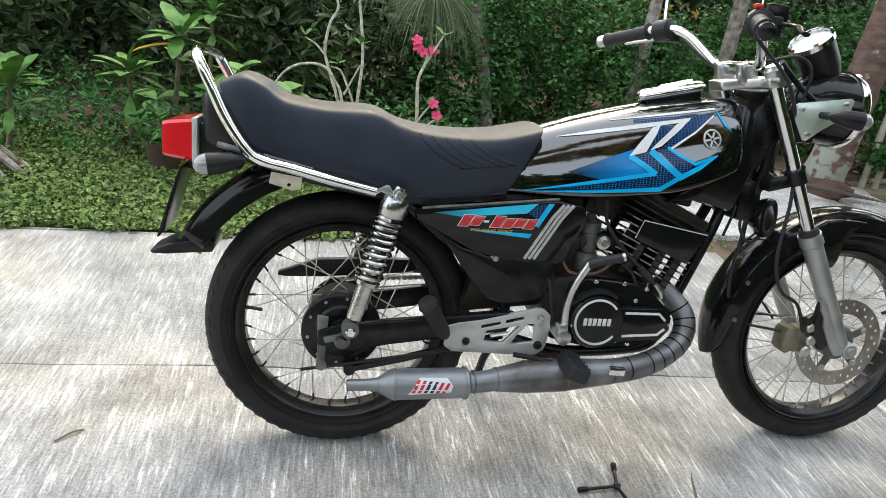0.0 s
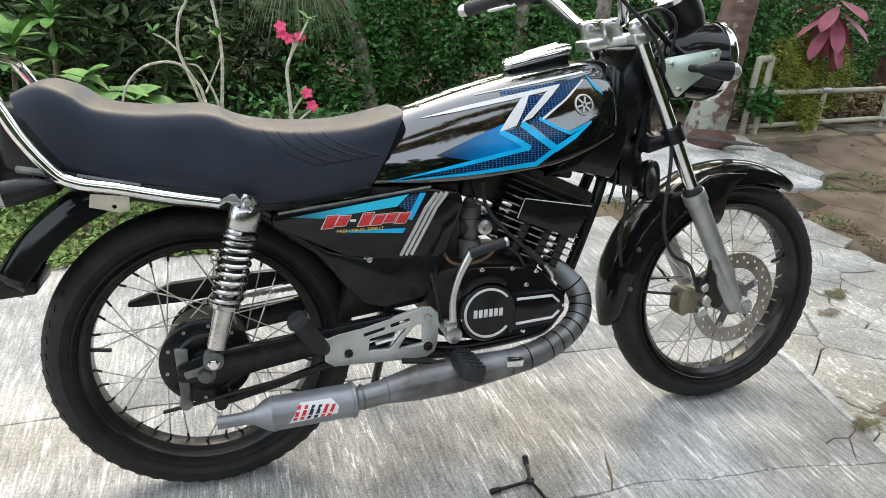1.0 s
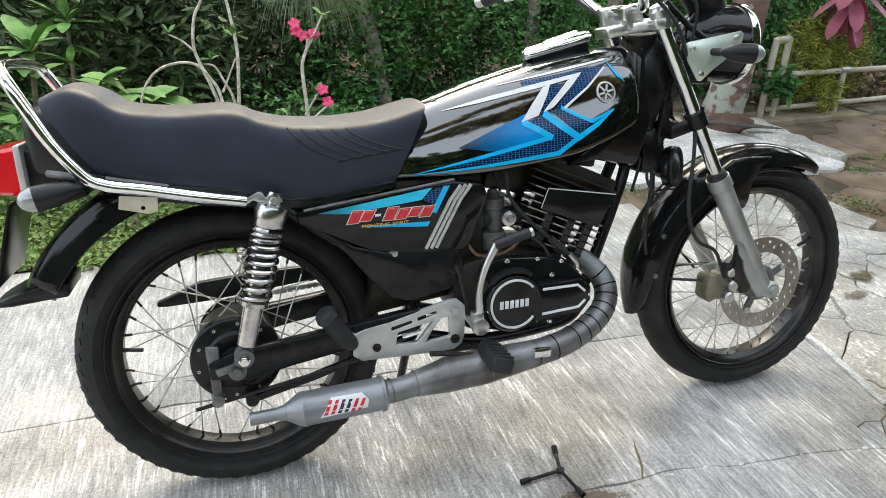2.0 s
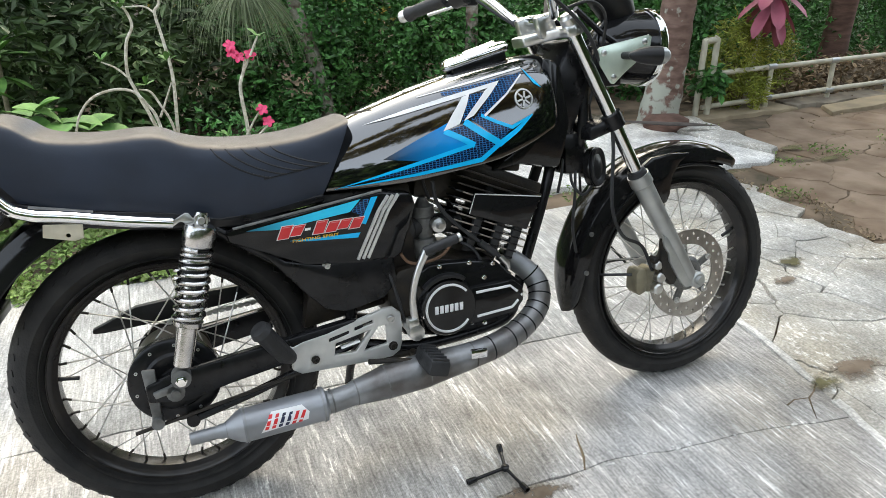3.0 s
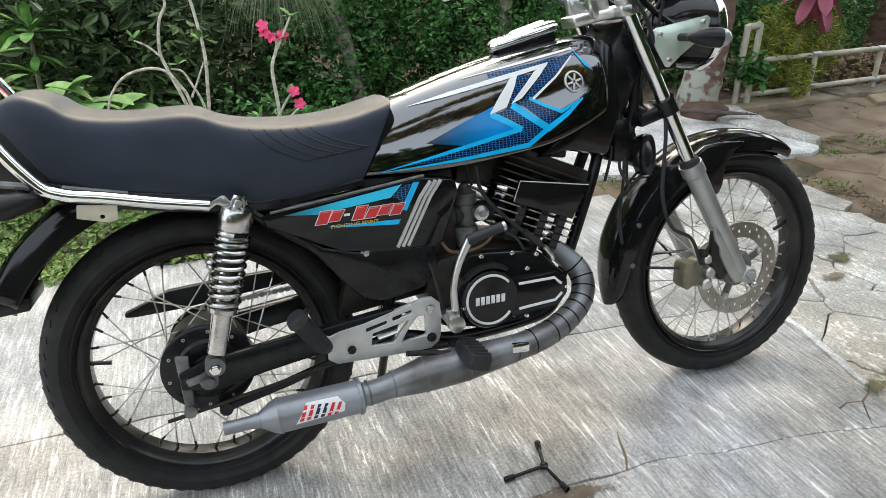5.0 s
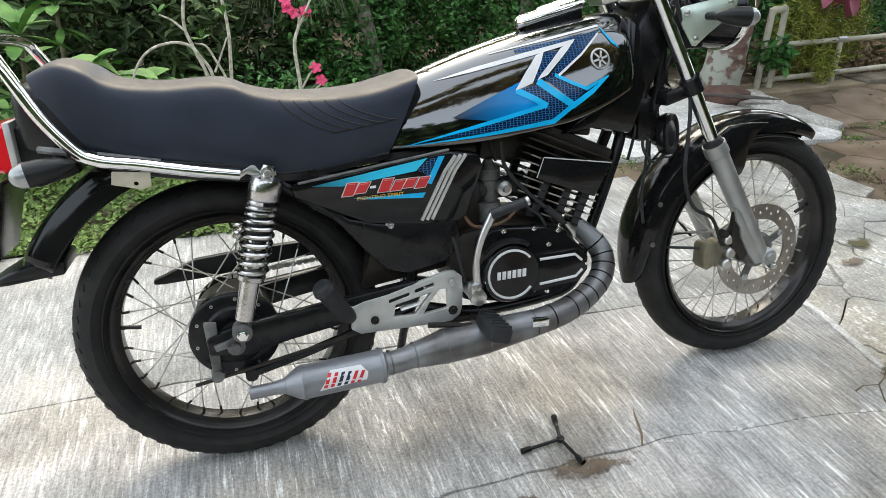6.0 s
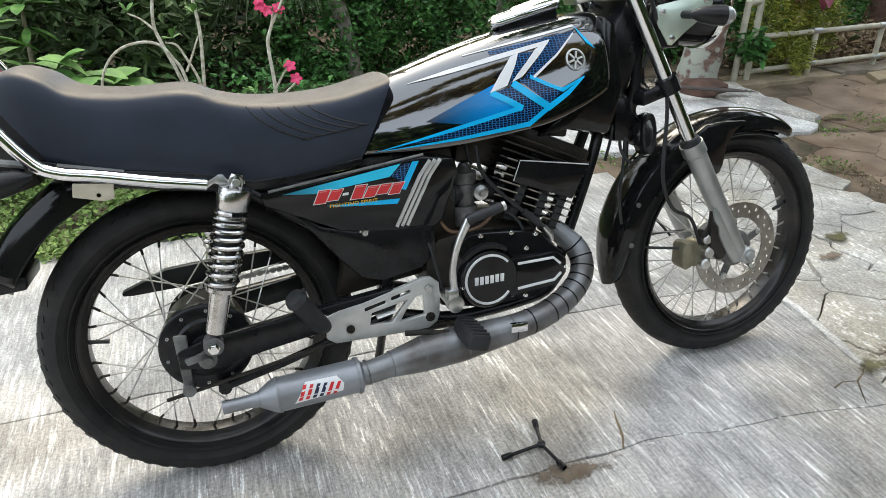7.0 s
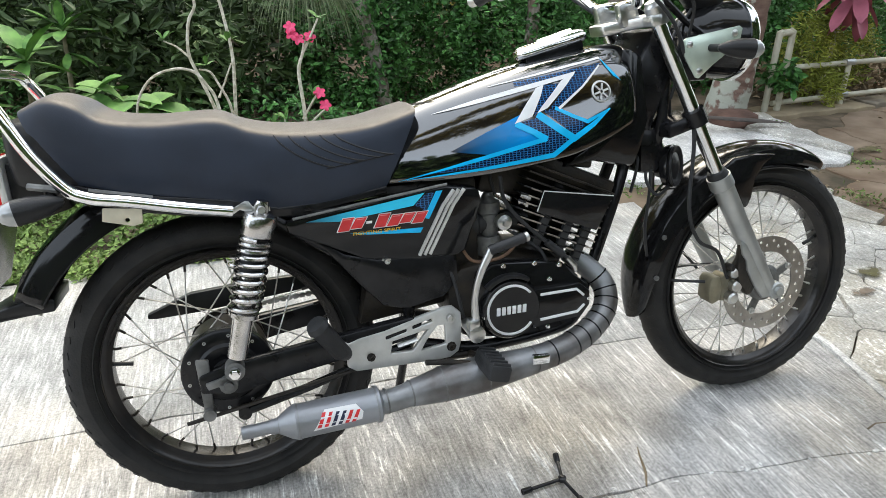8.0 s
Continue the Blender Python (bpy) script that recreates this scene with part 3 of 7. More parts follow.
for k in range(5):
    t = 2 * math.pi * k / 5 + 0.5
    bm = bmesh.new()
    bolt(bm, 1.242 + 0.074 * math.cos(t), -0.0725, 0.295 + 0.074 * math.sin(t), 0.006, 0.006)
    part("disc_bolt", bm, ALU, front)

# seat
SECTION = [(0.88, 0), (0.96, 0.22), (1.0, 0.46), (1.0, 0.7), (0.97, 0.84), (0.9, 0.925), (0.74, 0.965), (0.4, 0.99), (0, 1.0)]
seat_body = Body([(-0.30, 0.715, 0.80, 0.085), (-0.255, 0.705, 0.822, 0.098), (-0.215, 0.692, 0.838, 0.108), (-0.175, 0.679, 0.826, 0.113), (-0.135, 0.667, 0.80, 0.117), (-0.06, 0.653, 0.789, 0.121), (0.04, 0.636, 0.789, 0.124), (0.092, 0.62, 0.769, 0.124), (0.145, 0.612, 0.757, 0.124), (0.22, 0.614, 0.752, 0.125), (0.30, 0.626, 0.756, 0.124), (0.37, 0.64, 0.771, 0.117), (0.43, 0.66, 0.786, 0.105)], SECTION)
bm = seat_body.mesh(bmesh.new())
cut(bm, (0.332, 0, 0.64), (0.895, 0, -0.446))
cut(bm, (-0.215, 0, 0.69), (-0.94, 0, -0.34))
sharp = [e for e in bm.edges if len(e.link_faces) == 2 and e.calc_face_angle(0) > radians(40)]
bmesh.ops.bevel(bm, geom=sharp, offset=0.006, segments=2, profile=0.5, affect="EDGES", clamp_overlap=True)
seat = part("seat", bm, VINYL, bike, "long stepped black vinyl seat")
for x0, x1 in ((0.135, 0.235), (0.16, 0.262), (0.188, 0.29), (0.215, 0.318), (0.24, 0.343)):
    bm = bmesh.new()
    pts = []
    for k in range(13):
        f = k / 12
        x = x0 + (x1 - x0) * f ** 1.25
        zb, zt, w = seat_body.at(x)
        end = 0.683 + 0.013 * (x1 - 0.235) / 0.108
        z = (zt - 0.012) + (end - zt + 0.012) * (1 - (1 - f) ** 1.35)
        pts.append((x, seat_body.side(x, z, 0.0002), z))
    tube(bm, pts, 0.0018, 6)
    part("seam", bm, PLASTIC, seat)
bm = bmesh.new()
tube(bm, [(x, seat_body.side(x, 0.683 + 0.013 * (x - 0.235) / 0.108, -0.0004), 0.683 + 0.013 * (x - 0.235) / 0.108) for x in np.linspace(0.22, 0.346, 12)], 0.0017, 6)
part("seam", bm, PLASTIC, seat)
bm = bmesh.new()
prism(bm, [(-0.20, 0.694), (-0.11, 0.668), (0.05, 0.641), (0.13, 0.618), (0.2, 0.62), (0.33, 0.637), (0.33, 0.622), (0.2, 0.604), (0.12, 0.6), (0.04, 0.62), (-0.2, 0.668)], -0.112, 0.112, 0.003)
part("seat_base", bm, SATIN, bike)
# tail cowl behind the seat
cowl = Body([(-0.295, 0.72, 0.79, 0.06), (-0.285, 0.70, 0.80, 0.09), (-0.262, 0.69, 0.803, 0.10), (-0.22, 0.675, 0.80, 0.105), (-0.18, 0.665, 0.78, 0.105)], SECTION)
part("tail_cowl", cowl.mesh(bmesh.new()), PLASTIC, bike, "black plastic tail cowl")

# tank
TANK = [(0.992, 0), (1.0, 0.05), (1.0, 0.16), (0.97, 0.32), (0.9, 0.5), (0.8, 0.67), (0.68, 0.81), (0.55, 0.905), (0.4, 0.965), (0.2, 0.992), (0, 1.0)]
tank_body = Body([(0.31, 0.634, 0.73, 0.085), (0.36, 0.637, 0.752, 0.1), (0.44, 0.637, 0.783, 0.116), (0.53, 0.641, 0.812, 0.127), (0.63, 0.652, 0.838, 0.131), (0.71, 0.663, 0.853, 0.129), (0.78, 0.685, 0.864, 0.124), (0.825, 0.703, 0.868, 0.117), (0.855, 0.716, 0.867, 0.106), (0.866, 0.724, 0.862, 0.09)], TANK)
bm = tank_body.mesh(bmesh.new())
cut(bm, (0.338, 0, 0.64), (-0.895, 0, 0.446))
sharp = [e for e in bm.edges if len(e.link_faces) == 2 and e.calc_face_angle(0) > radians(40)]
bmesh.ops.bevel(bm, geom=sharp, offset=0.007, segments=3, profile=0.5, affect="EDGES", clamp_overlap=True)
tank = part("fuel_tank", bm, PAINT, bike, "glossy black fuel tank with blue and white graphics")
ts = tank_body.side
sticker("blue_fade", [[(0.455, 0.688), (0.53, 0.72), (0.612, 0.752), (0.589, 0.731), (0.64, 0.698), (0.54, 0.676)]], FADE, tank, ts, 0.0008)
sticker("honeycomb_print", [[(0.412, 0.649), (0.641, 0.695), (0.591, 0.731), (0.63, 0.739), (0.705, 0.692), (0.663, 0.664)], [(0.645, 0.752), (0.676, 0.751), (0.738, 0.723), (0.708, 0.7)], [(0.6, 0.806), (0.785, 0.833), (0.779, 0.823), (0.681, 0.753), (0.658, 0.752), (0.72, 0.81), (0.60, 0.799)], [(0.657, 0.797), (0.69, 0.80), (0.645, 0.757), (0.625, 0.742)]], HEX, tank, ts, 0.0012)
sticker("cyan_print", [stroke([(0.355, 0.6395), (0.5, 0.669), (0.648, 0.699)], [0, 0.007, 0.009]), stroke([(0.648, 0.697), (0.62, 0.714), (0.587, 0.7315)], 0.012), stroke([(0.37, 0.641), (0.52, 0.652), (0.663, 0.666)], [0, 0.006, 0.01]), stroke([(0.66, 0.665), (0.705, 0.694)], 0.01), stroke([(0.633, 0.746), (0.668, 0.72), (0.706, 0.694)], 0.014), stroke([(0.703, 0.692), (0.75, 0.718), (0.789, 0.746)], [0.012, 0.01, 0.003]), stroke([(0.671, 0.755), (0.705, 0.738), (0.738, 0.724)], 0.007), stroke([(0.736, 0.7235), (0.789, 0.746)], [0.008, 0.002]), [(0.788, 0.842), (0.823, 0.797), (0.806, 0.808), (0.794, 0.827)]], CYAN, tank, ts, 0.0024, "light-blue arrow stripes")
sticker("white_print", [[(0.431, 0.757), (0.514, 0.778), (0.625, 0.801), (0.729, 0.82), (0.721, 0.811), (0.694, 0.806), (0.625, 0.792), (0.503, 0.769)], [(0.729, 0.82), (0.706, 0.798), (0.656, 0.756), (0.632, 0.747), (0.645, 0.76), (0.694, 0.804)], [(0.657, 0.799), (0.646, 0.779), (0.622, 0.742), (0.585, 0.731), (0.612, 0.764), (0.64, 0.794)], stroke([(0.55, 0.801), (0.67, 0.822), (0.788, 0.843)], [0.001, 0.004, 0.004]), stroke([(0.782, 0.829), (0.735, 0.79), (0.679, 0.753)], [0.003, 0.004, 0.005])], WHITE, tank, ts, 0.0028, "white speed stripes")
# round badge, a plain ring with spokes
bm = bmesh.new()
rings = []
for s, r in ((0, 0.021), (0.002, 0.021), (0.003, 0.0195), (0.003, 0.018), (0.001, 0.0178), (0, 0.0178)):
    rings.append([(0.775 + r * math.cos(a), -s, 0.779 + r * math.sin(a)) for a in (2 * math.pi * k / 40 for k in range(40))])
skin(bm, rings, caps=False)
for k in range(6):
    t = 2 * math.pi * k / 6 + 0.26
    block(bm, (0.013, 0.002, 0.0035), Matrix.Translation((0.775 + 0.0095 * math.cos(t), -0.0012, 0.779 + 0.0095 * math.sin(t))) @ Matrix.Rotation(-t, 4, "Y"))
for v in bm.verts:
    v.co.y += ts(v.co.x, v.co.z, 0.001)
part("badge", bm, SILVER, tank, "round silver badge")
# filler cap on its rail
bm = bmesh.new()
up = Matrix.Translation((0.715, 0.0, 0.866)) @ Matrix.Rotation(radians(-13.5), 4, "Y")
tube(bm, [up @ Vector((x, -0.004, 0.006)) for x in (-0.08, -0.076, -0.066, 0.06, 0.072, 0.078)], [0.008, 0.02, 0.028, 0.03, 0.026, 0.012], 20, 0, 0.5)
tube(bm, [up @ Vector((x, -0.004, 0.016)) for x in (-0.03, -0.022, 0.05, 0.058)], [0.004, 0.013, 0.016, 0.006], 16, 0, 0.6)
cap = part("filler_cap", bm, CHROME, tank, "chrome hinged filler cap")
bm = bmesh.new()
block(bm, (0.13, 0.05, 0.022), up @ Matrix.Translation((0.0, 0, -0.008)), 0.004)
part("cap_base", bm, SATIN, cap)
# trim under the front of the tank, and frame spine
bm = bmesh.new()
prism(bm, [(0.70, 0.628), (0.775, 0.636), (0.868, 0.615), (0.885, 0.66), (0.9, 0.715), (0.88, 0.84), (0.852, 0.86), (0.848, 0.73), (0.78, 0.68), (0.735, 0.655)], -0.092, 0.092, 0.016)
part("tank_trim", bm, LOW_GLOSS, bike, "black trim panel below the tank")
bm = bmesh.new()
tube(bm, [(0.40, 0, 0.63), (0.62, 0, 0.655), (0.86, 0, 0.72)], 0.024, 12)
tube(bm, [(0.87, 0, 0.79), (0.95, 0, 0.62)], 0.032, 16)
for s in (-1, 1):
    tube(bm, [(0.892, s * 0.02, 0.66), (0.86, s * 0.035, 0.56), (0.776, s * 0.045, 0.354), (0.74, s * 0.06, 0.285), (0.66, s * 0.075, 0.27), (0.5, s * 0.09, 0.27), (0.38, s * 0.095, 0.30)], 0.013, 10, 4)
    tube(bm, [(0.36, s * 0.075, 0.32), (0.37, s * 0.075, 0.5), (0.40, s * 0.06, 0.63)], 0.013, 10)
    tube(bm, [(0.42, s * 0.085, 0.61), (0.2, s * 0.1, 0.6), (-0.08, s * 0.1, 0.64), (-0.24, s * 0.095, 0.69)], 0.011, 10, 4)
    tube(bm, [(0.37, s * 0.08, 0.42), (0.22, s * 0.1, 0.52), (0.1, s * 0.105, 0.61)], 0.011, 10)
part("frame", bm, SATIN, bike, "black tubular steel frame")

# side cover with its graphics
bm = bmesh.new()
prism(bm, [(0.135, 0.592), (0.29, 0.611), (0.441, 0.628), (0.505, 0.617), (0.512, 0.59), (0.478, 0.489), (0.46, 0.482), (0.382, 0.484), (0.276, 0.5), (0.225, 0.526), (0.14, 0.57)], -0.129, -0.085, 0.008)
lean_in = lambda z: 0.1 * (0.625 - z)
for v in bm.verts:
    v.co.y += lean_in(v.co.z)
cover = part("side_cover", bm, LOW_GLOSS, bike, "glossy black side cover with blue and red graphics")
flat = lambda x, z, out=0.0: -0.129 - out + lean_in(z)
sticker("cyan_print", [[(0.172, 0.588), (0.397, 0.619), (0.374, 0.596), (0.231, 0.582)]], COVER_FADE, cover, flat, 0.0008)
sticker("cyan_print", [[(0.432, 0.62), (0.404, 0.566), (0.393, 0.57), (0.419, 0.62)], [(0.25, 0.556), (0.392, 0.551), (0.386, 0.541), (0.285, 0.55)]], CYAN, cover, flat, 0.0008)
sticker("honeycomb_print", [[(0.4, 0.617), (0.416, 0.618), (0.397, 0.58), (0.389, 0.59), (0.376, 0.597)]], HEX, cover, flat, 0.0012)
for k in range(7):
    if k == 2:
        o = [[(0.282, 0.572), (0.283, 0.577), (0.294, 0.577), (0.293, 0.572)]]
        sticker("red_print", o, WHITE, cover, flat, 0.002)
        continue
    x0 = 0.228 + 0.0238 * k if k < 2 else 0.224 + 0.0242 * k
    lo, hi, wd = (0.561 + (0.003 if k in (1, 5) else 0), (0.588, 0.586, 0, 0.5885, 0.584, 0.5845, 0.584)[k], 0.0238)
    big = [(x0 - 0.002, lo), (x0 + 0.011, hi), (x0 + 0.011 + wd, hi), (x0 - 0.002 + wd, lo)]
    sm = [(x0 + 0.0002, lo + 0.0012), (x0 + 0.012, hi - 0.0012), (x0 + 0.0092 + wd, hi - 0.0012), (x0 + wd - 0.0026, lo + 0.0012)]
    sticker("white_outline", [big], WHITE, cover, flat, 0.0016)
    sticker("red_print", [sm], RED, cover, flat, 0.002)
    sticker("highlight", [[(x0 + 0.0125, hi - 0.0045), (x0 + 0.0131, hi - 0.003), (x0 + wd + 0.003, hi - 0.003), (x0 + wd + 0.0024, hi - 0.0045)]], PINK_PRINT, cover, flat, 0.0024)
lettering("slogan", "FIGHTING SPIRIT", 0.0125, Matrix.Translation((0.256, -0.1306 + lean_in(0.5515), 0.5515)) @ Matrix.Rotation(0.1, 4, "X") @ Matrix.Rotation(radians(90), 4, "X") @ Matrix.Diagonal((0.98, 0.72, 1, 1)), YELLOW, cover, "yellow slogan lettering")
for k in range(3):
    bm = bmesh.new()
    x = 0.454 + 0.0105 * k
    prism(bm, stroke([(x, 0.619), (x - 0.022, 0.59), (x - 0.072, 0.494)], 0.0068), -0.133, -0.127, 0.0012)
    for v in bm.verts:
        v.co.y += lean_in(v.co.z)
    part("trim_bar", bm, SILVER, cover, "silver trim bar")
bm = bmesh.new()
tube(bm, [(0.15, -0.126, 0.5965), (0.29, -0.129, 0.6135), (0.441, -0.129, 0.631)], 0.0026, 8)
part("edge_strip", bm, CAST, cover)
bm = bmesh.new()
bolt(bm, 0.318, -0.11, 0.492, 0.006, 0.012)
part("cover_bolt", bm, ALU, cover)
# battery box, air box and inner mudguard behind the covers
bm = bmesh.new()
block(bm, (0.2, 0.15, 0.2), Matrix.Translation((0.42, 0, 0.53)), 0.012)
prism(bm, [(0.26, 0.35), (0.44, 0.37), (0.5, 0.45), (0.46, 0.5), (0.3, 0.5)], -0.07, 0.07, 0.008)
part("air_box", bm, GRIME, bike)
bm = bmesh.new()
prism(bm, [(0.17, 0.565), (0.24, 0.515), (0.3, 0.497), (0.46, 0.49), (0.462, 0.43), (0.43, 0.4), (0.35, 0.385), (0.305, 0.4), (0.27, 0.44), (0.225, 0.5)], -0.112, -0.098, 0.01)
part("inner_panel", bm, SATIN, bike, "black inner panel over the frame")


def arch(bm, cx, cz, r, a0, a1, half, steps=36, thick=0.003, lip=0.02):
    """A curved mudguard of rounded section round a wheel."""
    rings = []
    sec = [(-half, -lip), (-half * 0.97, -lip * 0.45), (-half * 0.8, -0.004), (-half * 0.4, 0.004), (0, 0.006), (half * 0.4, 0.004), (half * 0.8, -0.004), (half * 0.97, -lip * 0.45), (half, -lip)]
    full = sec + [(y * 0.96, dr - thick) for y, dr in reversed(sec)]
    for k in range(steps + 1):
        a = radians(a0 + (a1 - a0) * k / steps)
        end = min(k, steps - k) / steps
        ta = min(1, 0.6 + 5 * end)
        rings.append([(cx + (r + dr) * math.cos(a), y * ta, cz + (r + dr) * math.sin(a)) for y, dr in full])
    skin(bm, rings)
    return bm


bm = arch(bmesh.new(), 0.0, 0.3, 0.392, 92, 153, 0.072, 36, 0.003, 0.05)
part("rear_mudguard", bm, LOW_GLOSS, bike, "glossy black rear mudguard")
bm = bmesh.new()
prism(bm, [(-0.272, 0.487), (-0.3, 0.491), (-0.33, 0.487), (-0.365, 0.477), (-0.393, 0.464), (-0.407, 0.456), (-0.402, 0.45), (-0.37, 0.454), (-0.32, 0.461), (-0.275, 0.464)], -0.06, 0.06, 0.004)
for v in bm.verts:
    v.co.y *= 1 - 0.5 * max(0, min(1, (-0.32 - v.co.x) / 0.09)) ** 2
part("mud_flap", bm, PLASTIC, bike, "flared black rubber flap")
bm = arch(bmesh.new(), 0.0, 0.30, 0.33, 18, 84, 0.06)
part("inner_mudguard", bm, PLASTIC, bike)
bm = bmesh.new()
rings = []
for k in range(61):
    f = k / 60
    a = radians(53 + 137 * f)
    half = 0.062 * min(1, 0.3 + 1.6 * min(f, 1 - f) ** 0.5)
    lip = 0.016 + 0.03 * math.sin(math.pi * f) ** 0.6
    sec = [(-half, -lip), (-half * 0.99, -lip * 0.55), (-half * 0.92, -lip * 0.2), (-half * 0.72, 0.0), (-half * 0.4, 0.0055), (0, 0.0075)]
    sec += [(-y, d) for y, d in reversed(sec[:-1])]
    full = sec + [(y * 0.95, d - 0.0035) for y, d in reversed(sec)]
    rings.append([(1.242 + (0.327 + d) * math.cos(a), y, 0.295 + (0.327 + d) * math.sin(a)) for y, d in full])
skin(bm, rings)
fender = part("front_mudguard", bm, LOW_GLOSS, bike, "glossy black front mudguard")
bm = bmesh.new()
prism(bm, [(1.085, 0.575), (1.13, 0.607), (1.19, 0.611), (1.245, 0.607), (1.212, 0.586), (1.19, 0.555), (1.184, 0.512), (1.174, 0.49), (1.152, 0.487), (1.13, 0.51), (1.1, 0.535)], -0.077, -0.058, 0.006)
part("mudguard_bracket", bm, LOW_GLOSS, fender)
bm = bmesh.new()
tube(bm, [(1.242 + 0.279 * math.cos(radians(a)), -0.063, 0.295 + 0.279 * math.sin(radians(a))) for a in range(70, 150, 5)], 0.004, 8)
part("mudguard_stay", bm, LOW_GLOSS, fender)
for x, z in ((0.968, 0.44), (0.952, 0.345)):
    bm = bmesh.new()
    bolt(bm, x, -0.06, z, 0.0042, 0.004)
    part("mudguard_bolt", bm, CAST, fender)

# number plate bracket and rear lamp
bm = bmesh.new()
prism(bm, [(-0.335, 0.645), (-0.33, 0.645), (-0.375, 0.50), (-0.38, 0.50)], -0.085, 0.085, 0.0015)
part("number_plate", bm, SATIN, bike, "dark number plate seen edge on")
bm = bmesh.new()
prism(bm, [(-0.29, 0.70), (-0.23, 0.69), (-0.22, 0.64), (-0.29, 0.62), (-0.335, 0.635)], -0.025, 0.025, 0.004)
part("plate_bracket", bm, GRIME, bike)
tail_lamp = new("tail_lamp")
tail_lamp.parent = bike
bm = bmesh.new()
rings = []
for x, hy, z0, z1 in ((-0.372, 0.058, 0.672, 0.722), (-0.37, 0.068, 0.664, 0.729), (-0.36, 0.073, 0.662, 0.733), (-0.312, 0.08, 0.657, 0.74)):
    rings.append([(x, y, z) for y, z in ((-hy, z0 + 0.006), (-hy, z1 - 0.006), (-hy + 0.006, z1), (hy - 0.006, z1), (hy, z1 - 0.006), (hy, z0 + 0.006), (hy - 0.006, z0), (-hy + 0.006, z0))])
skin(bm, rings)
part("lens", bm, LENS_RED, tail_lamp, "red lamp lens")
bm = bmesh.new()
block(bm, (0.011, 0.168, 0.09), Matrix.Translation((-0.306, 0, 0.698)), 0.003)
part("lamp_rim", bm, SILVER, tail_lamp)
bm = bmesh.new()
block(bm, (0.05, 0.13, 0.07), Matrix.Translation((-0.277, 0, 0.697)), 0.006)
part("lamp_base", bm, PLASTIC, tail_lamp)


def signal(name, tip, root, stalk_to, r):
    """A bullet turn signal with a clear lens and a black body."""
    s = new(name)
    s.parent = bike
    tip, root = Vector(tip), Vector(root)
    d = root - tip
    bm = bmesh.new()
    lathe(bm, tip, d, [(0, 0.002), (0.004, r * 0.55), (0.012, r * 0.86), (0.024, r)], 20)
    part("lens", bm, LENS_CLEAR, s, "clear signal lens")
    bm = bmesh.new()
    n = d.length
    lathe(bm, tip, d, [(0.024, r * 1.03), (n * 0.5, r * 1.0), (n * 0.75, r * 0.8), (n * 0.95, r * 0.4), (n, 0.003)], 20)
    part("body", bm, PLASTIC, s)
    bm = bmesh.new()
    tube(bm, [tip + d * 0.55, Vector(stalk_to)], [r * 0.5, r * 0.4], 10)
    part("stalk", bm, PLASTIC, s)
    return s


signal("rear_signal", (-0.292, -0.185, 0.665), (-0.2, -0.165, 0.678), (-0.23, -0.06, 0.675), 0.0205)
signal("rear_signal", (-0.292, 0.185, 0.665), (-0.2, 0.165, 0.678), (-0.23, 0.06, 0.675), 0.023)
# grab rail
bm = bmesh.new()
side = [(0.05, -0.152, 0.629), (-0.02, -0.158, 0.644), (-0.11, -0.158, 0.665), (-0.165, -0.156, 0.676), (-0.198, -0.154, 0.695), (-0.238, -0.152, 0.752), (-0.266, -0.148, 0.811), (-0.286, -0.138, 0.85), (-0.296, -0.115, 0.866)]
line = side + [(-0.302, -0.06, 0.872), (-0.304, 0, 0.873), (-0.302, 0.06, 0.872)] + [(x, -y, z) for x, y, z in reversed(side)]
tube(bm, line, 0.0105, 14, 4)
grab = part("grab_rail", bm, CHROME, bike, "chrome grab rail round the seat")
for s in (-1, 1):
    bm = bmesh.new()
    prism(bm, [(0.04, 0.626), (0.072, 0.642), (0.078, 0.641), (0.084, 0.631), (0.112, 0.631), (0.113, 0.62), (0.08, 0.62), (0.062, 0.628), (0.045, 0.618)], s * 0.144, s * 0.139, 0.001)
    part("rail_bracket", bm, ALU, grab)
bm = bmesh.new()
tube(bm, [(-0.21, -0.145, 0.693), (-0.255, -0.13, 0.7)], 0.006, 8)
tube(bm, [(-0.17, -0.128, 0.684), (-0.075, -0.128, 0.662)], 0.004, 8)
part("rail_brace", bm, CAST, grab)
bm = bmesh.new()
prism(bm, [(-0.155, 0.652), (-0.095, 0.644), (-0.097, 0.62), (-0.112, 0.617), (-0.159, 0.63)], -0.128, -0.122, 0.0012, [[(-0.12 + 0.004 * math.cos(q), 0.628 + 0.004 * math.sin(q)) for q in (math.pi * j / 4 for j in range(8))]])
part("tag_bracket", bm, CREAM, bike, "cream-painted steel bracket")


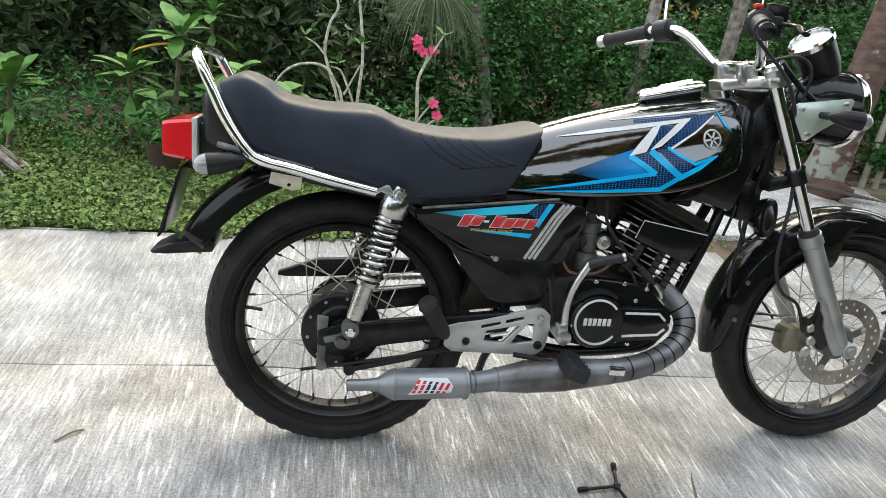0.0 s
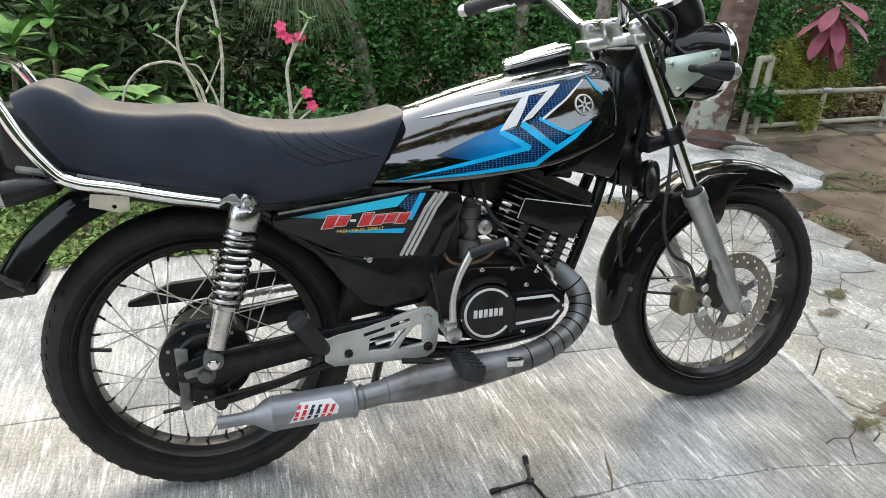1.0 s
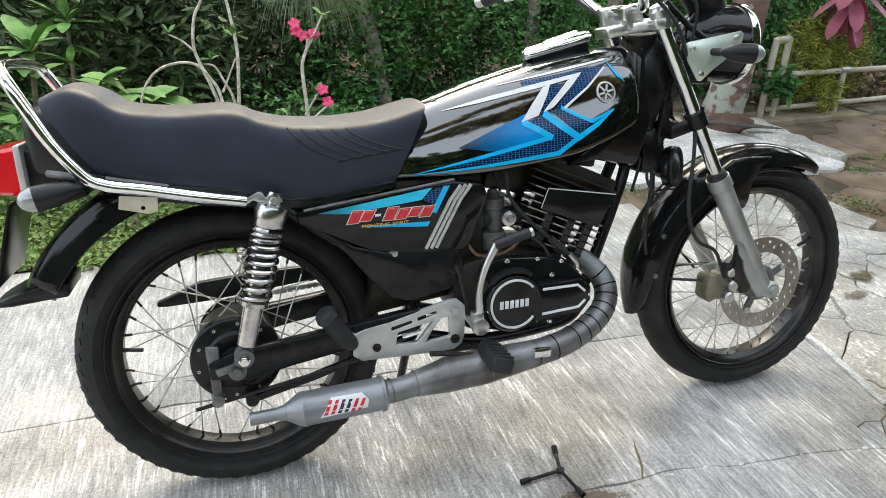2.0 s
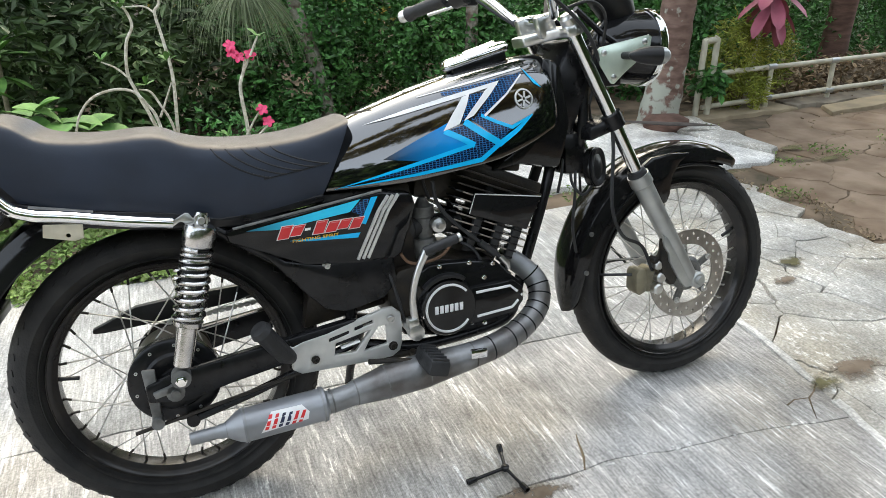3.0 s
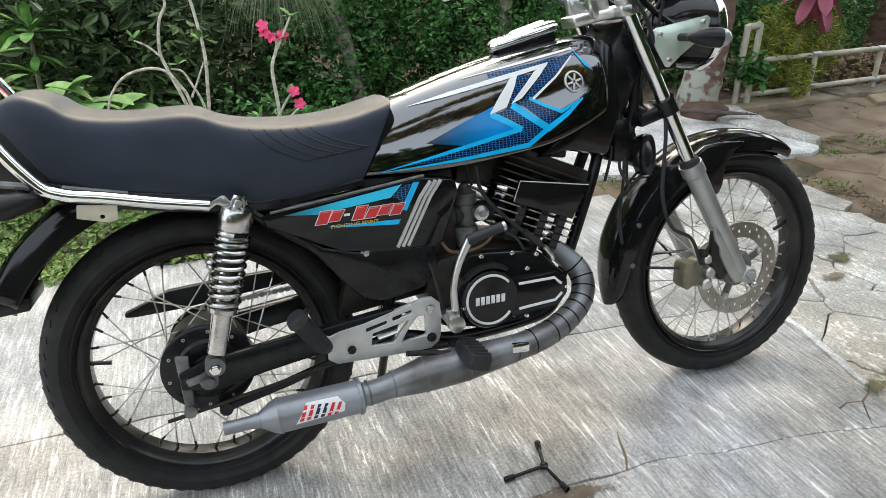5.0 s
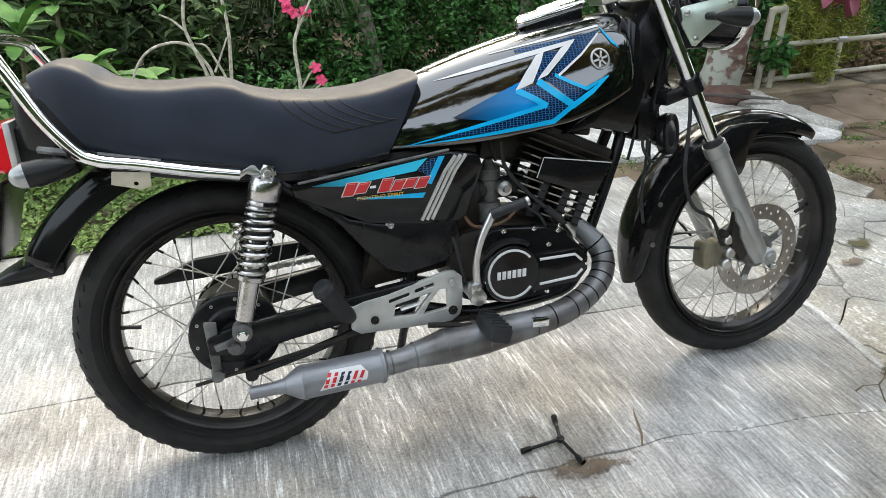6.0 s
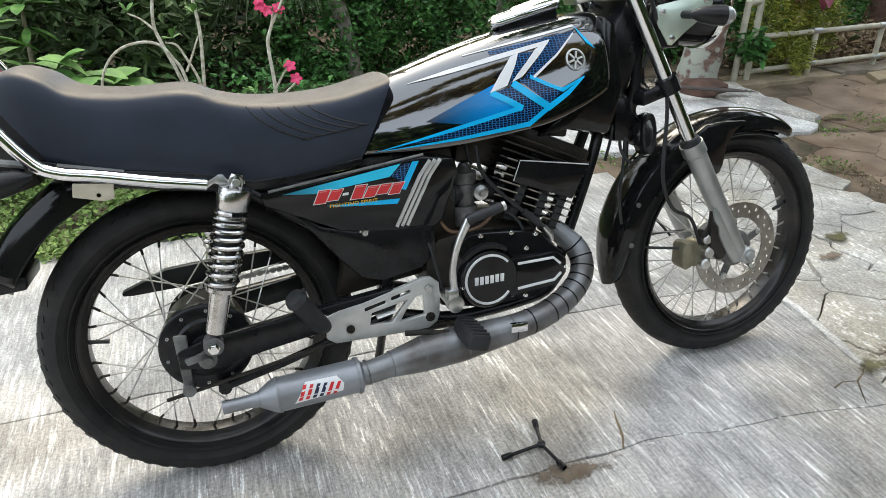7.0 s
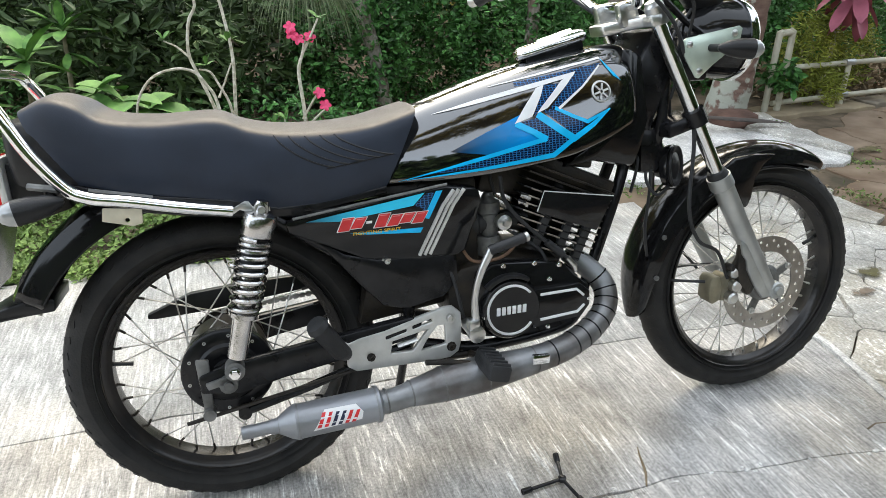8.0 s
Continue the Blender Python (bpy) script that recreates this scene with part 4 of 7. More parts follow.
def shock(y):
    """A rear shock absorber with a chrome top, a coil and a lower body."""
    s = new("shock_absorber")
    s.parent = bike
    top, low = Vector((0.098, y, 0.626)), Vector((0.015, y, 0.333))
    d = (low - top).normalized()
    n = (low - top).length
    bm = bmesh.new()
    lathe(bm, top, d, [(-0.014, 0.006), (-0.014, 0.012), (0.006, 0.015), (0.01, 0.028), (0.014, 0.03), (0.046, 0.03), (0.05, 0.027), (0.052, 0.014)], 24)
    part("top_cap", bm, SHOCK, s)
    bm = bmesh.new()
    lathe(bm, top, d, [(0.05, 0.012), (0.11, 0.0125), (0.112, 0.018), (0.19, 0.0185), (0.192, 0.027), (0.2, 0.027), (0.204, 0.0185), (0.28, 0.0175), (0.284, 0.013)], 24)
    part("damper_body", bm, SHOCK, s, "chrome damper body")
    bm = bmesh.new()
    q = d.to_track_quat("Z", "Y")
    pts = []
    turns = 9.5
    for k in range(int(turns * 14)):
        f = k / (turns * 14)
        a = 2 * math.pi * turns * f
        h = 0.054 + 0.138 * (f ** 1.25)
        pts.append(top + q @ Vector((0.0262 * math.cos(a), 0.0262 * math.sin(a), h)))
    tube(bm, pts, 0.0046, 8)
    part("coil_spring", bm, SHOCK, s, "chrome coil spring")
    bm = bmesh.new()
    lathe(bm, top, d, [(0.054, 0.014), (0.054, 0.021), (0.112, 0.021), (0.124, 0.0195), (0.124, 0.014)], 16)
    part("bump_stop", bm, GRIP, s)
    bm = bmesh.new()
    lathe(bm, low + Vector((0, 0.016, 0)), (0, -1, 0), [(0, 0.01), (0, 0.018), (0.03, 0.018), (0.03, 0.01), (0.034, 0.009), (0.04, 0.008)], 20)
    part("lower_eye", bm, CAST, s)
    bm = bmesh.new()
    lathe(bm, low + Vector((0, -0.018, 0)), (0, -1, 0), [(0, 0.011), (0.006, 0.011), (0.007, 0.0085), (0.013, 0.008), (0.013, 0.003)], 6)
    part("lower_nut", bm, CHROME, s, "chrome nut")
    bm = bmesh.new()
    lathe(bm, top + Vector((0, 0.01, 0)), (0, -1, 0), [(0, 0.006), (0, 0.012), (0.022, 0.012), (0.022, 0.007), (0.03, 0.006)], 12)
    part("upper_bolt", bm, ALU, s)


shock(-0.14)
shock(0.14)
# swingarm, brake linkage, chain and its guard
for s in (-1, 1):
    bm = bmesh.new()
    prism(bm, [(-0.052, 0.318), (0.0, 0.334), (0.04, 0.338), (0.36, 0.372), (0.38, 0.35), (0.36, 0.325), (0.1, 0.288), (0.02, 0.272), (-0.052, 0.284)], s * 0.122, s * 0.098, 0.006)
    part("swingarm", bm, SATIN, bike)
bm = bmesh.new()
lathe(bm, (0, 0.14, 0.3), (0, -1, 0), [(0, 0.01), (0.262, 0.01), (0.262, 0.017), (0.275, 0.017), (0.275, 0.009), (0.283, 0.009)], 12)
part("rear_axle", bm, CAST, bike)
bm = bmesh.new()
prism(bm, [(-0.054, 0.35), (-0.03, 0.347), (-0.034, 0.235), (-0.05, 0.232)], -0.115, -0.105, 0.003)
prism(bm, [(-0.04, 0.308), (0.004, 0.318), (0.01, 0.305), (-0.036, 0.296)], -0.135, -0.125, 0.002)
tube(bm, [(-0.042, -0.125, 0.24), (-0.042, -0.095, 0.24)], 0.012, 10)
part("brake_lever_arm", bm, CAST, bike)
bm = bmesh.new()
tube(bm, [(0.02, -0.09, 0.218), (0.14, -0.092, 0.246), (0.36, -0.09, 0.305)], 0.009, 8)
tube(bm, [(0.02, -0.1, 0.218), (0.02, -0.07, 0.218)], 0.013, 10)
part("torque_stay", bm, SATIN, bike)
bm = bmesh.new()
tube(bm, [(-0.085, -0.11, 0.224), (-0.03, -0.11, 0.232), (0.36, -0.1, 0.29)], 0.004, 8)
part("brake_rod", bm, GRIME, bike)
bm = bmesh.new()
prism(bm, [(-0.15, 0.383), (-0.13, 0.39), (-0.061, 0.417), (0.05, 0.424), (0.2, 0.426), (0.36, 0.41), (0.36, 0.385), (0.16, 0.392), (0.0, 0.378), (-0.05, 0.374), (-0.13, 0.372), (-0.15, 0.374)], 0.082, 0.1, 0.003)
part("chain_guard", bm, PLASTIC, bike, "black chain guard")
for z0, z1 in ((0.372, 0.398), (0.228, 0.34)):
    bm = bmesh.new()
    for k in range(34):
        f = k / 33
        x = 0.45 * f
        block(bm, (0.0105, 0.009, 0.009), Matrix.Translation((x, 0.078, z0 + (z1 - z0) * f)) @ Matrix.Rotation(radians(-3), 4, "Y"), 0.0)
    tube(bm, [(0, 0.078, z0), (0.45, 0.078, z1)], 0.0032, 6)
    part("drive_chain", bm, STEEL, bike)
bm = bmesh.new()
lathe(bm, (0, 0.082, 0.3), (0, -1, 0), [(0, 0.05), (0, 0.076), (0.007, 0.076), (0.007, 0.05), (0, 0.05)], 40, False)
part("sprocket", bm, GRIME, bike)
# side stand on the far side
bm = bmesh.new()
tube(bm, [(0.43, 0.12, 0.27), (0.40, 0.2, 0.12), (0.385, 0.262, -0.03)], 0.011, 10)
block(bm, (0.06, 0.05, 0.008), Matrix.Translation((0.385, 0.268, -0.036)) @ Matrix.Rotation(radians(LEAN), 4, "X"), 0.002)
part("side_stand", bm, SATIN, bike)
# footrest plate
circle = lambda x, z, r, n=12: [(x + r * math.cos(2 * math.pi * k / n), z + r * math.sin(2 * math.pi * k / n)) for k in range(n)]
bm = bmesh.new()
prism(bm, [(0.212, 0.352), (0.228, 0.338), (0.25, 0.345), (0.30, 0.352), (0.425, 0.382), (0.442, 0.381), (0.458, 0.366), (0.459, 0.34), (0.456, 0.3), (0.45, 0.283), (0.432, 0.272), (0.4, 0.271), (0.24, 0.277), (0.222, 0.29), (0.226, 0.315)], -0.124, -0.112, 0.0025, [[(0.408, 0.345), (0.424, 0.345), (0.424, 0.303), (0.372, 0.297), (0.385, 0.318)], [(0.315, 0.327), (0.39, 0.341), (0.355, 0.3), (0.31, 0.302)], [(0.302, 0.34), (0.345, 0.349), (0.345, 0.343), (0.302, 0.333)], [(0.357, 0.353), (0.398, 0.362), (0.398, 0.355), (0.357, 0.346)], circle(0.27, 0.302, 0.008)])
plate = part("footrest_plate", bm, SILVER, bike, "silver cut-out footrest plate")
for x, z, r in ((0.435, 0.357, 0.008), (0.435, 0.296, 0.007), (0.27, 0.302, 0.006)):
    bm = bmesh.new()
    bolt(bm, x, -0.124, z, r, 0.008)
    part("plate_bolt", bm, ALU if r > 0.0075 else GRIME, plate)
bm = bmesh.new()
tube(bm, [(0.325, -0.119, 0.315), (0.365, -0.119, 0.322)], 0.009, 8, squash=0.4)
part("plate_web", bm, SILVER, plate)
bm = bmesh.new()
tube(bm, [(0.222, -0.115, 0.315), (0.208, -0.15, 0.338), (0.17, -0.18, 0.404)], [0.014, 0.018, 0.019], 14)
tube(bm, [(0.17, -0.18, 0.404), (0.164, -0.183, 0.413)], [0.022, 0.018], 14)
part("passenger_peg", bm, GRIP, bike, "folded rubber passenger footrest")

# engine
engine = new("engine")
engine.parent = bike
tagged(engine, "black two-stroke engine with finned cylinder")
bm = bmesh.new()
prism(bm, [(0.47, 0.45), (0.56, 0.462), (0.68, 0.445), (0.735, 0.395), (0.75, 0.345), (0.715, 0.302), (0.65, 0.287), (0.54, 0.285), (0.47, 0.3), (0.44, 0.36), (0.44, 0.42)], -0.1, 0.12, 0.012)
part("crankcase", bm, GRIME, engine)
bm = bmesh.new()
prism(bm, [(0.5, 0.44), (0.53, 0.455), (0.562, 0.456), (0.63, 0.45), (0.688, 0.436), (0.711, 0.41), (0.74, 0.385), (0.75, 0.355), (0.745, 0.335), (0.718, 0.306), (0.66, 0.293), (0.6, 0.289), (0.544, 0.293), (0.512, 0.32), (0.498, 0.36), (0.494, 0.41)], -0.122, -0.09, 0.006)
clutch = part("clutch_cover", bm, LOW_GLOSS, engine, "black clutch cover with white rings")
bm = bmesh.new()
lathe(bm, (0.563, -0.118, 0.359), (0, -1, 0), [(-0.01, 0.068), (0.004, 0.068), (0.01, 0.064), (0.016, 0.063), (0.02, 0.06), (0.02, 0.02), (0.021, 0.003)], 48)
part("clutch_dome", bm, LOW_GLOSS, clutch)
bm = bmesh.new()
prism(bm, [(0.61, 0.392), (0.72, 0.392), (0.742, 0.372), (0.742, 0.342), (0.722, 0.318), (0.61, 0.308)], -0.134, -0.115, 0.004)
part("pump_cover", bm, LOW_GLOSS, clutch)
bm = bmesh.new()
arc = lambda r: [(0.563 + r * math.cos(a), 0.359 + r * math.sin(a)) for a in (radians(38 + 284 * k / 48) for k in range(49))]
prism(bm, arc(0.0545) + arc(0.0495)[::-1], -0.1405, -0.137, 0.0008)
part("white_ring", bm, WHITE, clutch, "white painted ring")
for p in ([(0.628, 0.381), (0.71, 0.381), (0.727, 0.365)], [(0.627, 0.326), (0.712, 0.331), (0.728, 0.345)]):
    bm = bmesh.new()
    prism(bm, stroke(p, 0.0055), -0.1362, -0.133, 0.0006)
    part("white_line", bm, WHITE, clutch)
for k in range(6):
    bm = bmesh.new()
    x = 0.529 + 0.0113 * k
    prism(bm, [(x, 0.351), (x + 0.001, 0.368), (x + 0.009, 0.368), (x + 0.008, 0.351)], -0.1405, -0.138, 0.0005)
    part("raised_mark", bm, WHITE, clutch)
bm = bmesh.new()
prism(bm, [(0.563 + r * math.cos(a), 0.359 + r * math.sin(a)) for r, seq in ((0.075, range(13)), (0.066, range(12, -1, -1))) for a in (radians(55 + 80 * k / 12) for k in seq)], -0.138, -0.118, 0.002)
part("cover_rib", bm, PLASTIC, clutch)
for x, z in ((0.553, 0.45), (0.621, 0.447), (0.676, 0.436), (0.654, 0.408), (0.736, 0.357), (0.649, 0.303), (0.618, 0.31), (0.505, 0.35)):
    bm = bmesh.new()
    bolt(bm, x, -0.122 if z > 0.4 or z < 0.32 else -0.132, z, 0.0036, 0.006)
    part("case_bolt", bm, CHROME, clutch)
# cylinder and head, tilted forwards
tilt = Matrix.Translation((0.672, 0.0, 0.415)) @ Matrix.Rotation(radians(24), 4, "Y")
bm = bmesh.new()
lathe(bm, tilt @ Vector((0, 0, 0)), tilt.to_3x3() @ Vector((0, 0, 1)), [(0, 0.055), (0.2, 0.052)], 24)
cylinder = part("cylinder", bm, GRIME, engine)
for k in range(11):
    bm = bmesh.new()
    h = 0.04 + 0.0155 * k
    x0, x1 = (-0.075 - 0.055 * min(1, k / 4)), 0.055 + 0.02 * min(1, k / 4)
    block(bm, (x1 - x0, 0.186, 0.0042), tilt @ Matrix.Translation(((x0 + x1) / 2, 0, h)), 0.0018)
    part("fin", bm, GRIME if k > 7 else SATIN, cylinder)
for s in (-1, 1):
    for x in (-0.055, 0.0, 0.045):
        bm = bmesh.new()
        block(bm, (0.02, 0.012, 0.1), tilt @ Matrix.Translation((x, s * 0.086, 0.085)), 0.003)
        part("fin_damper", bm, GRIP, cylinder)
for x, w, rows in ((-0.088, 0.05, (2, 3, 4, 5, 6, 7)), (-0.026, 0.032, (0, 1, 2, 3, 4)), (0.022, 0.02, (0, 1, 2, 3)), (0.064, 0.018, (2, 3, 4, 5))):
    for k in rows:
        bm = bmesh.new()
        block(bm, (w, 0.0022, 0.0034), tilt @ Matrix.Translation((x, -0.0942, 0.04 + 0.0155 * k)), 0.0008)
        part("bare_fin_edge", bm, FIN, cylinder)
bm = bmesh.new()
prism(bm, [(0.653, 0.59), (0.812, 0.563), (0.773, 0.492), (0.637, 0.547)], -0.103, -0.09, 0.002)
head = part("head_panel", bm, LOW_GLOSS, engine, "flat black panel on the cylinder head")
bm = bmesh.new()
tube(bm, [(0.6375, -0.1035, 0.549), (0.6535, -0.1035, 0.5895), (0.811, -0.1035, 0.5625)], 0.0013, 6)
part("bare_edge", bm, SILVER, head)
bm = bmesh.new()
block(bm, (0.21, 0.15, 0.04), tilt @ Matrix.Translation((-0.025, 0, 0.2)), 0.008)
lathe(bm, tilt @ Vector((0, 0, 0.2)), tilt.to_3x3() @ Vector((0, 0, 1)), [(0, 0.014), (0.045, 0.012), (0.06, 0.009), (0.066, 0.005)], 12)
part("cylinder_head", bm, GRIME, engine)
bm = bmesh.new()
block(bm, (0.17, 0.1, 0.07), pose(0.62, 0, 0.61) @ Matrix.Rotation(radians(10), 4, "Y"), 0.01)
block(bm, (0.06, 0.05, 0.04), pose(0.76, -0.03, 0.64) @ Matrix.Rotation(radians(10), 4, "Y"), 0.006)
part("ignition_coil", bm, GRIME, engine)
# carburettor and intake
carb = new("carburettor")
carb.parent = bike
bm = bmesh.new()
lathe(bm, (0.55, -0.05, 0.5), (0, 0, 1), [(0, 0.018), (0.01, 0.021), (0.045, 0.021), (0.048, 0.025), (0.07, 0.025), (0.075, 0.016), (0.088, 0.009)], 16)
part("body", bm, CAST, carb, "cast carburettor body")
bm = bmesh.new()
lathe(bm, (0.545, -0.05, 0.455), (0, 0, 1), [(0, 0.018), (0.004, 0.026), (0.035, 0.03), (0.045, 0.028)], 16)
part("float_bowl", bm, CAST, carb)
bm = bmesh.new()
lathe(bm, (0.47, -0.045, 0.525), (1, 0, 0), [(0, 0.03), (0.05, 0.03), (0.055, 0.024), (0.13, 0.022), (0.16, 0.03)], 16)
part("intake_hose", bm, GRIP, carb)
bm = bmesh.new()
lathe(bm, (0.572, -0.07, 0.53), (0, -1, 0), [(0, 0.016), (0.018, 0.016), (0.02, 0.008), (0.03, 0.006)], 14)
part("idle_screw", bm, ALU, carb)
# kick starter and pedals
kick = new("kick_starter")
kick.parent = bike
bm = bmesh.new()
tube(bm, [(0.476, -0.165, 0.352), (0.473, -0.172, 0.41), (0.484, -0.178, 0.46), (0.507, -0.182, 0.508)], [0.0085, 0.007, 0.007, 0.0085], 12, 5)
part("lever", bm, ALU, kick, "aluminium kick lever")
bm = bmesh.new()
lathe(bm, (0.474, -0.11, 0.335), (0, -1, 0), [(0, 0.013), (0.05, 0.014), (0.05, 0.017), (0.068, 0.017), (0.07, 0.009)], 18)
block(bm, (0.024, 0.024, 0.026), Matrix.Translation((0.47, -0.166, 0.355)), 0.006)
part("boss", bm, ALU, kick)
bm = bmesh.new()
a, b = Vector((0.503, -0.182, 0.505)), Vector((0.573, -0.19, 0.525))
lathe(bm, a, b - a, [(k * 0.006, 0.011 if k % 2 else 0.0095) for k in range(13)], 14)
part("grip_sleeve", bm, GRIP, kick)
bm = bmesh.new()
lathe(bm, b, b - a, [(0, 0.0098), (0.006, 0.0098), (0.008, 0.006)], 14)
part("end_cap", bm, ALU, kick)
peg = new("rider_peg")
peg.parent = bike
bm = bmesh.new()
block(bm, (0.044, 0.095, 0.034), pose(0.493, -0.205, 0.28) @ Matrix.Rotation(radians(16), 4, "Y"), 0.007)
part("rubber", bm, GRIP, peg, "ribbed rubber footrest")
for k in range(6):
    bm = bmesh.new()
    block(bm, (0.036, 0.006, 0.006), pose(0.498, -0.245 + 0.016 * k, 0.297) @ Matrix.Rotation(radians(16), 4, "Y"), 0.002)
    part("rib", bm, GRIP, peg)
bm = bmesh.new()
tube(bm, [(0.49, -0.17, 0.275), (0.48, -0.1, 0.262), (0.4, -0.09, 0.262)], 0.009, 10)
tube(bm, [(0.37, -0.165, 0.29), (0.42, -0.16, 0.28), (0.48, -0.17, 0.268)], 0.006, 8)
part("mount", bm, GRIME, peg)

# exhaust
exhaust = new("exhaust")
exhaust.parent = bike
tagged(exhaust, "grey steel expansion-chamber exhaust")
bm = bmesh.new()
Y = -0.172
lathe(bm, (0.012, Y, 0.218), (1, 0, 0.03), [(0.03, 0.010), (0.0, 0.0105), (0.0, 0.0125), (0.05, 0.0125), (0.055, 0.0145), (0.064, 0.0145), (0.088, 0.0295), (0.096, 0.0325), (0.098, 0.034), (0.104, 0.033), (0.25, 0.033), (0.253, 0.035), (0.258, 0.035), (0.264, 0.0235)], 32)
muffler = part("muffler", bm, PIPE, exhaust, "grey steel silencer can")
bm = bmesh.new()
pts = [(0.27, Y, 0.226), (0.3, Y, 0.228), (0.325, -0.17, 0.231), (0.335, -0.169, 0.232), (0.39, -0.166, 0.237), (0.41, -0.165, 0.239), (0.48, -0.162, 0.242), (0.5, -0.161, 0.243), (0.56, -0.158, 0.246), (0.6, -0.155, 0.248)]
tube(bm, pts, [0.0235, 0.0235, 0.024, 0.026, 0.034, 0.036, 0.037, 0.036, 0.0315, 0.029], 24, 4)
part("expansion_chamber", bm, SCORCH, exhaust, "welded steel expansion chamber")
bm = bmesh.new()
pts = [(0.60, -0.155, 0.248), (0.645, -0.147, 0.251), (0.69, -0.138, 0.258), (0.745, -0.12, 0.274), (0.79, -0.1, 0.3), (0.81, -0.08, 0.331), (0.807, -0.062, 0.362), (0.78, -0.045, 0.395), (0.74, -0.03, 0.43)]
tube(bm, pts, [0.0285, 0.028, 0.0275, 0.027, 0.0265, 0.026, 0.0255, 0.024, 0.022], 24, 6)
part("header_pipe", bm, SCORCH, exhaust, "segmented steel header pipe")
curve = [Vector(q[:3]) for q in smooth_line(pts, 6)]
for i in (6, 13, 16, 19, 22, 25, 29, 33, 38):
    bm = bmesh.new()
    d = (curve[i + 1] - curve[i - 1]).normalized()
    lathe(bm, curve[i] - d * 0.0015, d, [(0, 0.026), (0, 0.0291 - 0.00008 * i), (0.0032, 0.0291 - 0.00008 * i), (0.0032, 0.026)], 24)
    part("weld_seam", bm, SATIN, exhaust)
for x, y, z, r in ((0.285, -0.1715, 0.2275, 0.026), (0.335, -0.1685, 0.2325, 0.0272), (0.4, -0.1655, 0.238, 0.0368), (0.49, -0.1615, 0.2425, 0.038), (0.6, -0.155, 0.248, 0.0298)):
    bm = bmesh.new()
    lathe(bm, (x - 0.002, y, z), (1, 0.05, 0.05), [(0, r - 0.003), (0, r - 0.0004), (0.003, r - 0.0004), (0.003, r - 0.003)], 24)
    part("weld_seam", bm, CAST, exhaust)
bm = bmesh.new()
block(bm, (0.038, 0.012, 0.02), pose(0.605, -0.182, 0.262) @ Matrix.Rotation(radians(4), 4, "Y"), 0.003)
part("clamp", bm, CHROME, exhaust)


def can(x, z, out=0.0):
    """The near face of the silencer can."""
    zc = 0.2185 + 0.03 * (x - 0.012)
    r = 0.033 + out
    return Y - math.sqrt(max(1e-6, r * r - min(abs(z - zc), r * 0.99) ** 2))


sticker("label_ground", [[(0.139, 0.212), (0.163, 0.2475), (0.222, 0.248), (0.234, 0.234), (0.23, 0.219)]], WHITE, muffler, can, 0.0006, "white sticker with red and navy bars")
for k, m in enumerate((RED, RED, NAVY, NAVY, RED, RED)):
    x = 0.146 + 0.0128 * k
    sticker("label_bar", [[(x, 0.217), (x + 0.0125, 0.244 - 0.001 * k), (x + 0.019, 0.244 - 0.001 * k), (x + 0.0075, 0.217)]], m, muffler, can, 0.001)

for x, r in ((0.113, 0.0345), (0.262, 0.036), (0.078, 0.0165)):
    bm = bmesh.new()
    lathe(bm, (x, Y, 0.218 + 0.03 * (x - 0.012)), (1, 0, 0.03), [(0, r - 0.004), (0, r), (0.0035, r), (0.0035, r - 0.004)], 28)
    part("weld_seam", bm, SCORCH, muffler)
# fork, clamps and handlebar
for s in (-1, 1):
    leg = new("fork_leg")
    leg.parent = bike
    y = 0.1 * s
    bm = bmesh.new()
    tube(bm, [(0.902, y, 0.91), (1.075, y, 0.567)], 0.0155, 20)
    part("stanchion", bm, CHROME, leg, "chrome fork tube")
    bm = bmesh.new()
    a, b = Vector((1.072, y, 0.573)), Vector((1.228, y, 0.288))
    lathe(bm, a, b - a, [(-0.006, 0.016), (-0.005, 0.026), (0.022, 0.027), (0.026, 0.0235), (0.12, 0.0225), (0.24, 0.0215), (0.3, 0.021), (0.325, 0.02), (0.335, 0.012)], 24)
    part("slider", bm, FORK, leg, "grey fork slider")
    bm = bmesh.new()
    lathe(bm, a, b - a, [(-0.02, 0.0157), (-0.018, 0.02), (-0.006, 0.0235), (0.0, 0.0235)], 20)
    part("dust_seal", bm, GRIP, leg)
bm = bmesh.new()
prism(bm, [(1.135, 0.415), (1.17, 0.36), (1.185, 0.315), (1.172, 0.29), (1.158, 0.29), (1.15, 0.305), (1.135, 0.325), (1.13, 0.36)], -0.112, -0.095, 0.004)
part("caliper_bracket", bm, GRIME, bike)
bm = bmesh.new()
prism(bm, [(1.13, 0.425), (1.165, 0.41), (1.2, 0.345), (1.232, 0.3), (1.222, 0.278), (1.2, 0.276), (1.182, 0.3), (1.168, 0.322), (1.152, 0.352), (1.148, 0.375), (1.136, 0.392)], -0.118, -0.108, 0.004)
part("fork_lug", bm, FORK, bike, "cast fork lug holding the caliper")
bm = bmesh.new()
lathe(bm, (1.238, 0.12, 0.291), (0, -1, 0), [(0, 0.009), (0.21, 0.009), (0.21, 0.021), (0.238, 0.021), (0.242, 0.017), (0.242, 0.011), (0.25, 0.01)], 20)
part("front_axle", bm, FORK, bike)
caliper = new("brake_caliper")
caliper.parent = bike
bm = bmesh.new()
prism(bm, [(1.1, 0.33), (1.115, 0.342), (1.14, 0.33), (1.143, 0.29), (1.122, 0.272), (1.102, 0.276), (1.094, 0.3)], -0.09, -0.05, 0.006)
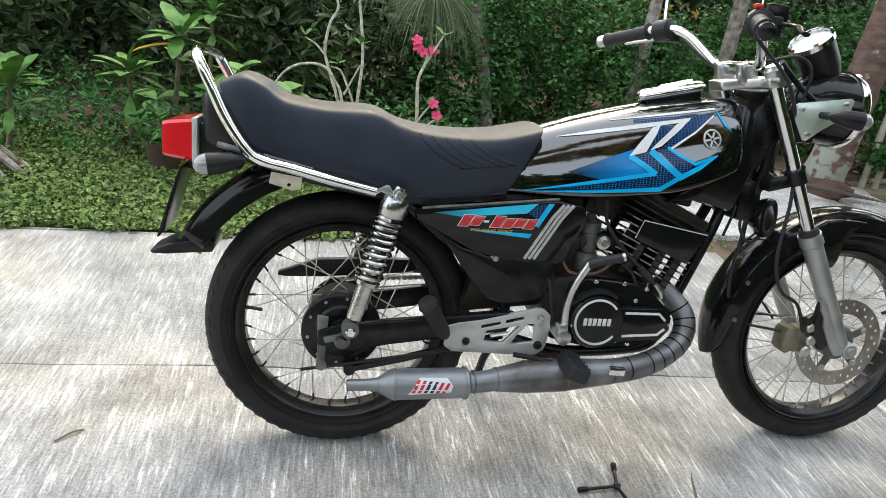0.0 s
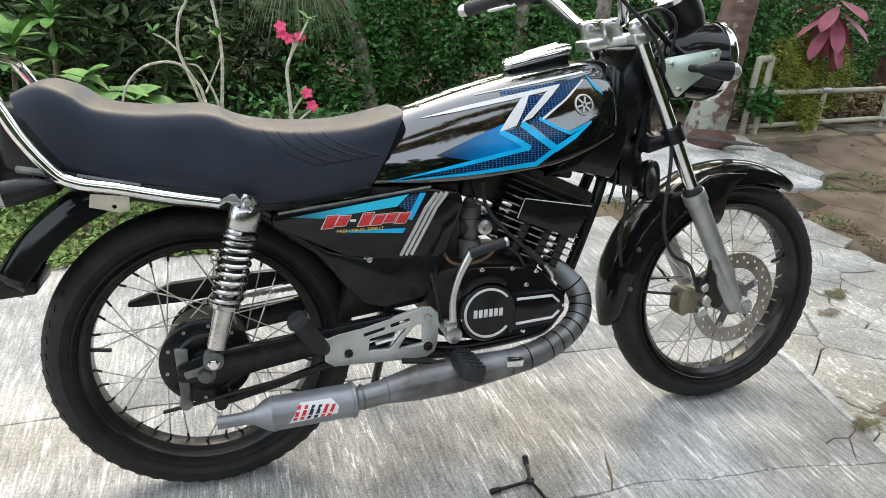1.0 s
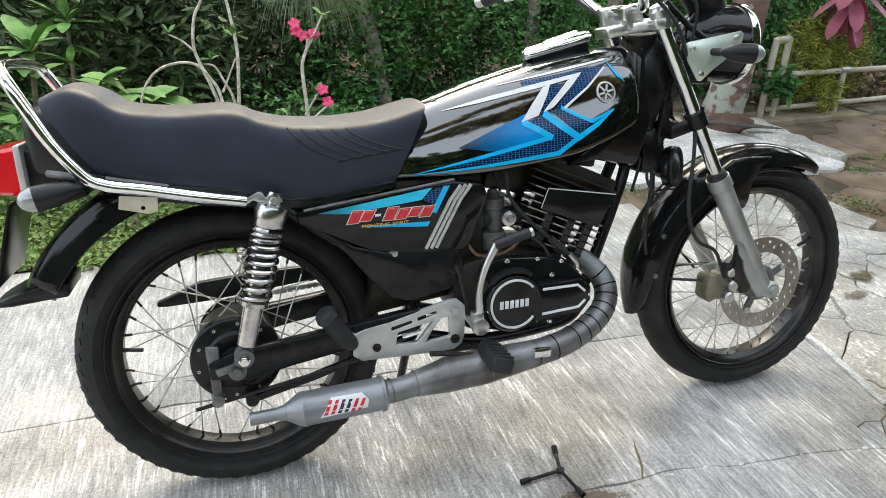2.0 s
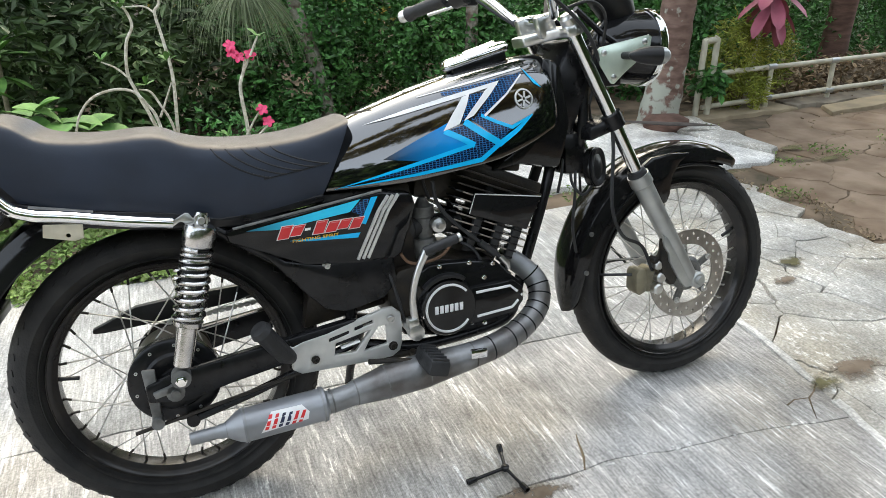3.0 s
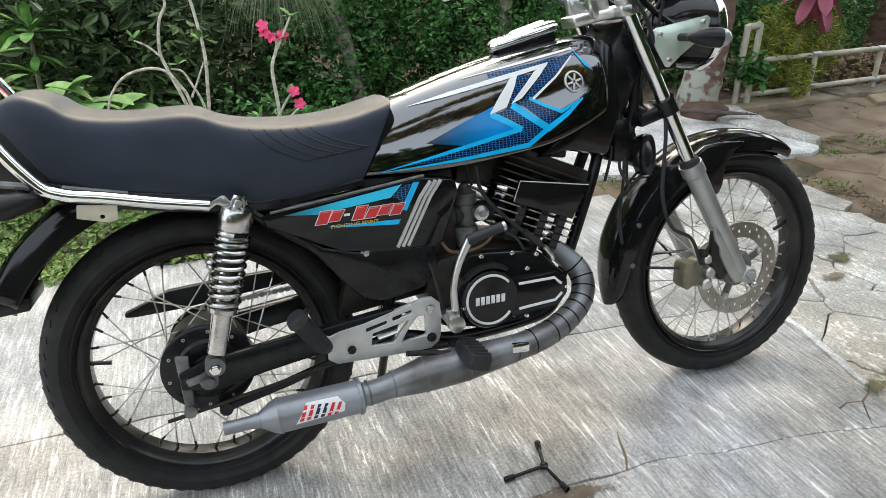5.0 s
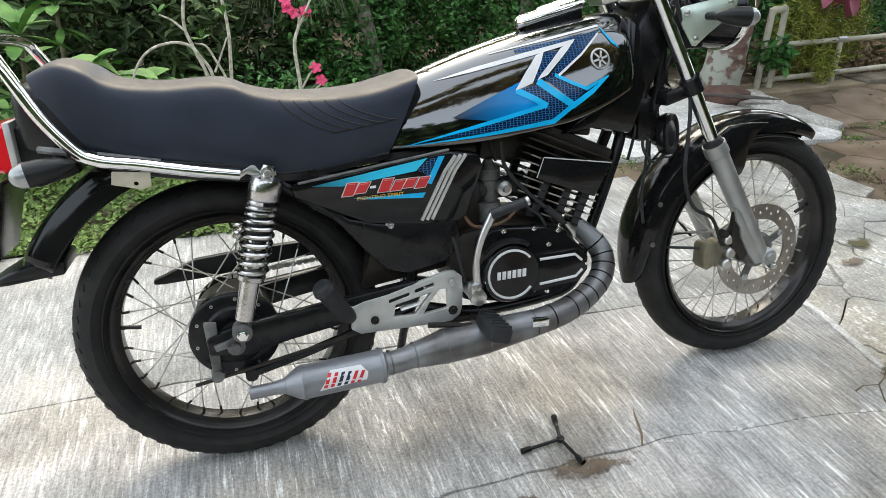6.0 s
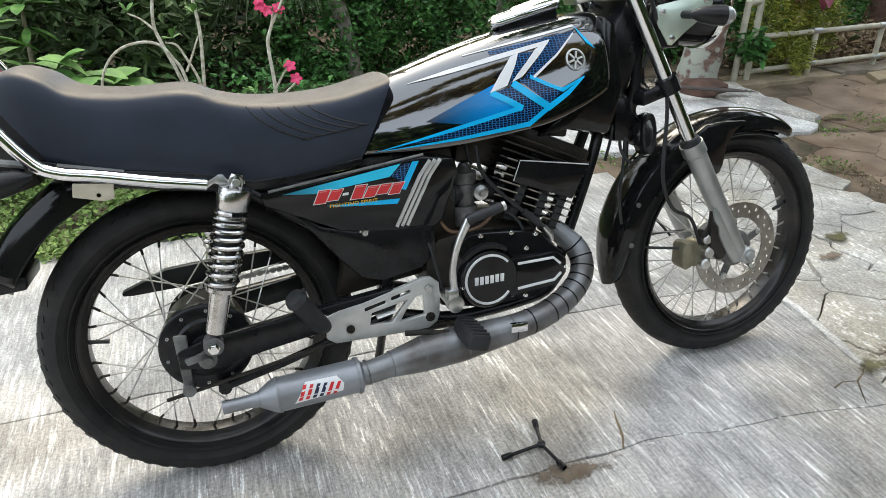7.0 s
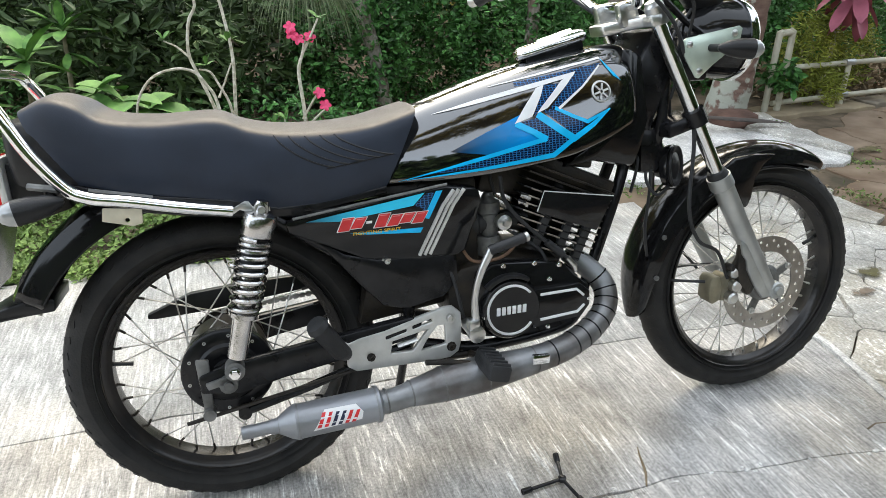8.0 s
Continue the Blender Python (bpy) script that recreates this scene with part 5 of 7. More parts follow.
prism(bm, [(1.072, 0.33), (1.08, 0.34), (1.098, 0.338), (1.104, 0.31), (1.1, 0.28), (1.08, 0.272), (1.07, 0.285)], -0.095, -0.05, 0.004)
part("body", bm, BRASS, caliper, "gold-tinted caliper body")
for x, z, r in ((1.128, 0.345, 0.012), (1.136, 0.312, 0.014), (1.127, 0.284, 0.014), (1.118, 0.36, 0.009)):
    bm = bmesh.new()
    lathe(bm, (x, -0.088, z), (0, -1, 0), [(0, r), (0.018, r), (0.022, r * 0.7), (0.022, r * 0.3)], 16)
    part("piston_cap", bm, ALU if r > 0.011 else GRIME, caliper)
# clamps
bm = bmesh.new()
half_plate = [(0.825, 0.03), (0.86, 0.045), (0.884, 0.085), (0.884, 0.115), (0.902, 0.122), (0.924, 0.115), (0.924, 0.085), (0.91, 0.035)]
face = bm.faces.new([bm.verts.new((x, y, 0.876 + 0.22 * (x - 0.8))) for x, y in half_plate] + [bm.verts.new((x, -y, 0.876 + 0.22 * (x - 0.8))) for x, y in reversed(half_plate)])
up = bmesh.ops.extrude_face_region(bm, geom=[face])
bmesh.ops.translate(bm, verts=[g for g in up["geom"] if isinstance(g, bmesh.types.BMVert)], vec=(-0.005, 0, 0.022))
bmesh.ops.recalc_face_normals(bm, faces=bm.faces[:])
bmesh.ops.bevel(bm, geom=bm.edges[:], offset=0.004, segments=2, profile=0.5, affect="EDGES", clamp_overlap=True)
clamp = part("top_clamp", bm, ALU, bike, "silver upper fork clamp")
for s in (-1, 1):
    bm = bmesh.new()
    lathe(bm, (0.899, 0.1 * s, 0.925), (-0.45, 0, 0.9), [(-0.02, 0.02), (0.012, 0.02), (0.016, 0.016), (0.022, 0.015), (0.024, 0.008)], 16)
    part("fork_cap", bm, ALU, clamp)
    bm = bmesh.new()
    block(bm, (0.044, 0.026, 0.05), pose(0.868, 0.045 * s, 0.925) @ Matrix.Rotation(radians(-15), 4, "Y"), 0.008)
    part("bar_clamp", bm, ALU, clamp)
bm = bmesh.new()
prism(bm, [(0.94, 0.70), (1.0, 0.722), (1.022, 0.704), (1.014, 0.688), (0.94, 0.668)], -0.105, 0.105, 0.008)
for s in (-1, 1):
    lathe(bm, (0.997, 0.1 * s, 0.722), (0.45, 0, -0.89), [(-0.006, 0.017), (-0.004, 0.0235), (0.03, 0.0235), (0.032, 0.017)], 18)
part("lower_clamp", bm, SATIN, bike, "black lower fork clamp")
bm = bmesh.new()
half = [(0.868, 0.0, 0.94), (0.868, -0.07, 0.941), (0.86, -0.1, 0.952), (0.82, -0.148, 1.003), (0.79, -0.185, 1.02), (0.75, -0.235, 1.015), (0.68, -0.375, 0.985)]
tube(bm, [(x, -y, z) for x, y, z in reversed(half)][:-1] + half, 0.0112, 14, 5)
bar = part("handlebar", bm, CHROME, bike, "chrome handlebar")
for s in (-1, 1):
    a, b = Vector((0.752, 0.235 * s, 1.014)), Vector((0.685, 0.368 * s, 0.987))
    bm = bmesh.new()
    lathe(bm, a, b - a, [(0.0, 0.012), (0.0, 0.021), (0.004, 0.021), (0.006, 0.0165)] + [(0.01 + 0.01 * k, 0.0165 if k % 2 else 0.0155) for k in range(12)] + [(0.132, 0.019), (0.138, 0.019), (0.14, 0.01)], 18)
    part("grip_rubber", bm, GRIP, bar, "black rubber grip")
    bm = bmesh.new()
    lathe(bm, b, b - a, [(-0.01, 0.012), (0.002, 0.016), (0.012, 0.015), (0.016, 0.008)], 16)
    part("bar_end", bm, ALU if s > 0 else SATIN, bar)
    c = Vector((0.775, 0.203 * s, 1.017))
    bm = bmesh.new()
    lathe(bm, c, b - a, [(-0.022, 0.014), (-0.02, 0.026), (0.018, 0.027), (0.022, 0.02)], 18)
    block(bm, (0.045, 0.032, 0.04), Matrix.Translation(c + Vector((0.02, 0, -0.006))), 0.006)
    part("switch_box", bm, PLASTIC, bar)
    bm = bmesh.new()
    p = c + Vector((0.035, 0.01 * s, 0.0))
    tube(bm, [p, p + Vector((0.02, 0.03 * s, -0.004)), p + Vector((-0.02, 0.1 * s, -0.02)), p + Vector((-0.055, 0.165 * s, -0.03))], [0.008, 0.007, 0.006, 0.007], 10, 4, 0.6)
    part("brake_lever" if s < 0 else "clutch_lever", bm, ALU if s > 0 else SATIN, bar)
    bm = bmesh.new()
    tube(bm, [c + Vector((0.0, 0, 0.02)), c + Vector((0.0, 0.005 * s, 0.07)), c + Vector((0.01, 0.02 * s, 0.16))], 0.0045, 8)
    part("mirror_stem", bm, CHROME, bar)
bm = bmesh.new()
block(bm, (0.018, 0.012, 0.01), pose(0.765, -0.205, 1.046), 0.003)
part("kill_switch", bm, RED, bar, "red kill switch")
# brake fluid reservoir
bm = bmesh.new()
block(bm, (0.05, 0.05, 0.035), pose(0.82, -0.165, 1.04), 0.006)
part("fluid_reservoir", bm, SATIN, bar)
# instrument
gauge = new("speedometer")
gauge.parent = bike
gc, gd = Vector((1.058, -0.005, 0.982)), Vector((-0.66, -0.1, 0.8))
bm = bmesh.new()
lathe(bm, gc, gd, [(-0.055, 0.02), (-0.06, 0.036), (-0.03, 0.044), (0.03, 0.048)], 32)
part("housing", bm, PLASTIC, gauge)
bm = bmesh.new()
lathe(bm, gc, gd, [(0.026, 0.046), (0.028, 0.051), (0.04, 0.051), (0.045, 0.046), (0.041, 0.043), (0.036, 0.043)], 32)
part("chrome_ring", bm, CHROME, gauge)
bm = bmesh.new()
lathe(bm, gc, gd, [(0.03, 0.042), (0.036, 0.042), (0.0365, 0.002)], 32)
part("dial", bm, DIAL, gauge)
bm = bmesh.new()
tube(bm, [(0.93, -0.07, 0.955), (1.0, -0.055, 0.905), (1.06, -0.07, 0.86)], 0.007, 8)
part("gauge_stay", bm, SATIN, bike)
bm = bmesh.new()
tube(bm, [(0.93, 0.07, 0.955), (1.0, 0.055, 0.905), (1.06, 0.07, 0.86)], 0.007, 8)
part("gauge_stay", bm, SATIN, bike)
# headlamp with its ears
lamp = new("headlamp")
lamp.parent = bike
lc = Vector((1.1, 0.0, 0.865))
ld = Vector((1, 0, -0.06))
bm = bmesh.new()
lathe(bm, lc, ld, [(-0.09, 0.015), (-0.085, 0.035), (-0.06, 0.062), (-0.02, 0.08), (0.045, 0.086)], 40)
part("shell", bm, LOW_GLOSS, lamp, "glossy black lamp shell")
bm = bmesh.new()
lathe(bm, lc, ld, [(0.042, 0.082), (0.042, 0.09), (0.058, 0.0905), (0.066, 0.085), (0.066, 0.08), (0.05, 0.08)], 40)
part("chrome_rim", bm, CHROME, lamp)
bm = bmesh.new()
lathe(bm, lc, ld, [(0.05, 0.08), (0.06, 0.08), (0.075, 0.055), (0.082, 0.02), (0.083, 0.003)], 40)
part("glass", bm, GLASS, lamp)
for s in (-1, 1):
    bm = bmesh.new()
    prism(bm, [(0.956, 0.866), (0.965, 0.871), (1.09, 0.89), (1.098, 0.885), (1.092, 0.855), (1.03, 0.815), (0.998, 0.79), (0.99, 0.792), (0.962, 0.835)], s * 0.113, s * 0.108, 0.0012)
    ear = part("lamp_bracket", bm, PLATE, bike, "pale steel signal bracket")
    for x, z in ((0.972, 0.858), (1.078, 0.876), (0.997, 0.805)):
        bm = bmesh.new()
        lathe(bm, (x, s * 0.112, z), (0, s, 0), [(-0.004, 0.007), (0.003, 0.007), (0.005, 0.004), (0.005, 0.001)], 10)
        part("rivet", bm, ALU, ear)
    bm = bmesh.new()
    block(bm, (0.07, 0.03, 0.09), pose(0.985, 0.095 * s, 0.83), 0.006)
    part("ear_mount", bm, SATIN, ear)
    signal("front_signal", (1.092, 0.185 * s, 0.842), (1.0, 0.165 * s, 0.85), (1.02, 0.1 * s, 0.85), 0.0195)
# steering head cables, wiring, horn
horn = new("horn")
horn.parent = bike
bm = bmesh.new()
lathe(bm, (0.985, -0.045, 0.6), (0.55, -0.7, 0.05), [(-0.035, 0.012), (-0.03, 0.024), (-0.012, 0.028), (-0.01, 0.044), (0.0, 0.047), (0.006, 0.047), (0.008, 0.043)], 32)
part("housing", bm, LOW_GLOSS, horn, "round black horn")
bm = bmesh.new()
lathe(bm, (0.985, -0.045, 0.6), (0.55, -0.7, 0.05), [(0.007, 0.043), (0.012, 0.046), (0.016, 0.044), (0.014, 0.036), (0.011, 0.03), (0.016, 0.018), (0.019, 0.008), (0.019, 0.002)], 32)
part("grille_ring", bm, PLASTIC, horn)
bm = bmesh.new()
prism(bm, [(0.925, 0.655), (0.95, 0.665), (0.985, 0.61), (0.972, 0.598)], -0.032, -0.027, 0.001)
part("mount_strap", bm, CAST, horn)
cables = [
    [(0.80, -0.15, 1.0), (0.93, -0.12, 0.9), (0.985, -0.1, 0.77), (1.0, -0.105, 0.66), (0.985, -0.12, 0.52), (1.02, -0.11, 0.44), (1.085, -0.095, 0.4), (1.12, -0.09, 0.33)],
    [(0.79, 0.14, 1.0), (0.92, 0.03, 0.86), (0.93, 0.0, 0.7), (0.9, -0.05, 0.62), (0.89, -0.04, 0.55)],
    [(0.90, -0.04, 0.86), (0.905, -0.06, 0.76), (0.93, -0.05, 0.66), (0.925, -0.06, 0.56), (0.91, -0.07, 0.47), (0.93, -0.05, 0.4)],
    [(1.04, -0.02, 0.93), (0.98, -0.03, 0.85), (0.975, -0.05, 0.7), (0.99, 0.02, 0.62), (1.04, 0.08, 0.45), (1.16, 0.075, 0.3)],
    [(0.56, -0.1, 0.63), (0.568, -0.1, 0.58), (0.606, -0.103, 0.53), (0.665, -0.106, 0.475), (0.708, -0.112, 0.436)],
    [(0.6, -0.06, 0.5), (0.64, -0.1, 0.47), (0.655, -0.11, 0.44)],
    [(0.86, -0.12, 0.95), (0.93, -0.13, 0.965), (0.98, -0.11, 0.93), (0.975, -0.09, 0.84), (0.955, -0.08, 0.75)],
    [(0.94, -0.03, 0.64), (0.915, -0.06, 0.58), (0.935, -0.075, 0.545), (0.975, -0.06, 0.56)],
    [(0.565, -0.055, 0.585), (0.55, -0.07, 0.63), (0.57, -0.06, 0.66)],
    [(0.47, -0.1, 0.5), (0.49, -0.112, 0.468), (0.53, -0.112, 0.462), (0.57, -0.108, 0.472), (0.6, -0.1, 0.5)],
    [(0.44, -0.1, 0.47), (0.45, -0.115, 0.43), (0.46, -0.118, 0.38), (0.47, -0.11, 0.34)],
    [(1.06, -0.09, 0.33), (1.0, -0.02, 0.325), (1.07, 0.03, 0.33), (1.18, 0.04, 0.32)],
]
for k, c in enumerate(cables):
    bm = bmesh.new()
    tube(bm, c, 0.0042 if k in (0, 4) else 0.0035, 8, 6)
    part("cable", bm, RUSTY if k == 9 else GRIP, bike)
bm = bmesh.new()
tube(bm, [(0.70, -0.111, 0.445), (0.716, -0.113, 0.425), (0.718, -0.113, 0.412)], [0.006, 0.007, 0.005], 10)
part("cable_end", bm, ALU, bike)
bm = bmesh.new()
tube(bm, [(0.655, -0.108, 0.484), (0.69, -0.111, 0.452)], 0.008, 10)
part("cable_boot", bm, GRIP, bike)
bm = bmesh.new()
block(bm, (0.09, 0.15, 0.2), pose(0.915, 0, 0.79) @ Matrix.Rotation(radians(26), 4, "Y"), 0.015)
block(bm, (0.06, 0.12, 0.1), pose(0.93, -0.0, 0.64), 0.015)
tube(bm, [(0.96, -0.05, 0.83), (0.95, -0.06, 0.72), (0.94, -0.04, 0.62)], 0.012, 10, 4)
part("wiring_shroud", bm, SATIN, bike)


# ---- ground and paving ----
def sheet(name, outline, z0, z1, material, label, kind="structure", parent=None, bevel=0.004):
    """A slab of an outline in x and y."""
    bm = bmesh.new()
    f = bm.faces.new([bm.verts.new((x, y, z0)) for x, y in outline])
    ext = bmesh.ops.extrude_face_region(bm, geom=[f])
    bmesh.ops.translate(bm, verts=[g for g in ext["geom"] if isinstance(g, bmesh.types.BMVert)], vec=(0, 0, z1 - z0))
    bmesh.ops.recalc_face_normals(bm, faces=bm.faces[:])
    if bevel:
        top = [e for e in bm.edges if all(v.co.z > z1 - 1e-4 for v in e.verts)]
        bmesh.ops.bevel(bm, geom=top, offset=bevel, segments=2, profile=0.5, affect="EDGES", clamp_overlap=True)
    ob = finish(name, bm, material, parent)
    return tagged(ob, label, "", "", kind) if label else ob


bm = bmesh.new()
N = 60
grid = [[None] * (N + 1) for _ in range(N + 1)]
for i in range(N + 1):
    for j in range(N + 1):
        u, v = (i / N * 2 - 1), (j / N * 2 - 1)
        x, y = 1 + 150 * u * abs(u) ** 1.6, 2 + 150 * v * abs(v) ** 1.6
        h = (-0.006 if x > 1.4 and y < 2.6 else -0.02) + 0.03 * noise.noise((x * 0.9, y * 0.9, 0)) * (0.08 if x > 1.4 and y < 2.6 else 1 if y > 1.0 else 0.15)
        grid[i][j] = bm.verts.new((x, y, h - 0.02))
for i in range(N):
    for j in range(N):
        bm.faces.new((grid[i][j], grid[i + 1][j], grid[i + 1][j + 1], grid[i][j + 1]))
tagged(finish("ground", bm, SOIL), "brown soil with moss and litter", "ground", "", "structure")

pavement = new("pavement")
tagged(pavement, "pale broomed concrete driveway with cracks", "driveway", "", "structure")


def ragged(pts, amount, seed, step=0.12):
    """Roughens an outline."""
    rnd = random.Random(seed)
    out = []
    for (x0, y0), (x1, y1) in zip(pts, pts[1:] + pts[:1]):
        n = max(1, int(math.hypot(x1 - x0, y1 - y0) / step))
        for k in range(n):
            f = k / n
            j = amount if k else amount * 0.4
            out.append((x0 + (x1 - x0) * f + rnd.uniform(-j, j), y0 + (y1 - y0) * f + rnd.uniform(-j, j)))
    return out




def joint(pts, seed, step=0.045, wander=0.004):
    """The two sides of a worn joint between slabs: one jagged line, opened by an uneven gap."""
    rnd = random.Random(seed)
    near, far = [], []
    for (x0, y0), (x1, y1) in zip(pts, pts[1:]):
        n = max(1, int(math.hypot(x1 - x0, y1 - y0) / (step if x0 > -1.5 else 0.3)))
        for k in range(n):
            f = k / n
            x, y = x0 + (x1 - x0) * f, y0 + (y1 - y0) * f + rnd.uniform(-wander, wander)
            g = rnd.choice((0.0007, 0.001, 0.0015, 0.003))
            near.append((x, y - g))
            far.append((x, y + g))
    return near + [(pts[-1][0], pts[-1][1] - 0.002)], far + [(pts[-1][0], pts[-1][1] + 0.002)]


far_near, far_far = joint([(-6, 0.30), (-0.4, 0.2875), (1.05, 0.2595), (1.6, 0.231)], 1)
low_near, low_far = joint([(-6, -0.2045), (0.3, -0.2605), (0.9, -0.2565), (1.14, -0.2925), (1.3, -0.3), (1.4, -0.322), (1.535, -0.35)], 2, 0.035, 0.005)
back_edge = ragged([(1.66, 1.2), (1.0, 1.15), (0.4, 1.14), (-0.5, 1.15), (-2.0, 1.13)], 0.009, 5)[:-8]
sheet("slab", far_far + [(1.62, 0.6)] + back_edge + [(-6, 1.1)], -0.1, 0.0, PALE_CONCRETE, "", parent=pavement, bevel=0.003)
sheet("slab", low_far + [(1.552, -0.2), (1.575, 0.0)] + far_near[::-1], -0.1, 0.0, CONCRETE, "", parent=pavement, bevel=0.003)
sheet("slab", low_near + [(1.52, -0.9), (1.5, -5), (-6, -5)], -0.1, 0.0, CONCRETE, "", parent=pavement, bevel=0.003)
sheet("slab", ragged([(0.95, 1.43), (1.6, 1.42), (2.2, 1.4), (2.72, 1.385), (2.92, 1.34), (3.06, 1.43), (3.0, 1.62), (2.9, 1.92), (2.78, 2.3), (2.2, 2.3), (1.6, 2.0), (1.1, 1.75)], 0.014, 4, 0.07), -0.1, 0.003, LIP_CONCRETE, "", parent=pavement, bevel=0.012)
sheet("slab_ridge", ragged([(2.76, 2.3), (2.9, 1.93), (3.0, 1.64), (3.07, 1.45), (3.16, 1.5), (3.15, 1.75), (3.17, 2.0), (3.2, 2.25)], 0.025, 8, 0.07), -0.1, 0.02, OLD_CONCRETE, "", parent=pavement, bevel=0.02)
# a short forked crack by the corner of the drive
bm = bmesh.new()
for line in ([(1.556, -0.212), (1.525, -0.235), (1.49, -0.252), (1.462, -0.29), (1.44, -0.322)], [(1.49, -0.252), (1.45, -0.243), (1.415, -0.254)]):
    tube(bm, [(x, y, 0.0005) for x, y in line], [0.0015, 0.0022, 0.0026, 0.002, 0.001][:len(line)], 5, 0, 0.3)
tagged(part("crack", bm, SOIL, pavement, "dark hairline crack"), kind="structure")
rnd = random.Random(19)
for k in range(15):
    x = rnd.choice((rnd.uniform(0.7, 1.1), rnd.uniform(1.0, 1.45)))
    y = np.interp(x, [0.3, 0.9, 1.14, 1.3, 1.535], [-0.2605, -0.2565, -0.2925, -0.3, -0.35]) + rnd.uniform(-0.012, 0.012)
    d = rnd.uniform(0.0025, 0.0065)
    bm = bmesh.new()
    bmesh.ops.create_icosphere(bm, subdivisions=1, radius=d, matrix=Matrix.Translation((x, y, 0.001)) @ Matrix.Diagonal((rnd.uniform(0.8, 1.8), 1, 0.5, 1)))
    part("concrete_chip", bm, LIP_CONCRETE, pavement)


# broken paving: irregular pieces bounded by shared jagged cracks
def warp(x, y):
    """Bends straight cracks into jagged ones, alike for both neighbours."""
    w = Vector((0, 0))
    for f, a in ((5.0, 0.06), (14.0, 0.026), (45.0, 0.006)):
        w += Vector((noise.noise((x * f, y * f, 3.1)), noise.noise((x * f, y * f, 8.7)))) * a
    return x + w.x, y + w.y


def broken(seeds, keep, top, wide, spread, material, name, parent, seed, bevel, near=0.9):
    """Voronoi pieces round the seeds, with an uneven crack between each two."""
    rnd = random.Random(seed)
    for i, (cx, cy) in enumerate(seeds):
        if not keep(cx, cy):
            continue
        poly = [(cx - near, cy - near), (cx + near, cy - near), (cx + near, cy + near), (cx - near, cy + near)]
        for j, (qx, qy) in enumerate(seeds):
            dx, dy = qx - cx, qy - cy
            d = math.hypot(dx, dy)
            if i == j or d > 2 * near:
                continue
            lim = d / 2 - wide * spread[(min(i, j) * 7 + max(i, j) * 13) % len(spread)]
            out = []
            for (ax, ay), (bx, by) in zip(poly, poly[1:] + poly[:1]):
                sa, sb = ((ax - cx) * dx + (ay - cy) * dy) / d - lim, ((bx - cx) * dx + (by - cy) * dy) / d - lim
                if sa <= 0:
                    out.append((ax, ay))
                if sa * sb < 0:
                    f = sa / (sa - sb)
                    out.append((ax + (bx - ax) * f, ay + (by - ay) * f))
            poly = out
            if len(poly) < 3:
                break
        if len(poly) < 3:
            continue
        fine = []
        for (ax, ay), (bx, by) in zip(poly, poly[1:] + poly[:1]):
            n = max(1, int(math.hypot(bx - ax, by - ay) / 0.028))
            fine += [warp(ax + (bx - ax) * k / n, ay + (by - ay) * k / n) for k in range(n)]
        if len(fine) > 3:
            sheet(name, fine, -0.09, top + rnd.uniform(-0.0022, 0.0022), material, "", parent=parent, bevel=bevel)


rnd = random.Random(23)
seeds = []
while len(seeds) < 150:
    p = (rnd.uniform(1.35, 3.0), rnd.uniform(-2.4, 1.6))
    crazed = p[0] > 1.95 and 0.1 < p[1] < 0.9
    if all(math.hypot(p[0] - q[0], p[1] - q[1]) > (0.1 if crazed else 0.2) * rnd.uniform(0.8, 1.5) for q in seeds):
        seeds.append(p)
edge = lambda x, y: 1.42 < x < 2.56 + 0.05 * math.sin(y * 9) - 0.12 * max(0, 0.2 - y) and -2.2 < y < 1.2
broken(seeds, edge, -0.006, 0.0022, (0.12, 0.25, 0.12, 1.0, 0.2, 0.12, 0.4, 0.15, 2.0), OLD_CONCRETE, "paving_piece", pavement, 24, 0.003)
# earth-brown worn paving beyond it, sunk in soil
earth_path = new("earth_path")
tagged(earth_path, "worn brown paving stones sunk in soil", "path", "", "structure")
seeds = []
while len(seeds) < 190:
    p = (rnd.uniform(2.3, 6.6), rnd.uniform(-1.4, 2.3))
    if all(math.hypot((p[0] - q[0]) * 0.7, p[1] - q[1]) > 0.15 * rnd.uniform(0.9, 1.4) for q in seeds):
        seeds.append(p)
broken(seeds, lambda x, y: x > 2.72 + 0.05 * math.sin(y * 9) and not (x < 3.25 and y > 1.28) and y < 2.12, -0.019, 0.0012, (0.3, 0.8, 0.2, 3.5, 0.3, 0.2, 0.5), EARTH_STONE, "paving_stone", earth_path, 25, 0.003)

# pale worn lip along the edge of the drive
sheet("slab_lip", ragged([(1.625, 0.2), (1.612, 0.05), (1.597, -0.06), (1.562, -0.212), (1.545, -0.2), (1.573, -0.05), (1.59, 0.06), (1.6, 0.2)], 0.004, 61, 0.04), -0.03, 0.005, LIP_CONCRETE, "", parent=pavement, bevel=0.002)
sheet("slab_lip", ragged([(1.555, -0.285), (1.53, -0.42), (1.495, -0.62), (1.47, -0.62), (1.505, -0.42), (1.53, -0.285)], 0.005, 62, 0.04), -0.03, 0.004, LIP_CONCRETE, "", parent=pavement, bevel=0.002)


def stain(name, material, spots, label):
    """Thin ragged patches lying on the ground."""
    for cx, cy, rx, ry, z in spots:
        bm = bmesh.new()
        bm.faces.new([bm.verts.new((cx + rx * math.cos(t), cy + ry * math.sin(t), z)) for t in (2 * math.pi * q / 40 for q in range(40))])
        tagged(finish(name, bm, material), label, "stain", "", "structure")


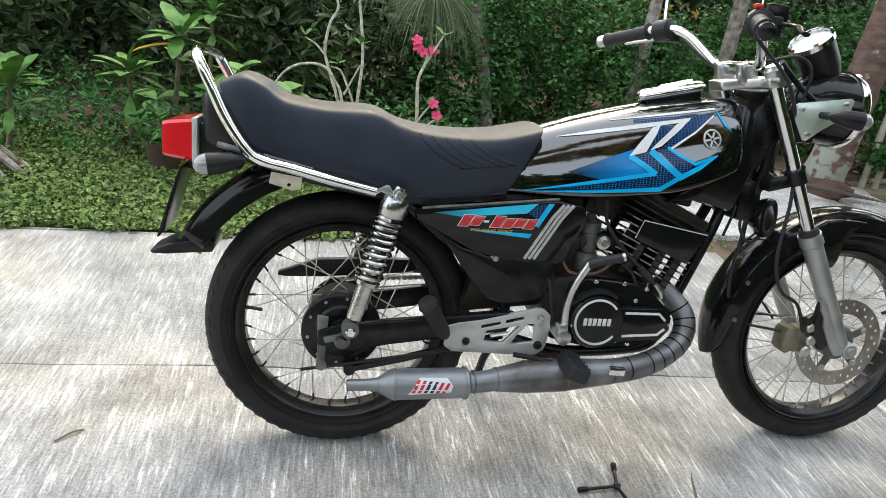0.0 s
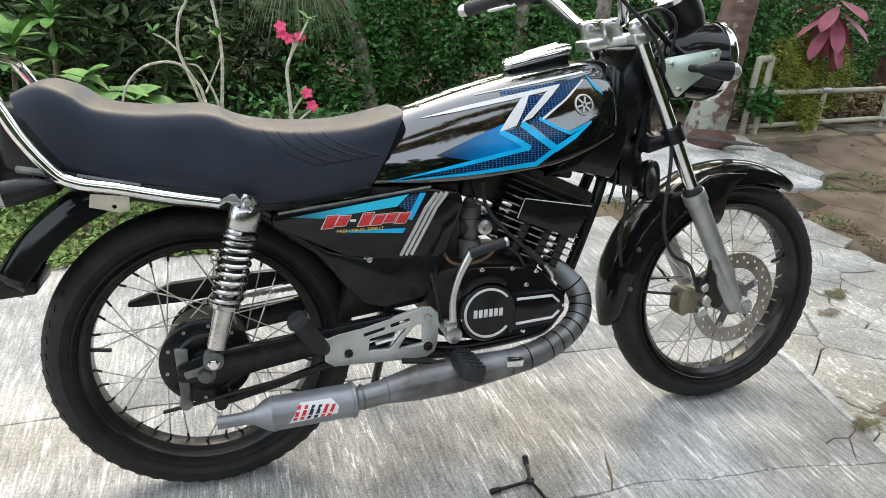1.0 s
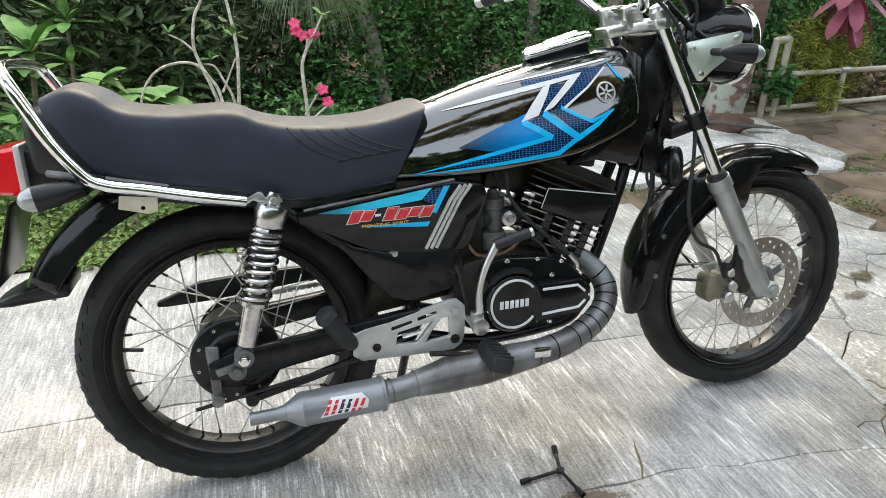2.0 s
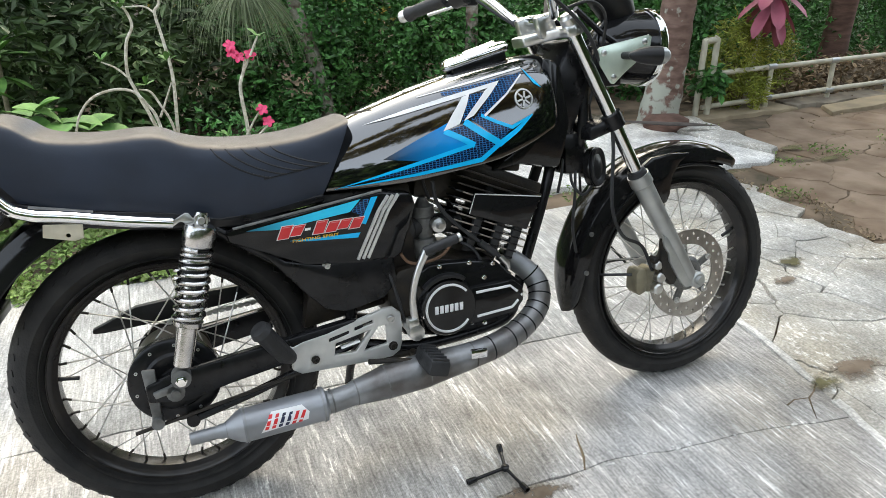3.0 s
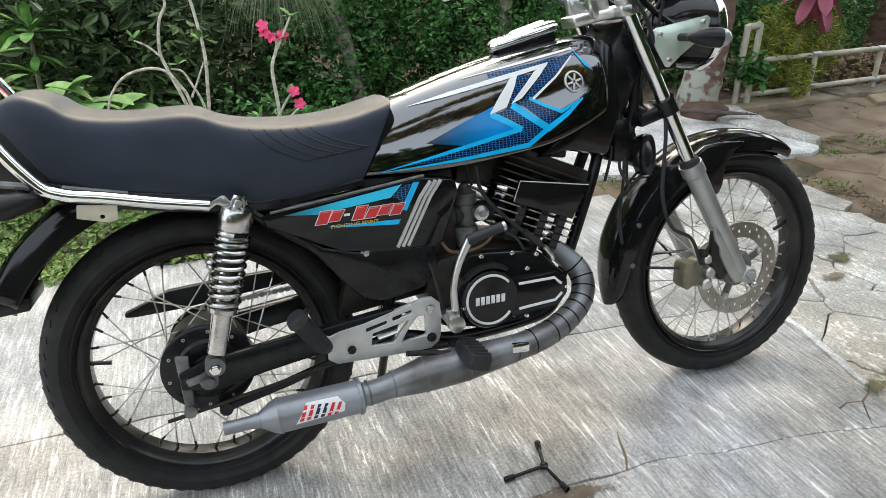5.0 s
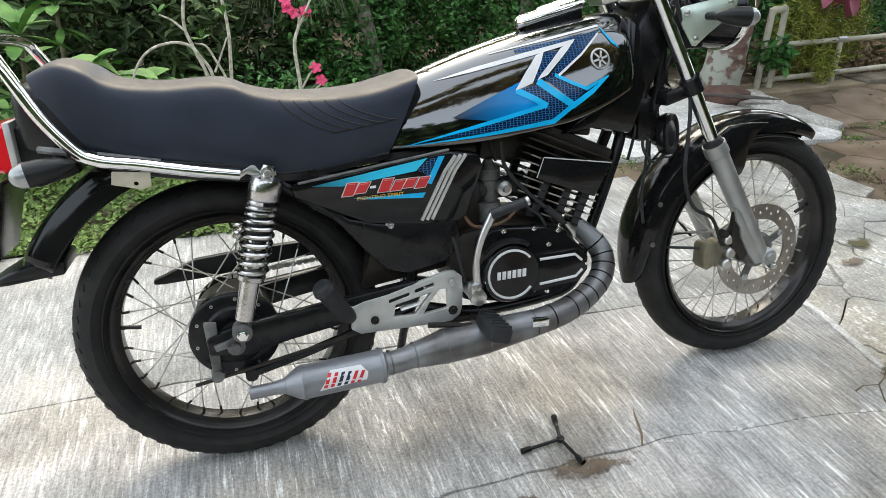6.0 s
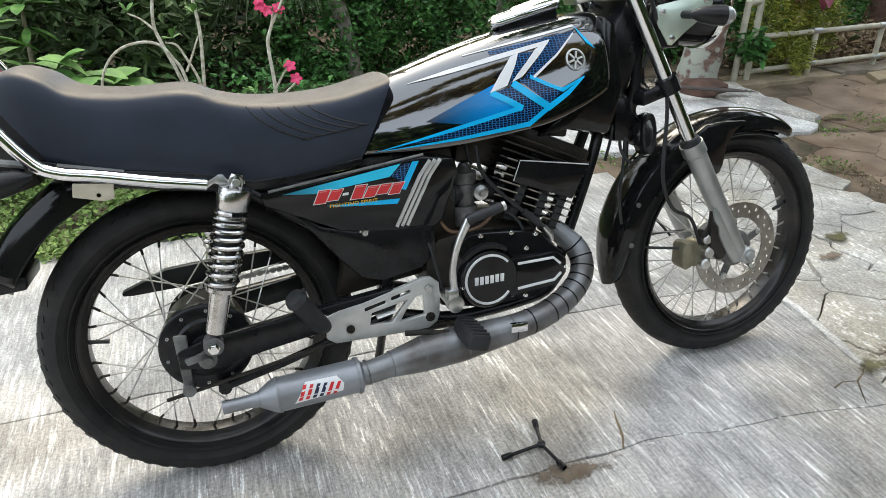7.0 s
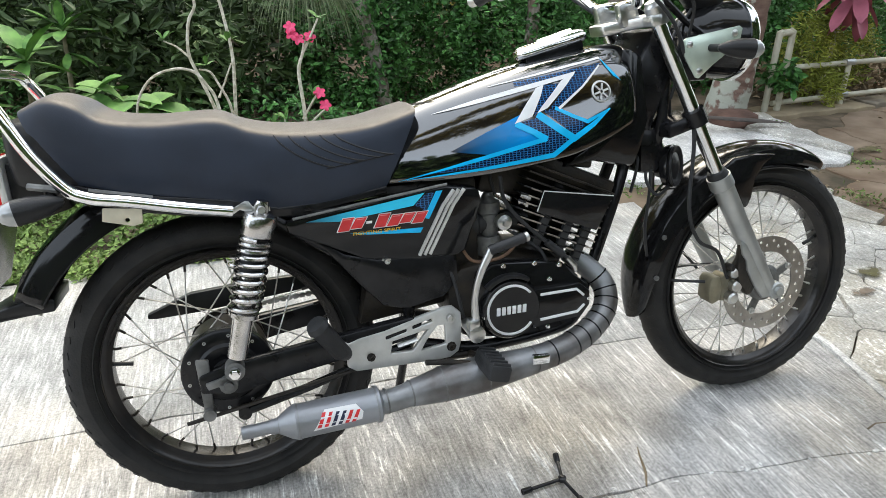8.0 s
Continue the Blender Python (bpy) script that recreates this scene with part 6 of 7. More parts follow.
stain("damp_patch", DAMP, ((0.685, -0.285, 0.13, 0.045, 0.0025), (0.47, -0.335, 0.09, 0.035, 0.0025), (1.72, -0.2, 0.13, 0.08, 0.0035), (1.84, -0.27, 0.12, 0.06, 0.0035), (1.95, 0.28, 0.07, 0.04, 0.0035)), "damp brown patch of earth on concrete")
stain("moss_patch", MOSS, ((1.585, -0.222, 0.07, 0.045, 0.007), (2.08, 0.38, 0.08, 0.05, 0.004), (2.55, 1.3, 0.3, 0.06, -0.006), (3.3, 1.28, 0.16, 0.07, -0.006), (2.62, 0.92, 0.06, 0.04, 0.002), (3.25, 1.5, 0.14, 0.06, -0.004)), "olive moss patch on the ground")

# three-armed socket wrench lying on the drive
tool = new("socket_wrench")
tagged(tool, "black three-armed socket wrench lying on concrete", "wrench")
hub = Vector((0.645, -0.197, 0.012))
for end in ((0.549, -0.206), (0.664, -0.125), (0.66, -0.276)):
    bm = bmesh.new()
    e = Vector((*end, 0.011))
    d = (e - hub).normalized()
    tube(bm, [hub, e - d * 0.02], 0.004, 10)
    arm = part("arm", bm, SATIN, tool)
    bm = bmesh.new()
    lathe(bm, e - d * 0.024, d, [(0, 0.004), (0.003, 0.0065), (0.024, 0.007), (0.024, 0.0045), (0.012, 0.0045)], 12)
    part("socket", bm, SATIN, arm)
bm = bmesh.new()
lathe(bm, hub - Vector((0, 0, 0.006)), (0, 0, 1), [(0, 0.006), (0.002, 0.009), (0.01, 0.009), (0.012, 0.006)], 14)
part("hub", bm, SATIN, tool)
bm = bmesh.new()
tube(bm, [(0.812, -0.262, 0.004), (0.832, -0.225, 0.005), (0.845, -0.18, 0.007), (0.858, -0.15, 0.004)], [0.002, 0.0028, 0.0022, 0.001], 6, 4)
tagged(finish("dry_twig", bm, DRY), "thin dry twig on the concrete", "twig")
bm = bmesh.new()
tube(bm, [(-0.62, -0.02, 0.004), (-0.59, 0.01, 0.006), (-0.57, 0.02, 0.004)], 0.0025, 6, 3)
tagged(finish("dry_twig", bm, DRY), "short dry twig on the concrete", "twig")


# ---- plants ----
def leaves(name, spots, size, material, label, category, up=0.5, seed=1, slim=0.45, kind="stuff"):
    """Many small folded leaves, one at each spot."""
    r = np.random.RandomState(seed)
    n = len(spots)
    spots = np.asarray(spots)
    d = r.normal(size=(n, 3))
    d[:, 2] = d[:, 2] * 0.6 - 0.1
    d /= np.linalg.norm(d, axis=1)[:, None]
    nrm = r.normal(size=(n, 3)) * 0.7 + np.array([0, -0.35, up])
    w = np.cross(d, nrm)
    w /= np.linalg.norm(w, axis=1)[:, None] + 1e-9
    nn = np.cross(w, d)
    s = size * r.uniform(0.55, 1.3, n)[:, None]
    base, tip = spots, spots + d * s
    m1, m2 = spots + d * s * 0.33, spots + d * s * 0.7
    lift = nn * s * 0.07
    v = np.stack([base, m1 + w * s * slim * 0.5 + lift, m2 + w * s * slim * 0.4 + lift, tip - nn * s * 0.1, m2 - w * s * slim * 0.4 + lift, m1 - w * s * slim * 0.5 + lift], 1).reshape(-1, 3)
    q = np.arange(n)[:, None] * 6
    faces = np.concatenate([q + np.array([0, 1, 2, 3]), q + np.array([0, 3, 4, 5])]).tolist()
    me = bpy.data.meshes.new(name)
    me.from_pydata(v.tolist(), [], faces)
    me.materials.append(material)
    ob = new(name, me)
    return tagged(ob, label, category, "", kind)


def clumps(seed, n, boxes):
    """Spots on the skins of many overlapping rounded clumps."""
    r = np.random.RandomState(seed)
    out = []
    for (cx, cy, cz, rx, ry, rz), share in boxes:
        k = int(n * share)
        d = r.normal(size=(k, 3))
        d /= np.linalg.norm(d, axis=1)[:, None]
        lump = 1 + 0.28 * np.sin(d[:, :1] * 7 + cx * 3) * np.cos(d[:, 2:] * 6 + cy) + 0.15 * np.sin(d[:, 1:2] * 13)
        rad = r.uniform(0.62, 1.0, (k, 1)) ** 0.5 * lump
        p = d * rad * np.array([rx, ry, rz]) + np.array([cx, cy, cz])
        out.append(p[p[:, 2] > -0.05])
    return np.concatenate(out)


# ground cover beyond the drive
r = np.random.RandomState(3)
n = 90000
gx = r.uniform(-3.6, 0.95, n)
gy = 1.13 + 1.35 * r.uniform(0, 1, n) ** 1.25 - 0.02 * np.sin(gx * 9)
keep = (np.sin(gx * 5.1 + 1) * np.cos(gy * 4.3) + r.normal(size=n) * 0.7 > -0.8) & (gy > 1.14 + 0.03 * np.sin(gx * 17) + 0.25 * np.clip(gx - 0.8, 0, 2))
leaves("ground_cover", np.stack([gx, gy, r.uniform(-0.045, 0.03, n)], 1)[keep], 0.024, GRASS_LEAF, "low green ground cover beside the drive", "grass", 1.4, 4, 0.62)
n = 150
leaves("leaf_litter", np.stack([r.uniform(2.8, 6, n), r.uniform(0.7, 4.2, n), r.uniform(-0.02, -0.008, n)], 1), 0.032, DRY, "dry leaf litter on the soil", "litter", 1.6, 5, 0.5)
m = 260
wy = r.uniform(0.3, 1.25, m)
leaves("edge_weeds", np.stack([2.62 + 0.05 * np.sin(wy * 9) + r.normal(size=m) * 0.03, wy, r.uniform(-0.02, 0.004, m)], 1), 0.02, DRY, "dry litter along the edge of the paving", "litter", 1.2, 66, 0.4)
tufts = np.array([(2.62, 0.98), (2.66, 0.9), (3.35, 1.42), (3.42, 1.3), (3.1, 2.0), (3.5, 1.0), (3.0, 0.62), (3.05, 1.32), (3.9, 1.4), (2.3, 1.3), (1.75, 1.33)])
pick = r.randint(0, len(tufts), 620)
leaves("weeds", np.concatenate([tufts[pick] + r.normal(size=(620, 2)) * 0.04, r.uniform(-0.022, 0.02, (620, 1))], 1), 0.02, GRASS_LEAF, "small weed tufts between old paving pieces", "weeds", 0.9, 6, 0.35)
# hedge and woods behind
hedge = [((0.9 + 0.55 * k, 3.5 + 0.25 * math.sin(k * 2.1), 0.42 + 0.12 * math.sin(k * 1.7), 0.5, 0.4, 0.5 + 0.08 * math.cos(k)), 0.17) for k in range(6)]
leaves("hedge", clumps(7, 46000, hedge), 0.04, LEAF, "dense dark green leafy hedge", "hedge", 0.6, 8, 0.6)
shrubs = [((-0.45, 3.0, 0.45, 0.5, 0.4, 0.5), 0.4), ((-1.2, 3.9, 0.45, 0.45, 0.3, 0.4), 0.2), ((0.2, 3.6, 0.4, 0.6, 0.4, 0.45), 0.3), ((-2.3, 3.5, 0.4, 0.7, 0.4, 0.5), 0.3)]
leaves("shrub", clumps(9, 6500, shrubs), 0.1, SHRUB_LEAF, "shaded shrub with long leaves", "shrub", 0.3, 10, 0.36)
wood = [((-6 + 1.15 * k, 6.6 + 0.8 * math.sin(k * 1.3), 0.35 + 0.15 * math.sin(k * 2.3), 1.1, 0.9, 1.1), 0.075) for k in range(18)] + [((-3.4 + 0.9 * k, 5.0, 0.25, 0.7, 0.5, 0.85), 0.06) for k in range(3)]
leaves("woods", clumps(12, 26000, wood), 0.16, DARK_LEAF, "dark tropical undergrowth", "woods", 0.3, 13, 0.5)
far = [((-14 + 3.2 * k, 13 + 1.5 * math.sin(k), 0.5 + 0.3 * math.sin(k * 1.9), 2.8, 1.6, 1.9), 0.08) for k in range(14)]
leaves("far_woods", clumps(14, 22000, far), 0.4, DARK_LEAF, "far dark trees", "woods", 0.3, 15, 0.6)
light_hedge = [((3.5 + 0.7 * k, 3.15 + 0.14 * k + 0.15 * math.sin(k * 2.2), 0.3 + 0.12 * math.sin(k * 1.4), 0.5, 0.36, 0.52), 0.15) for k in range(9)]
leaves("shrub", clumps(16, 24000, light_hedge), 0.045, LEAF, "green shrub behind the low rail", "shrub", 0.6, 17, 0.5)


# yellow leaves put in for the backlit gaps above the hedge
leaves("backlit_gap_leaves", clumps(18, 1500, [((1.5, 4.5, 0.85, 1.3, 0.3, 0.4), 1)]), 0.05, SUNLIT_LEAF, "yellow-green leaves put in for backlit gaps behind the hedge", "foliage", 0.3, 19, 0.6)


def trunk(pts, radii, material, label, knots=0, seed=0):
    """A trunk with rings and an uneven skin."""
    bm = bmesh.new()
    tube(bm, pts, radii, 20, 10)
    for v in bm.verts:
        c = noise.noise((v.co.x * 7 + seed, v.co.y * 7, v.co.z * 9)) * 0.07 + noise.noise((v.co.x * 22, v.co.y * 22, v.co.z * 40)) * 0.05
        ax = np.interp(v.co.z, [p[2] for p in pts], [p[0] for p in pts]), np.interp(v.co.z, [p[2] for p in pts], [p[1] for p in pts])
        v.co.x += (v.co.x - ax[0]) * c
        v.co.y += (v.co.y - ax[1]) * c
    t = new("tree")
    tagged(t, label, "tree")
    part("trunk", bm, material, t)
    return t


PALM_BARK = mat("lichen_palm_bark", (0.23, 0.155, 0.125), 0.9, 0, 0.3, 9, 1.0, 30, spec=0.2, second=(0.12, 0.075, 0.06), stretch=(1, 1, 3))
nt = PALM_BARK.node_tree
tcn, vor, mr, mx = nt.nodes.new("ShaderNodeTexCoord"), nt.nodes.new("ShaderNodeTexNoise"), nt.nodes.new("ShaderNodeMapRange"), nt.nodes.new("ShaderNodeMix")
mx.data_type = "RGBA"
vor.inputs["Scale"].default_value, vor.inputs["Detail"].default_value = 12.0, 8
mr.inputs[1].default_value, mr.inputs[2].default_value = 0.53, 0.6
mx.inputs[7].default_value = (0.38, 0.39, 0.33, 1)
bs = nt.nodes["Principled BSDF"]
prev = bs.inputs["Base Color"].links[0].from_socket
nt.links.new(tcn.outputs["Object"], vor.inputs["Vector"])
sepz, low_z, addz = nt.nodes.new("ShaderNodeSeparateXYZ"), nt.nodes.new("ShaderNodeMapRange"), nt.nodes.new("ShaderNodeMath")
low_z.inputs[1].default_value, low_z.inputs[2].default_value, low_z.inputs[3].default_value, low_z.inputs[4].default_value = 0.15, 0.5, 0.12, -0.07
nt.links.new(tcn.outputs["Object"], sepz.inputs[0])
nt.links.new(sepz.outputs[2], low_z.inputs[0])
nt.links.new(vor.outputs[0], addz.inputs[0])
nt.links.new(low_z.outputs[0], addz.inputs[1])
nt.links.new(addz.outputs[0], mr.inputs[0])
nt.links.new(mr.outputs[0], mx.inputs[0])
nt.links.new(prev, mx.inputs[6])
nt.links.new(mx.outputs[2], bs.inputs["Base Color"])
DARK_BARK = mat("brown_palm_bark", (0.15, 0.09, 0.07), 0.9, 0, 0.3, 9, 1.0, 30, spec=0.2, second=(0.075, 0.045, 0.035), stretch=(1, 1, 4))
trunk([(2.96, 2.32, -0.1), (2.97, 2.32, 0.05), (3.0, 2.32, 0.3), (3.04, 2.32, 0.9), (3.12, 2.34, 2.0), (3.18, 2.37, 5.0)], [0.135, 0.125, 0.11, 0.1, 0.096, 0.085], PALM_BARK, "palm trunk with white lichen patches", seed=2)
trunk([(5.12, 2.95, -0.1), (5.15, 2.95, 0.5), (5.2, 2.95, 1.5), (5.3, 3.0, 5)], [0.12, 0.1, 0.095, 0.08], DARK_BARK, "brown palm trunk behind the rail", seed=3)
trunk([(1.05, 3.25, -0.1), (0.95, 3.25, 0.43), (0.865, 3.25, 0.742), (0.74, 3.25, 1.2), (0.2, 3.3, 4.0)], [0.05, 0.045, 0.04, 0.037, 0.03], BARK, "slim mottled trunk in the hedge", seed=4)
trunk([(1.2, 3.75, -0.1), (1.18, 3.75, 0.7), (1.14, 3.8, 5)], [0.032, 0.026, 0.02], BARK, "slim grey trunk in the woods", seed=5)
trunk([(1.92, 3.02, -0.1), (1.96, 3.02, 0.5), (1.97, 3.02, 0.9), (2.1, 3.1, 5)], [0.05, 0.04, 0.038, 0.03], BARK, "leaning slim trunk in the hedge", seed=6)
trunk([(2.5, 3.05, -0.1), (2.56, 3.05, 0.7), (2.62, 3.1, 5)], [0.055, 0.048, 0.04], BARK, "slim trunk in the hedge", seed=7)
trunk([(-1.75, 4.6, -0.1), (-1.7, 4.6, 0.7), (-1.65, 4.6, 5)], [0.1, 0.09, 0.08], BARK, "dark trunk in the shade", seed=8)
trunk([(-0.15, 5.4, -0.1), (-0.12, 5.4, 0.7), (0.0, 5.4, 5)], [0.09, 0.08, 0.07], BARK, "dark trunk in the shade", seed=9)


def leaf_mesh(name, length, width, material, droop=0.25):
    """A broad leaf with a midrib fold, blunt at its end, along +x."""
    me = bpy.data.meshes.new(name)
    vs, fs = [], []
    for k in range(8):
        f = k / 7
        w = width * (0.12 + 0.88 * math.sin(math.pi / 2 * f / 0.62)) if f < 0.62 else width * math.sqrt(max(0.02, 1 - ((f - 0.62) / 0.385) ** 2))
        x, z = length * f, -droop * length * f * f
        vs += [(x, -w / 2, z + w * 0.14), (x, 0, z), (x, w / 2, z + w * 0.14)]
    for k in range(7):
        a = 3 * k
        fs += [(a, a + 3, a + 4, a + 1), (a + 1, a + 4, a + 5, a + 2)]
    me.from_pydata(vs, [], fs)
    for p in me.polygons:
        p.use_smooth = True
    me.materials.append(material)
    return me


def rosette(plant, centre, count, me, seed, lift=25, spread=0.0, scale=1.0):
    """Leaves set round the end of a stem."""
    rr = random.Random(seed)
    for k in range(count):
        ob = new("leaf", me)
        ob.parent = plant
        s = scale * rr.uniform(0.7, 1.1)
        ob.matrix_basis = Matrix.Translation(centre) @ Matrix.Rotation(2.4 * k + rr.uniform(-0.3, 0.3), 4, "Z") @ Matrix.Rotation(radians(-lift + rr.uniform(-38, 38)), 4, "Y") @ Matrix.Diagonal((s, s, s, 1))


BIG_LEAF = leaf_mesh("plumeria_leaf", 0.23, 0.082, BROAD_LEAF, 0.22)
YELLOW_LEAF = leaf_mesh("yellowed_leaf", 0.2, 0.06, mat("yellowed_leaf", (0.6, 0.36, 0.04), 0.5, 0, 0.2, 12), 0.1)
MID_LEAF = leaf_mesh("succulent_leaf", 0.055, 0.024, BROAD_LEAF, 0.1)
ROUND_LEAF = leaf_mesh("round_leaf", 0.16, 0.14, BROAD_LEAF, 0.3)
RED_LEAF = leaf_mesh("cordyline_leaf", 0.27, 0.09, MAROON, 0.1)


def plumeria(label, stems, seed, scale=1.0):
    p = new("plumeria")
    tagged(p, label, "shrub")
    for k, line in enumerate(stems):
        bm = bmesh.new()
        tube(bm, line, [0.014, 0.012, 0.009][:len(line)], 10, 4)
        part("stem", bm, STEM, p)
        rosette(p, line[-1], 10, BIG_LEAF, seed + k, 22, 0, 0.86 * scale)
        rosette(p, Vector(line[-1]) + Vector((0, 0, 0.025)), 5, BIG_LEAF, seed + k + 5, 58, 0, 0.6 * scale)
        rosette(p, Vector(line[-1]) - Vector((0, 0, 0.1)), 4, BIG_LEAF, seed + k + 9, -8, 0, 0.75 * scale)
    return p


plumeria("frangipani shrub with broad green leaves", [[(-1.0, 2.15, -0.05), (-0.98, 2.15, 0.2), (-0.97, 2.1, 0.38)], [(-0.82, 2.2, -0.05), (-0.78, 2.2, 0.3), (-0.74, 2.15, 0.56)]], 21)
plumeria("frangipani shrub with broad green leaves beside the drive", [[(-1.5, 2.0, -0.05), (-1.47, 2.0, 0.15), (-1.45, 2.0, 0.31)]], 31)
plumeria("taller frangipani shrub in the shade", [[(-0.7, 2.6, -0.05), (-0.68, 2.6, 0.35), (-0.66, 2.6, 0.62)]], 41, 0.9)
old_leaf = new("fallen_leaf", YELLOW_LEAF)
old_leaf.matrix_basis = pose(-0.74, 2.08, 0.545, 0, 8, 190)
tagged(old_leaf, "yellowed leaf caught in a frangipani shrub", "leaf")
r = np.random.RandomState(8)
n = 12000
wx = r.uniform(-4.2, 1.0, n)
wy = 2.05 + 2.0 * r.uniform(0, 1, n) ** 1.3
leaves("tall_weeds", np.stack([wx, wy, r.uniform(0, 1, n) ** 1.6 * (0.1 + 0.16 * (np.sin(wx * 6.3) * np.sin(wy * 5 + wx) > -0.2))], 1), 0.045, LEAF, "tangled low weeds at the edge of the grass", "weeds", 0.6, 9, 0.42)
low = new("round_leaf_plant")
tagged(low, "low plant with round green leaves", "plant")
for k, (x, y, z) in enumerate(((-0.36, 1.9, 0.42), (-0.47, 1.95, 0.45), (-0.28, 2.0, 0.36), (-0.9, 2.3, 0.22), (-0.6, 2.35, 0.25))):
    rosette(low, (x, y, z), 5, ROUND_LEAF, 50 + k, 20)
    bm = bmesh.new()
    tube(bm, [(x, y, -0.05), (x, y, z)], 0.006, 6)
    part("stem", bm, PALE_BARK, low)

# desert roses: bare pale branches with pink flowers
PETAL = leaf_mesh("petal", 0.027, 0.02, PINK, 0.3)


def flower(plant, at, seed):
    f = new("flower")
    f.parent = plant
    f.matrix_basis = Matrix.Translation(at)
    for k in range(5):
        ob = new("petal", PETAL)
        ob.parent = f
        ob.matrix_basis = Matrix.Rotation(radians(55), 4, "X") @ Matrix.Rotation(2 * math.pi * k / 5 + seed, 4, "Z") @ Matrix.Rotation(radians(-18), 4, "Y")


rose = new("desert_rose")
tagged(rose, "desert rose with bare pale branches and small leaves", "shrub")
for k, (line, r0) in enumerate((
    ([(0.04, 1.75, 0.0), (0.02, 1.75, 0.3), (-0.01, 1.75, 0.43), (-0.05, 1.75, 0.55), (-0.07, 1.75, 0.63), (-0.053, 1.75, 0.74), (-0.022, 1.76, 0.8), (-0.035, 1.76, 0.86), (-0.06, 1.76, 0.89)], 0.015),
    ([(0.05, 1.77, 0.0), (0.08, 1.76, 0.4), (0.094, 1.76, 0.6), (0.08, 1.76, 0.75), (0.068, 1.76, 0.845), (0.09, 1.77, 0.89), (0.08, 1.77, 1.05)], 0.0145),
    ([(0.068, 1.76, 0.845), (0.03, 1.76, 0.87), (-0.05, 1.75, 0.87)], 0.008),
    ([(0.04, 1.74, 0.2), (0.01, 1.74, 0.43), (-0.02, 1.73, 0.5), (-0.06, 1.73, 0.555), (-0.13, 1.73, 0.57), (-0.22, 1.73, 0.54), (-0.285, 1.73, 0.45), (-0.31, 1.73, 0.3)], 0.0135),
    ([(-0.07, 1.75, 0.61), (-0.11, 1.75, 0.65), (-0.155, 1.75, 0.675)], 0.009),
    ([(0.07, 1.77, 0.3), (0.06, 1.76, 0.41), (0.028, 1.76, 0.49), (0.0, 1.76, 0.545), (-0.04, 1.75, 0.56)], 0.0115),
    ([(0.02, 1.76, 0.44), (0.045, 1.76, 0.49), (0.085, 1.76, 0.575)], 0.0095),
)):
    bm = bmesh.new()
    tube(bm, line, [0.52 * r0 * (1 - 0.4 * i / (len(line) - 1)) for i in range(len(line))], 8, 5)
    part("branch", bm, PALE_BARK, rose)
for k, at in enumerate(((-0.155, 1.75, 0.68), (-0.01, 1.75, 0.575), (-0.05, 1.75, 0.87), (0.085, 1.76, 0.66), (-0.06, 1.75, 0.89))):
    rosette(rose, at, 5, MID_LEAF, 70 + k, 35)
rose2 = new("desert_rose")
tagged(rose2, "desert rose with pink flowers in bloom", "shrub")
for line, r0 in (([(0.36, 1.86, 0.0), (0.37, 1.86, 0.3), (0.36, 1.87, 0.5), (0.385, 1.88, 0.58), (0.4, 1.9, 0.63)], 0.013), ([(0.385, 1.88, 0.58), (0.42, 1.88, 0.64), (0.46, 1.88, 0.72)], 0.009), ([(0.36, 1.86, 0.3), (0.4, 1.84, 0.37), (0.43, 1.82, 0.42)], 0.008), ([(0.36, 1.86, 0.25), (0.42, 1.84, 0.31), (0.46, 1.82, 0.35)], 0.008), ([(0.22, 1.86, 0.0), (0.23, 1.86, 0.28)], 0.006), ([(0.28, 1.86, 0.0), (0.28, 1.86, 0.31)], 0.006)):
    bm = bmesh.new()
    tube(bm, line, [0.7 * r0 * (1 - 0.35 * i / (len(line) - 1)) for i in range(len(line))], 8, 4)
    part("branch", bm, PALE_BARK, rose2)
for k, at in enumerate(((0.345, 1.87, 0.66), (0.37, 1.87, 0.64), (0.42, 1.88, 0.645), (0.435, 1.81, 0.42), (0.455, 1.81, 0.365), (0.34, 1.87, 0.69))):
    flower(rose2, at, k * 0.6)
for k, at in enumerate(((0.46, 1.88, 0.72), (0.41, 1.84, 0.4), (0.23, 1.86, 0.28), (0.28, 1.86, 0.31), (0.42, 1.88, 0.62))):
    rosette(rose2, at, 5, MID_LEAF, 80 + k, 40)

# plant pots, half hidden
for x, y, rr in ((-0.79, 1.92, 0.085),):
    bm = bmesh.new()
    lathe(bm, (x, y, -0.03), (0, 0, 1), [(0, rr * 0.7), (0.14, rr), (0.14, rr * 1.08), (0.16, rr * 1.08), (0.16, rr * 0.95), (0.13, rr * 0.93), (0.125, 0.01)], 24)
    tagged(finish("plant_pot", bm, TERRACOTTA), "dark clay plant pot on the ground", "pot")
leaves("potted_herb", clumps(61, 160, [((-0.79, 1.92, 0.19, 0.11, 0.11, 0.09), 1)]), 0.05, LEAF, "small herb growing in a clay pot", "plant", 0.8, 62, 0.4)
stump = new("tree_stump")
tagged(stump, "gnarled pale roots of an old stump", "stump")
for k in range(5):
    a = -1.2 + 0.5 * k
    bm = bmesh.new()
    tube(bm, [(-1.55, 1.75, 0.2), (-1.55 + 0.12 * math.cos(a), 1.72 + 0.08 * math.sin(a), 0.1), (-1.55 + 0.3 * math.cos(a), 1.72 + 0.2 * math.sin(a), -0.04)], [0.035, 0.024, 0.01], 8, 4)
    part("root", bm, BARK, stump)
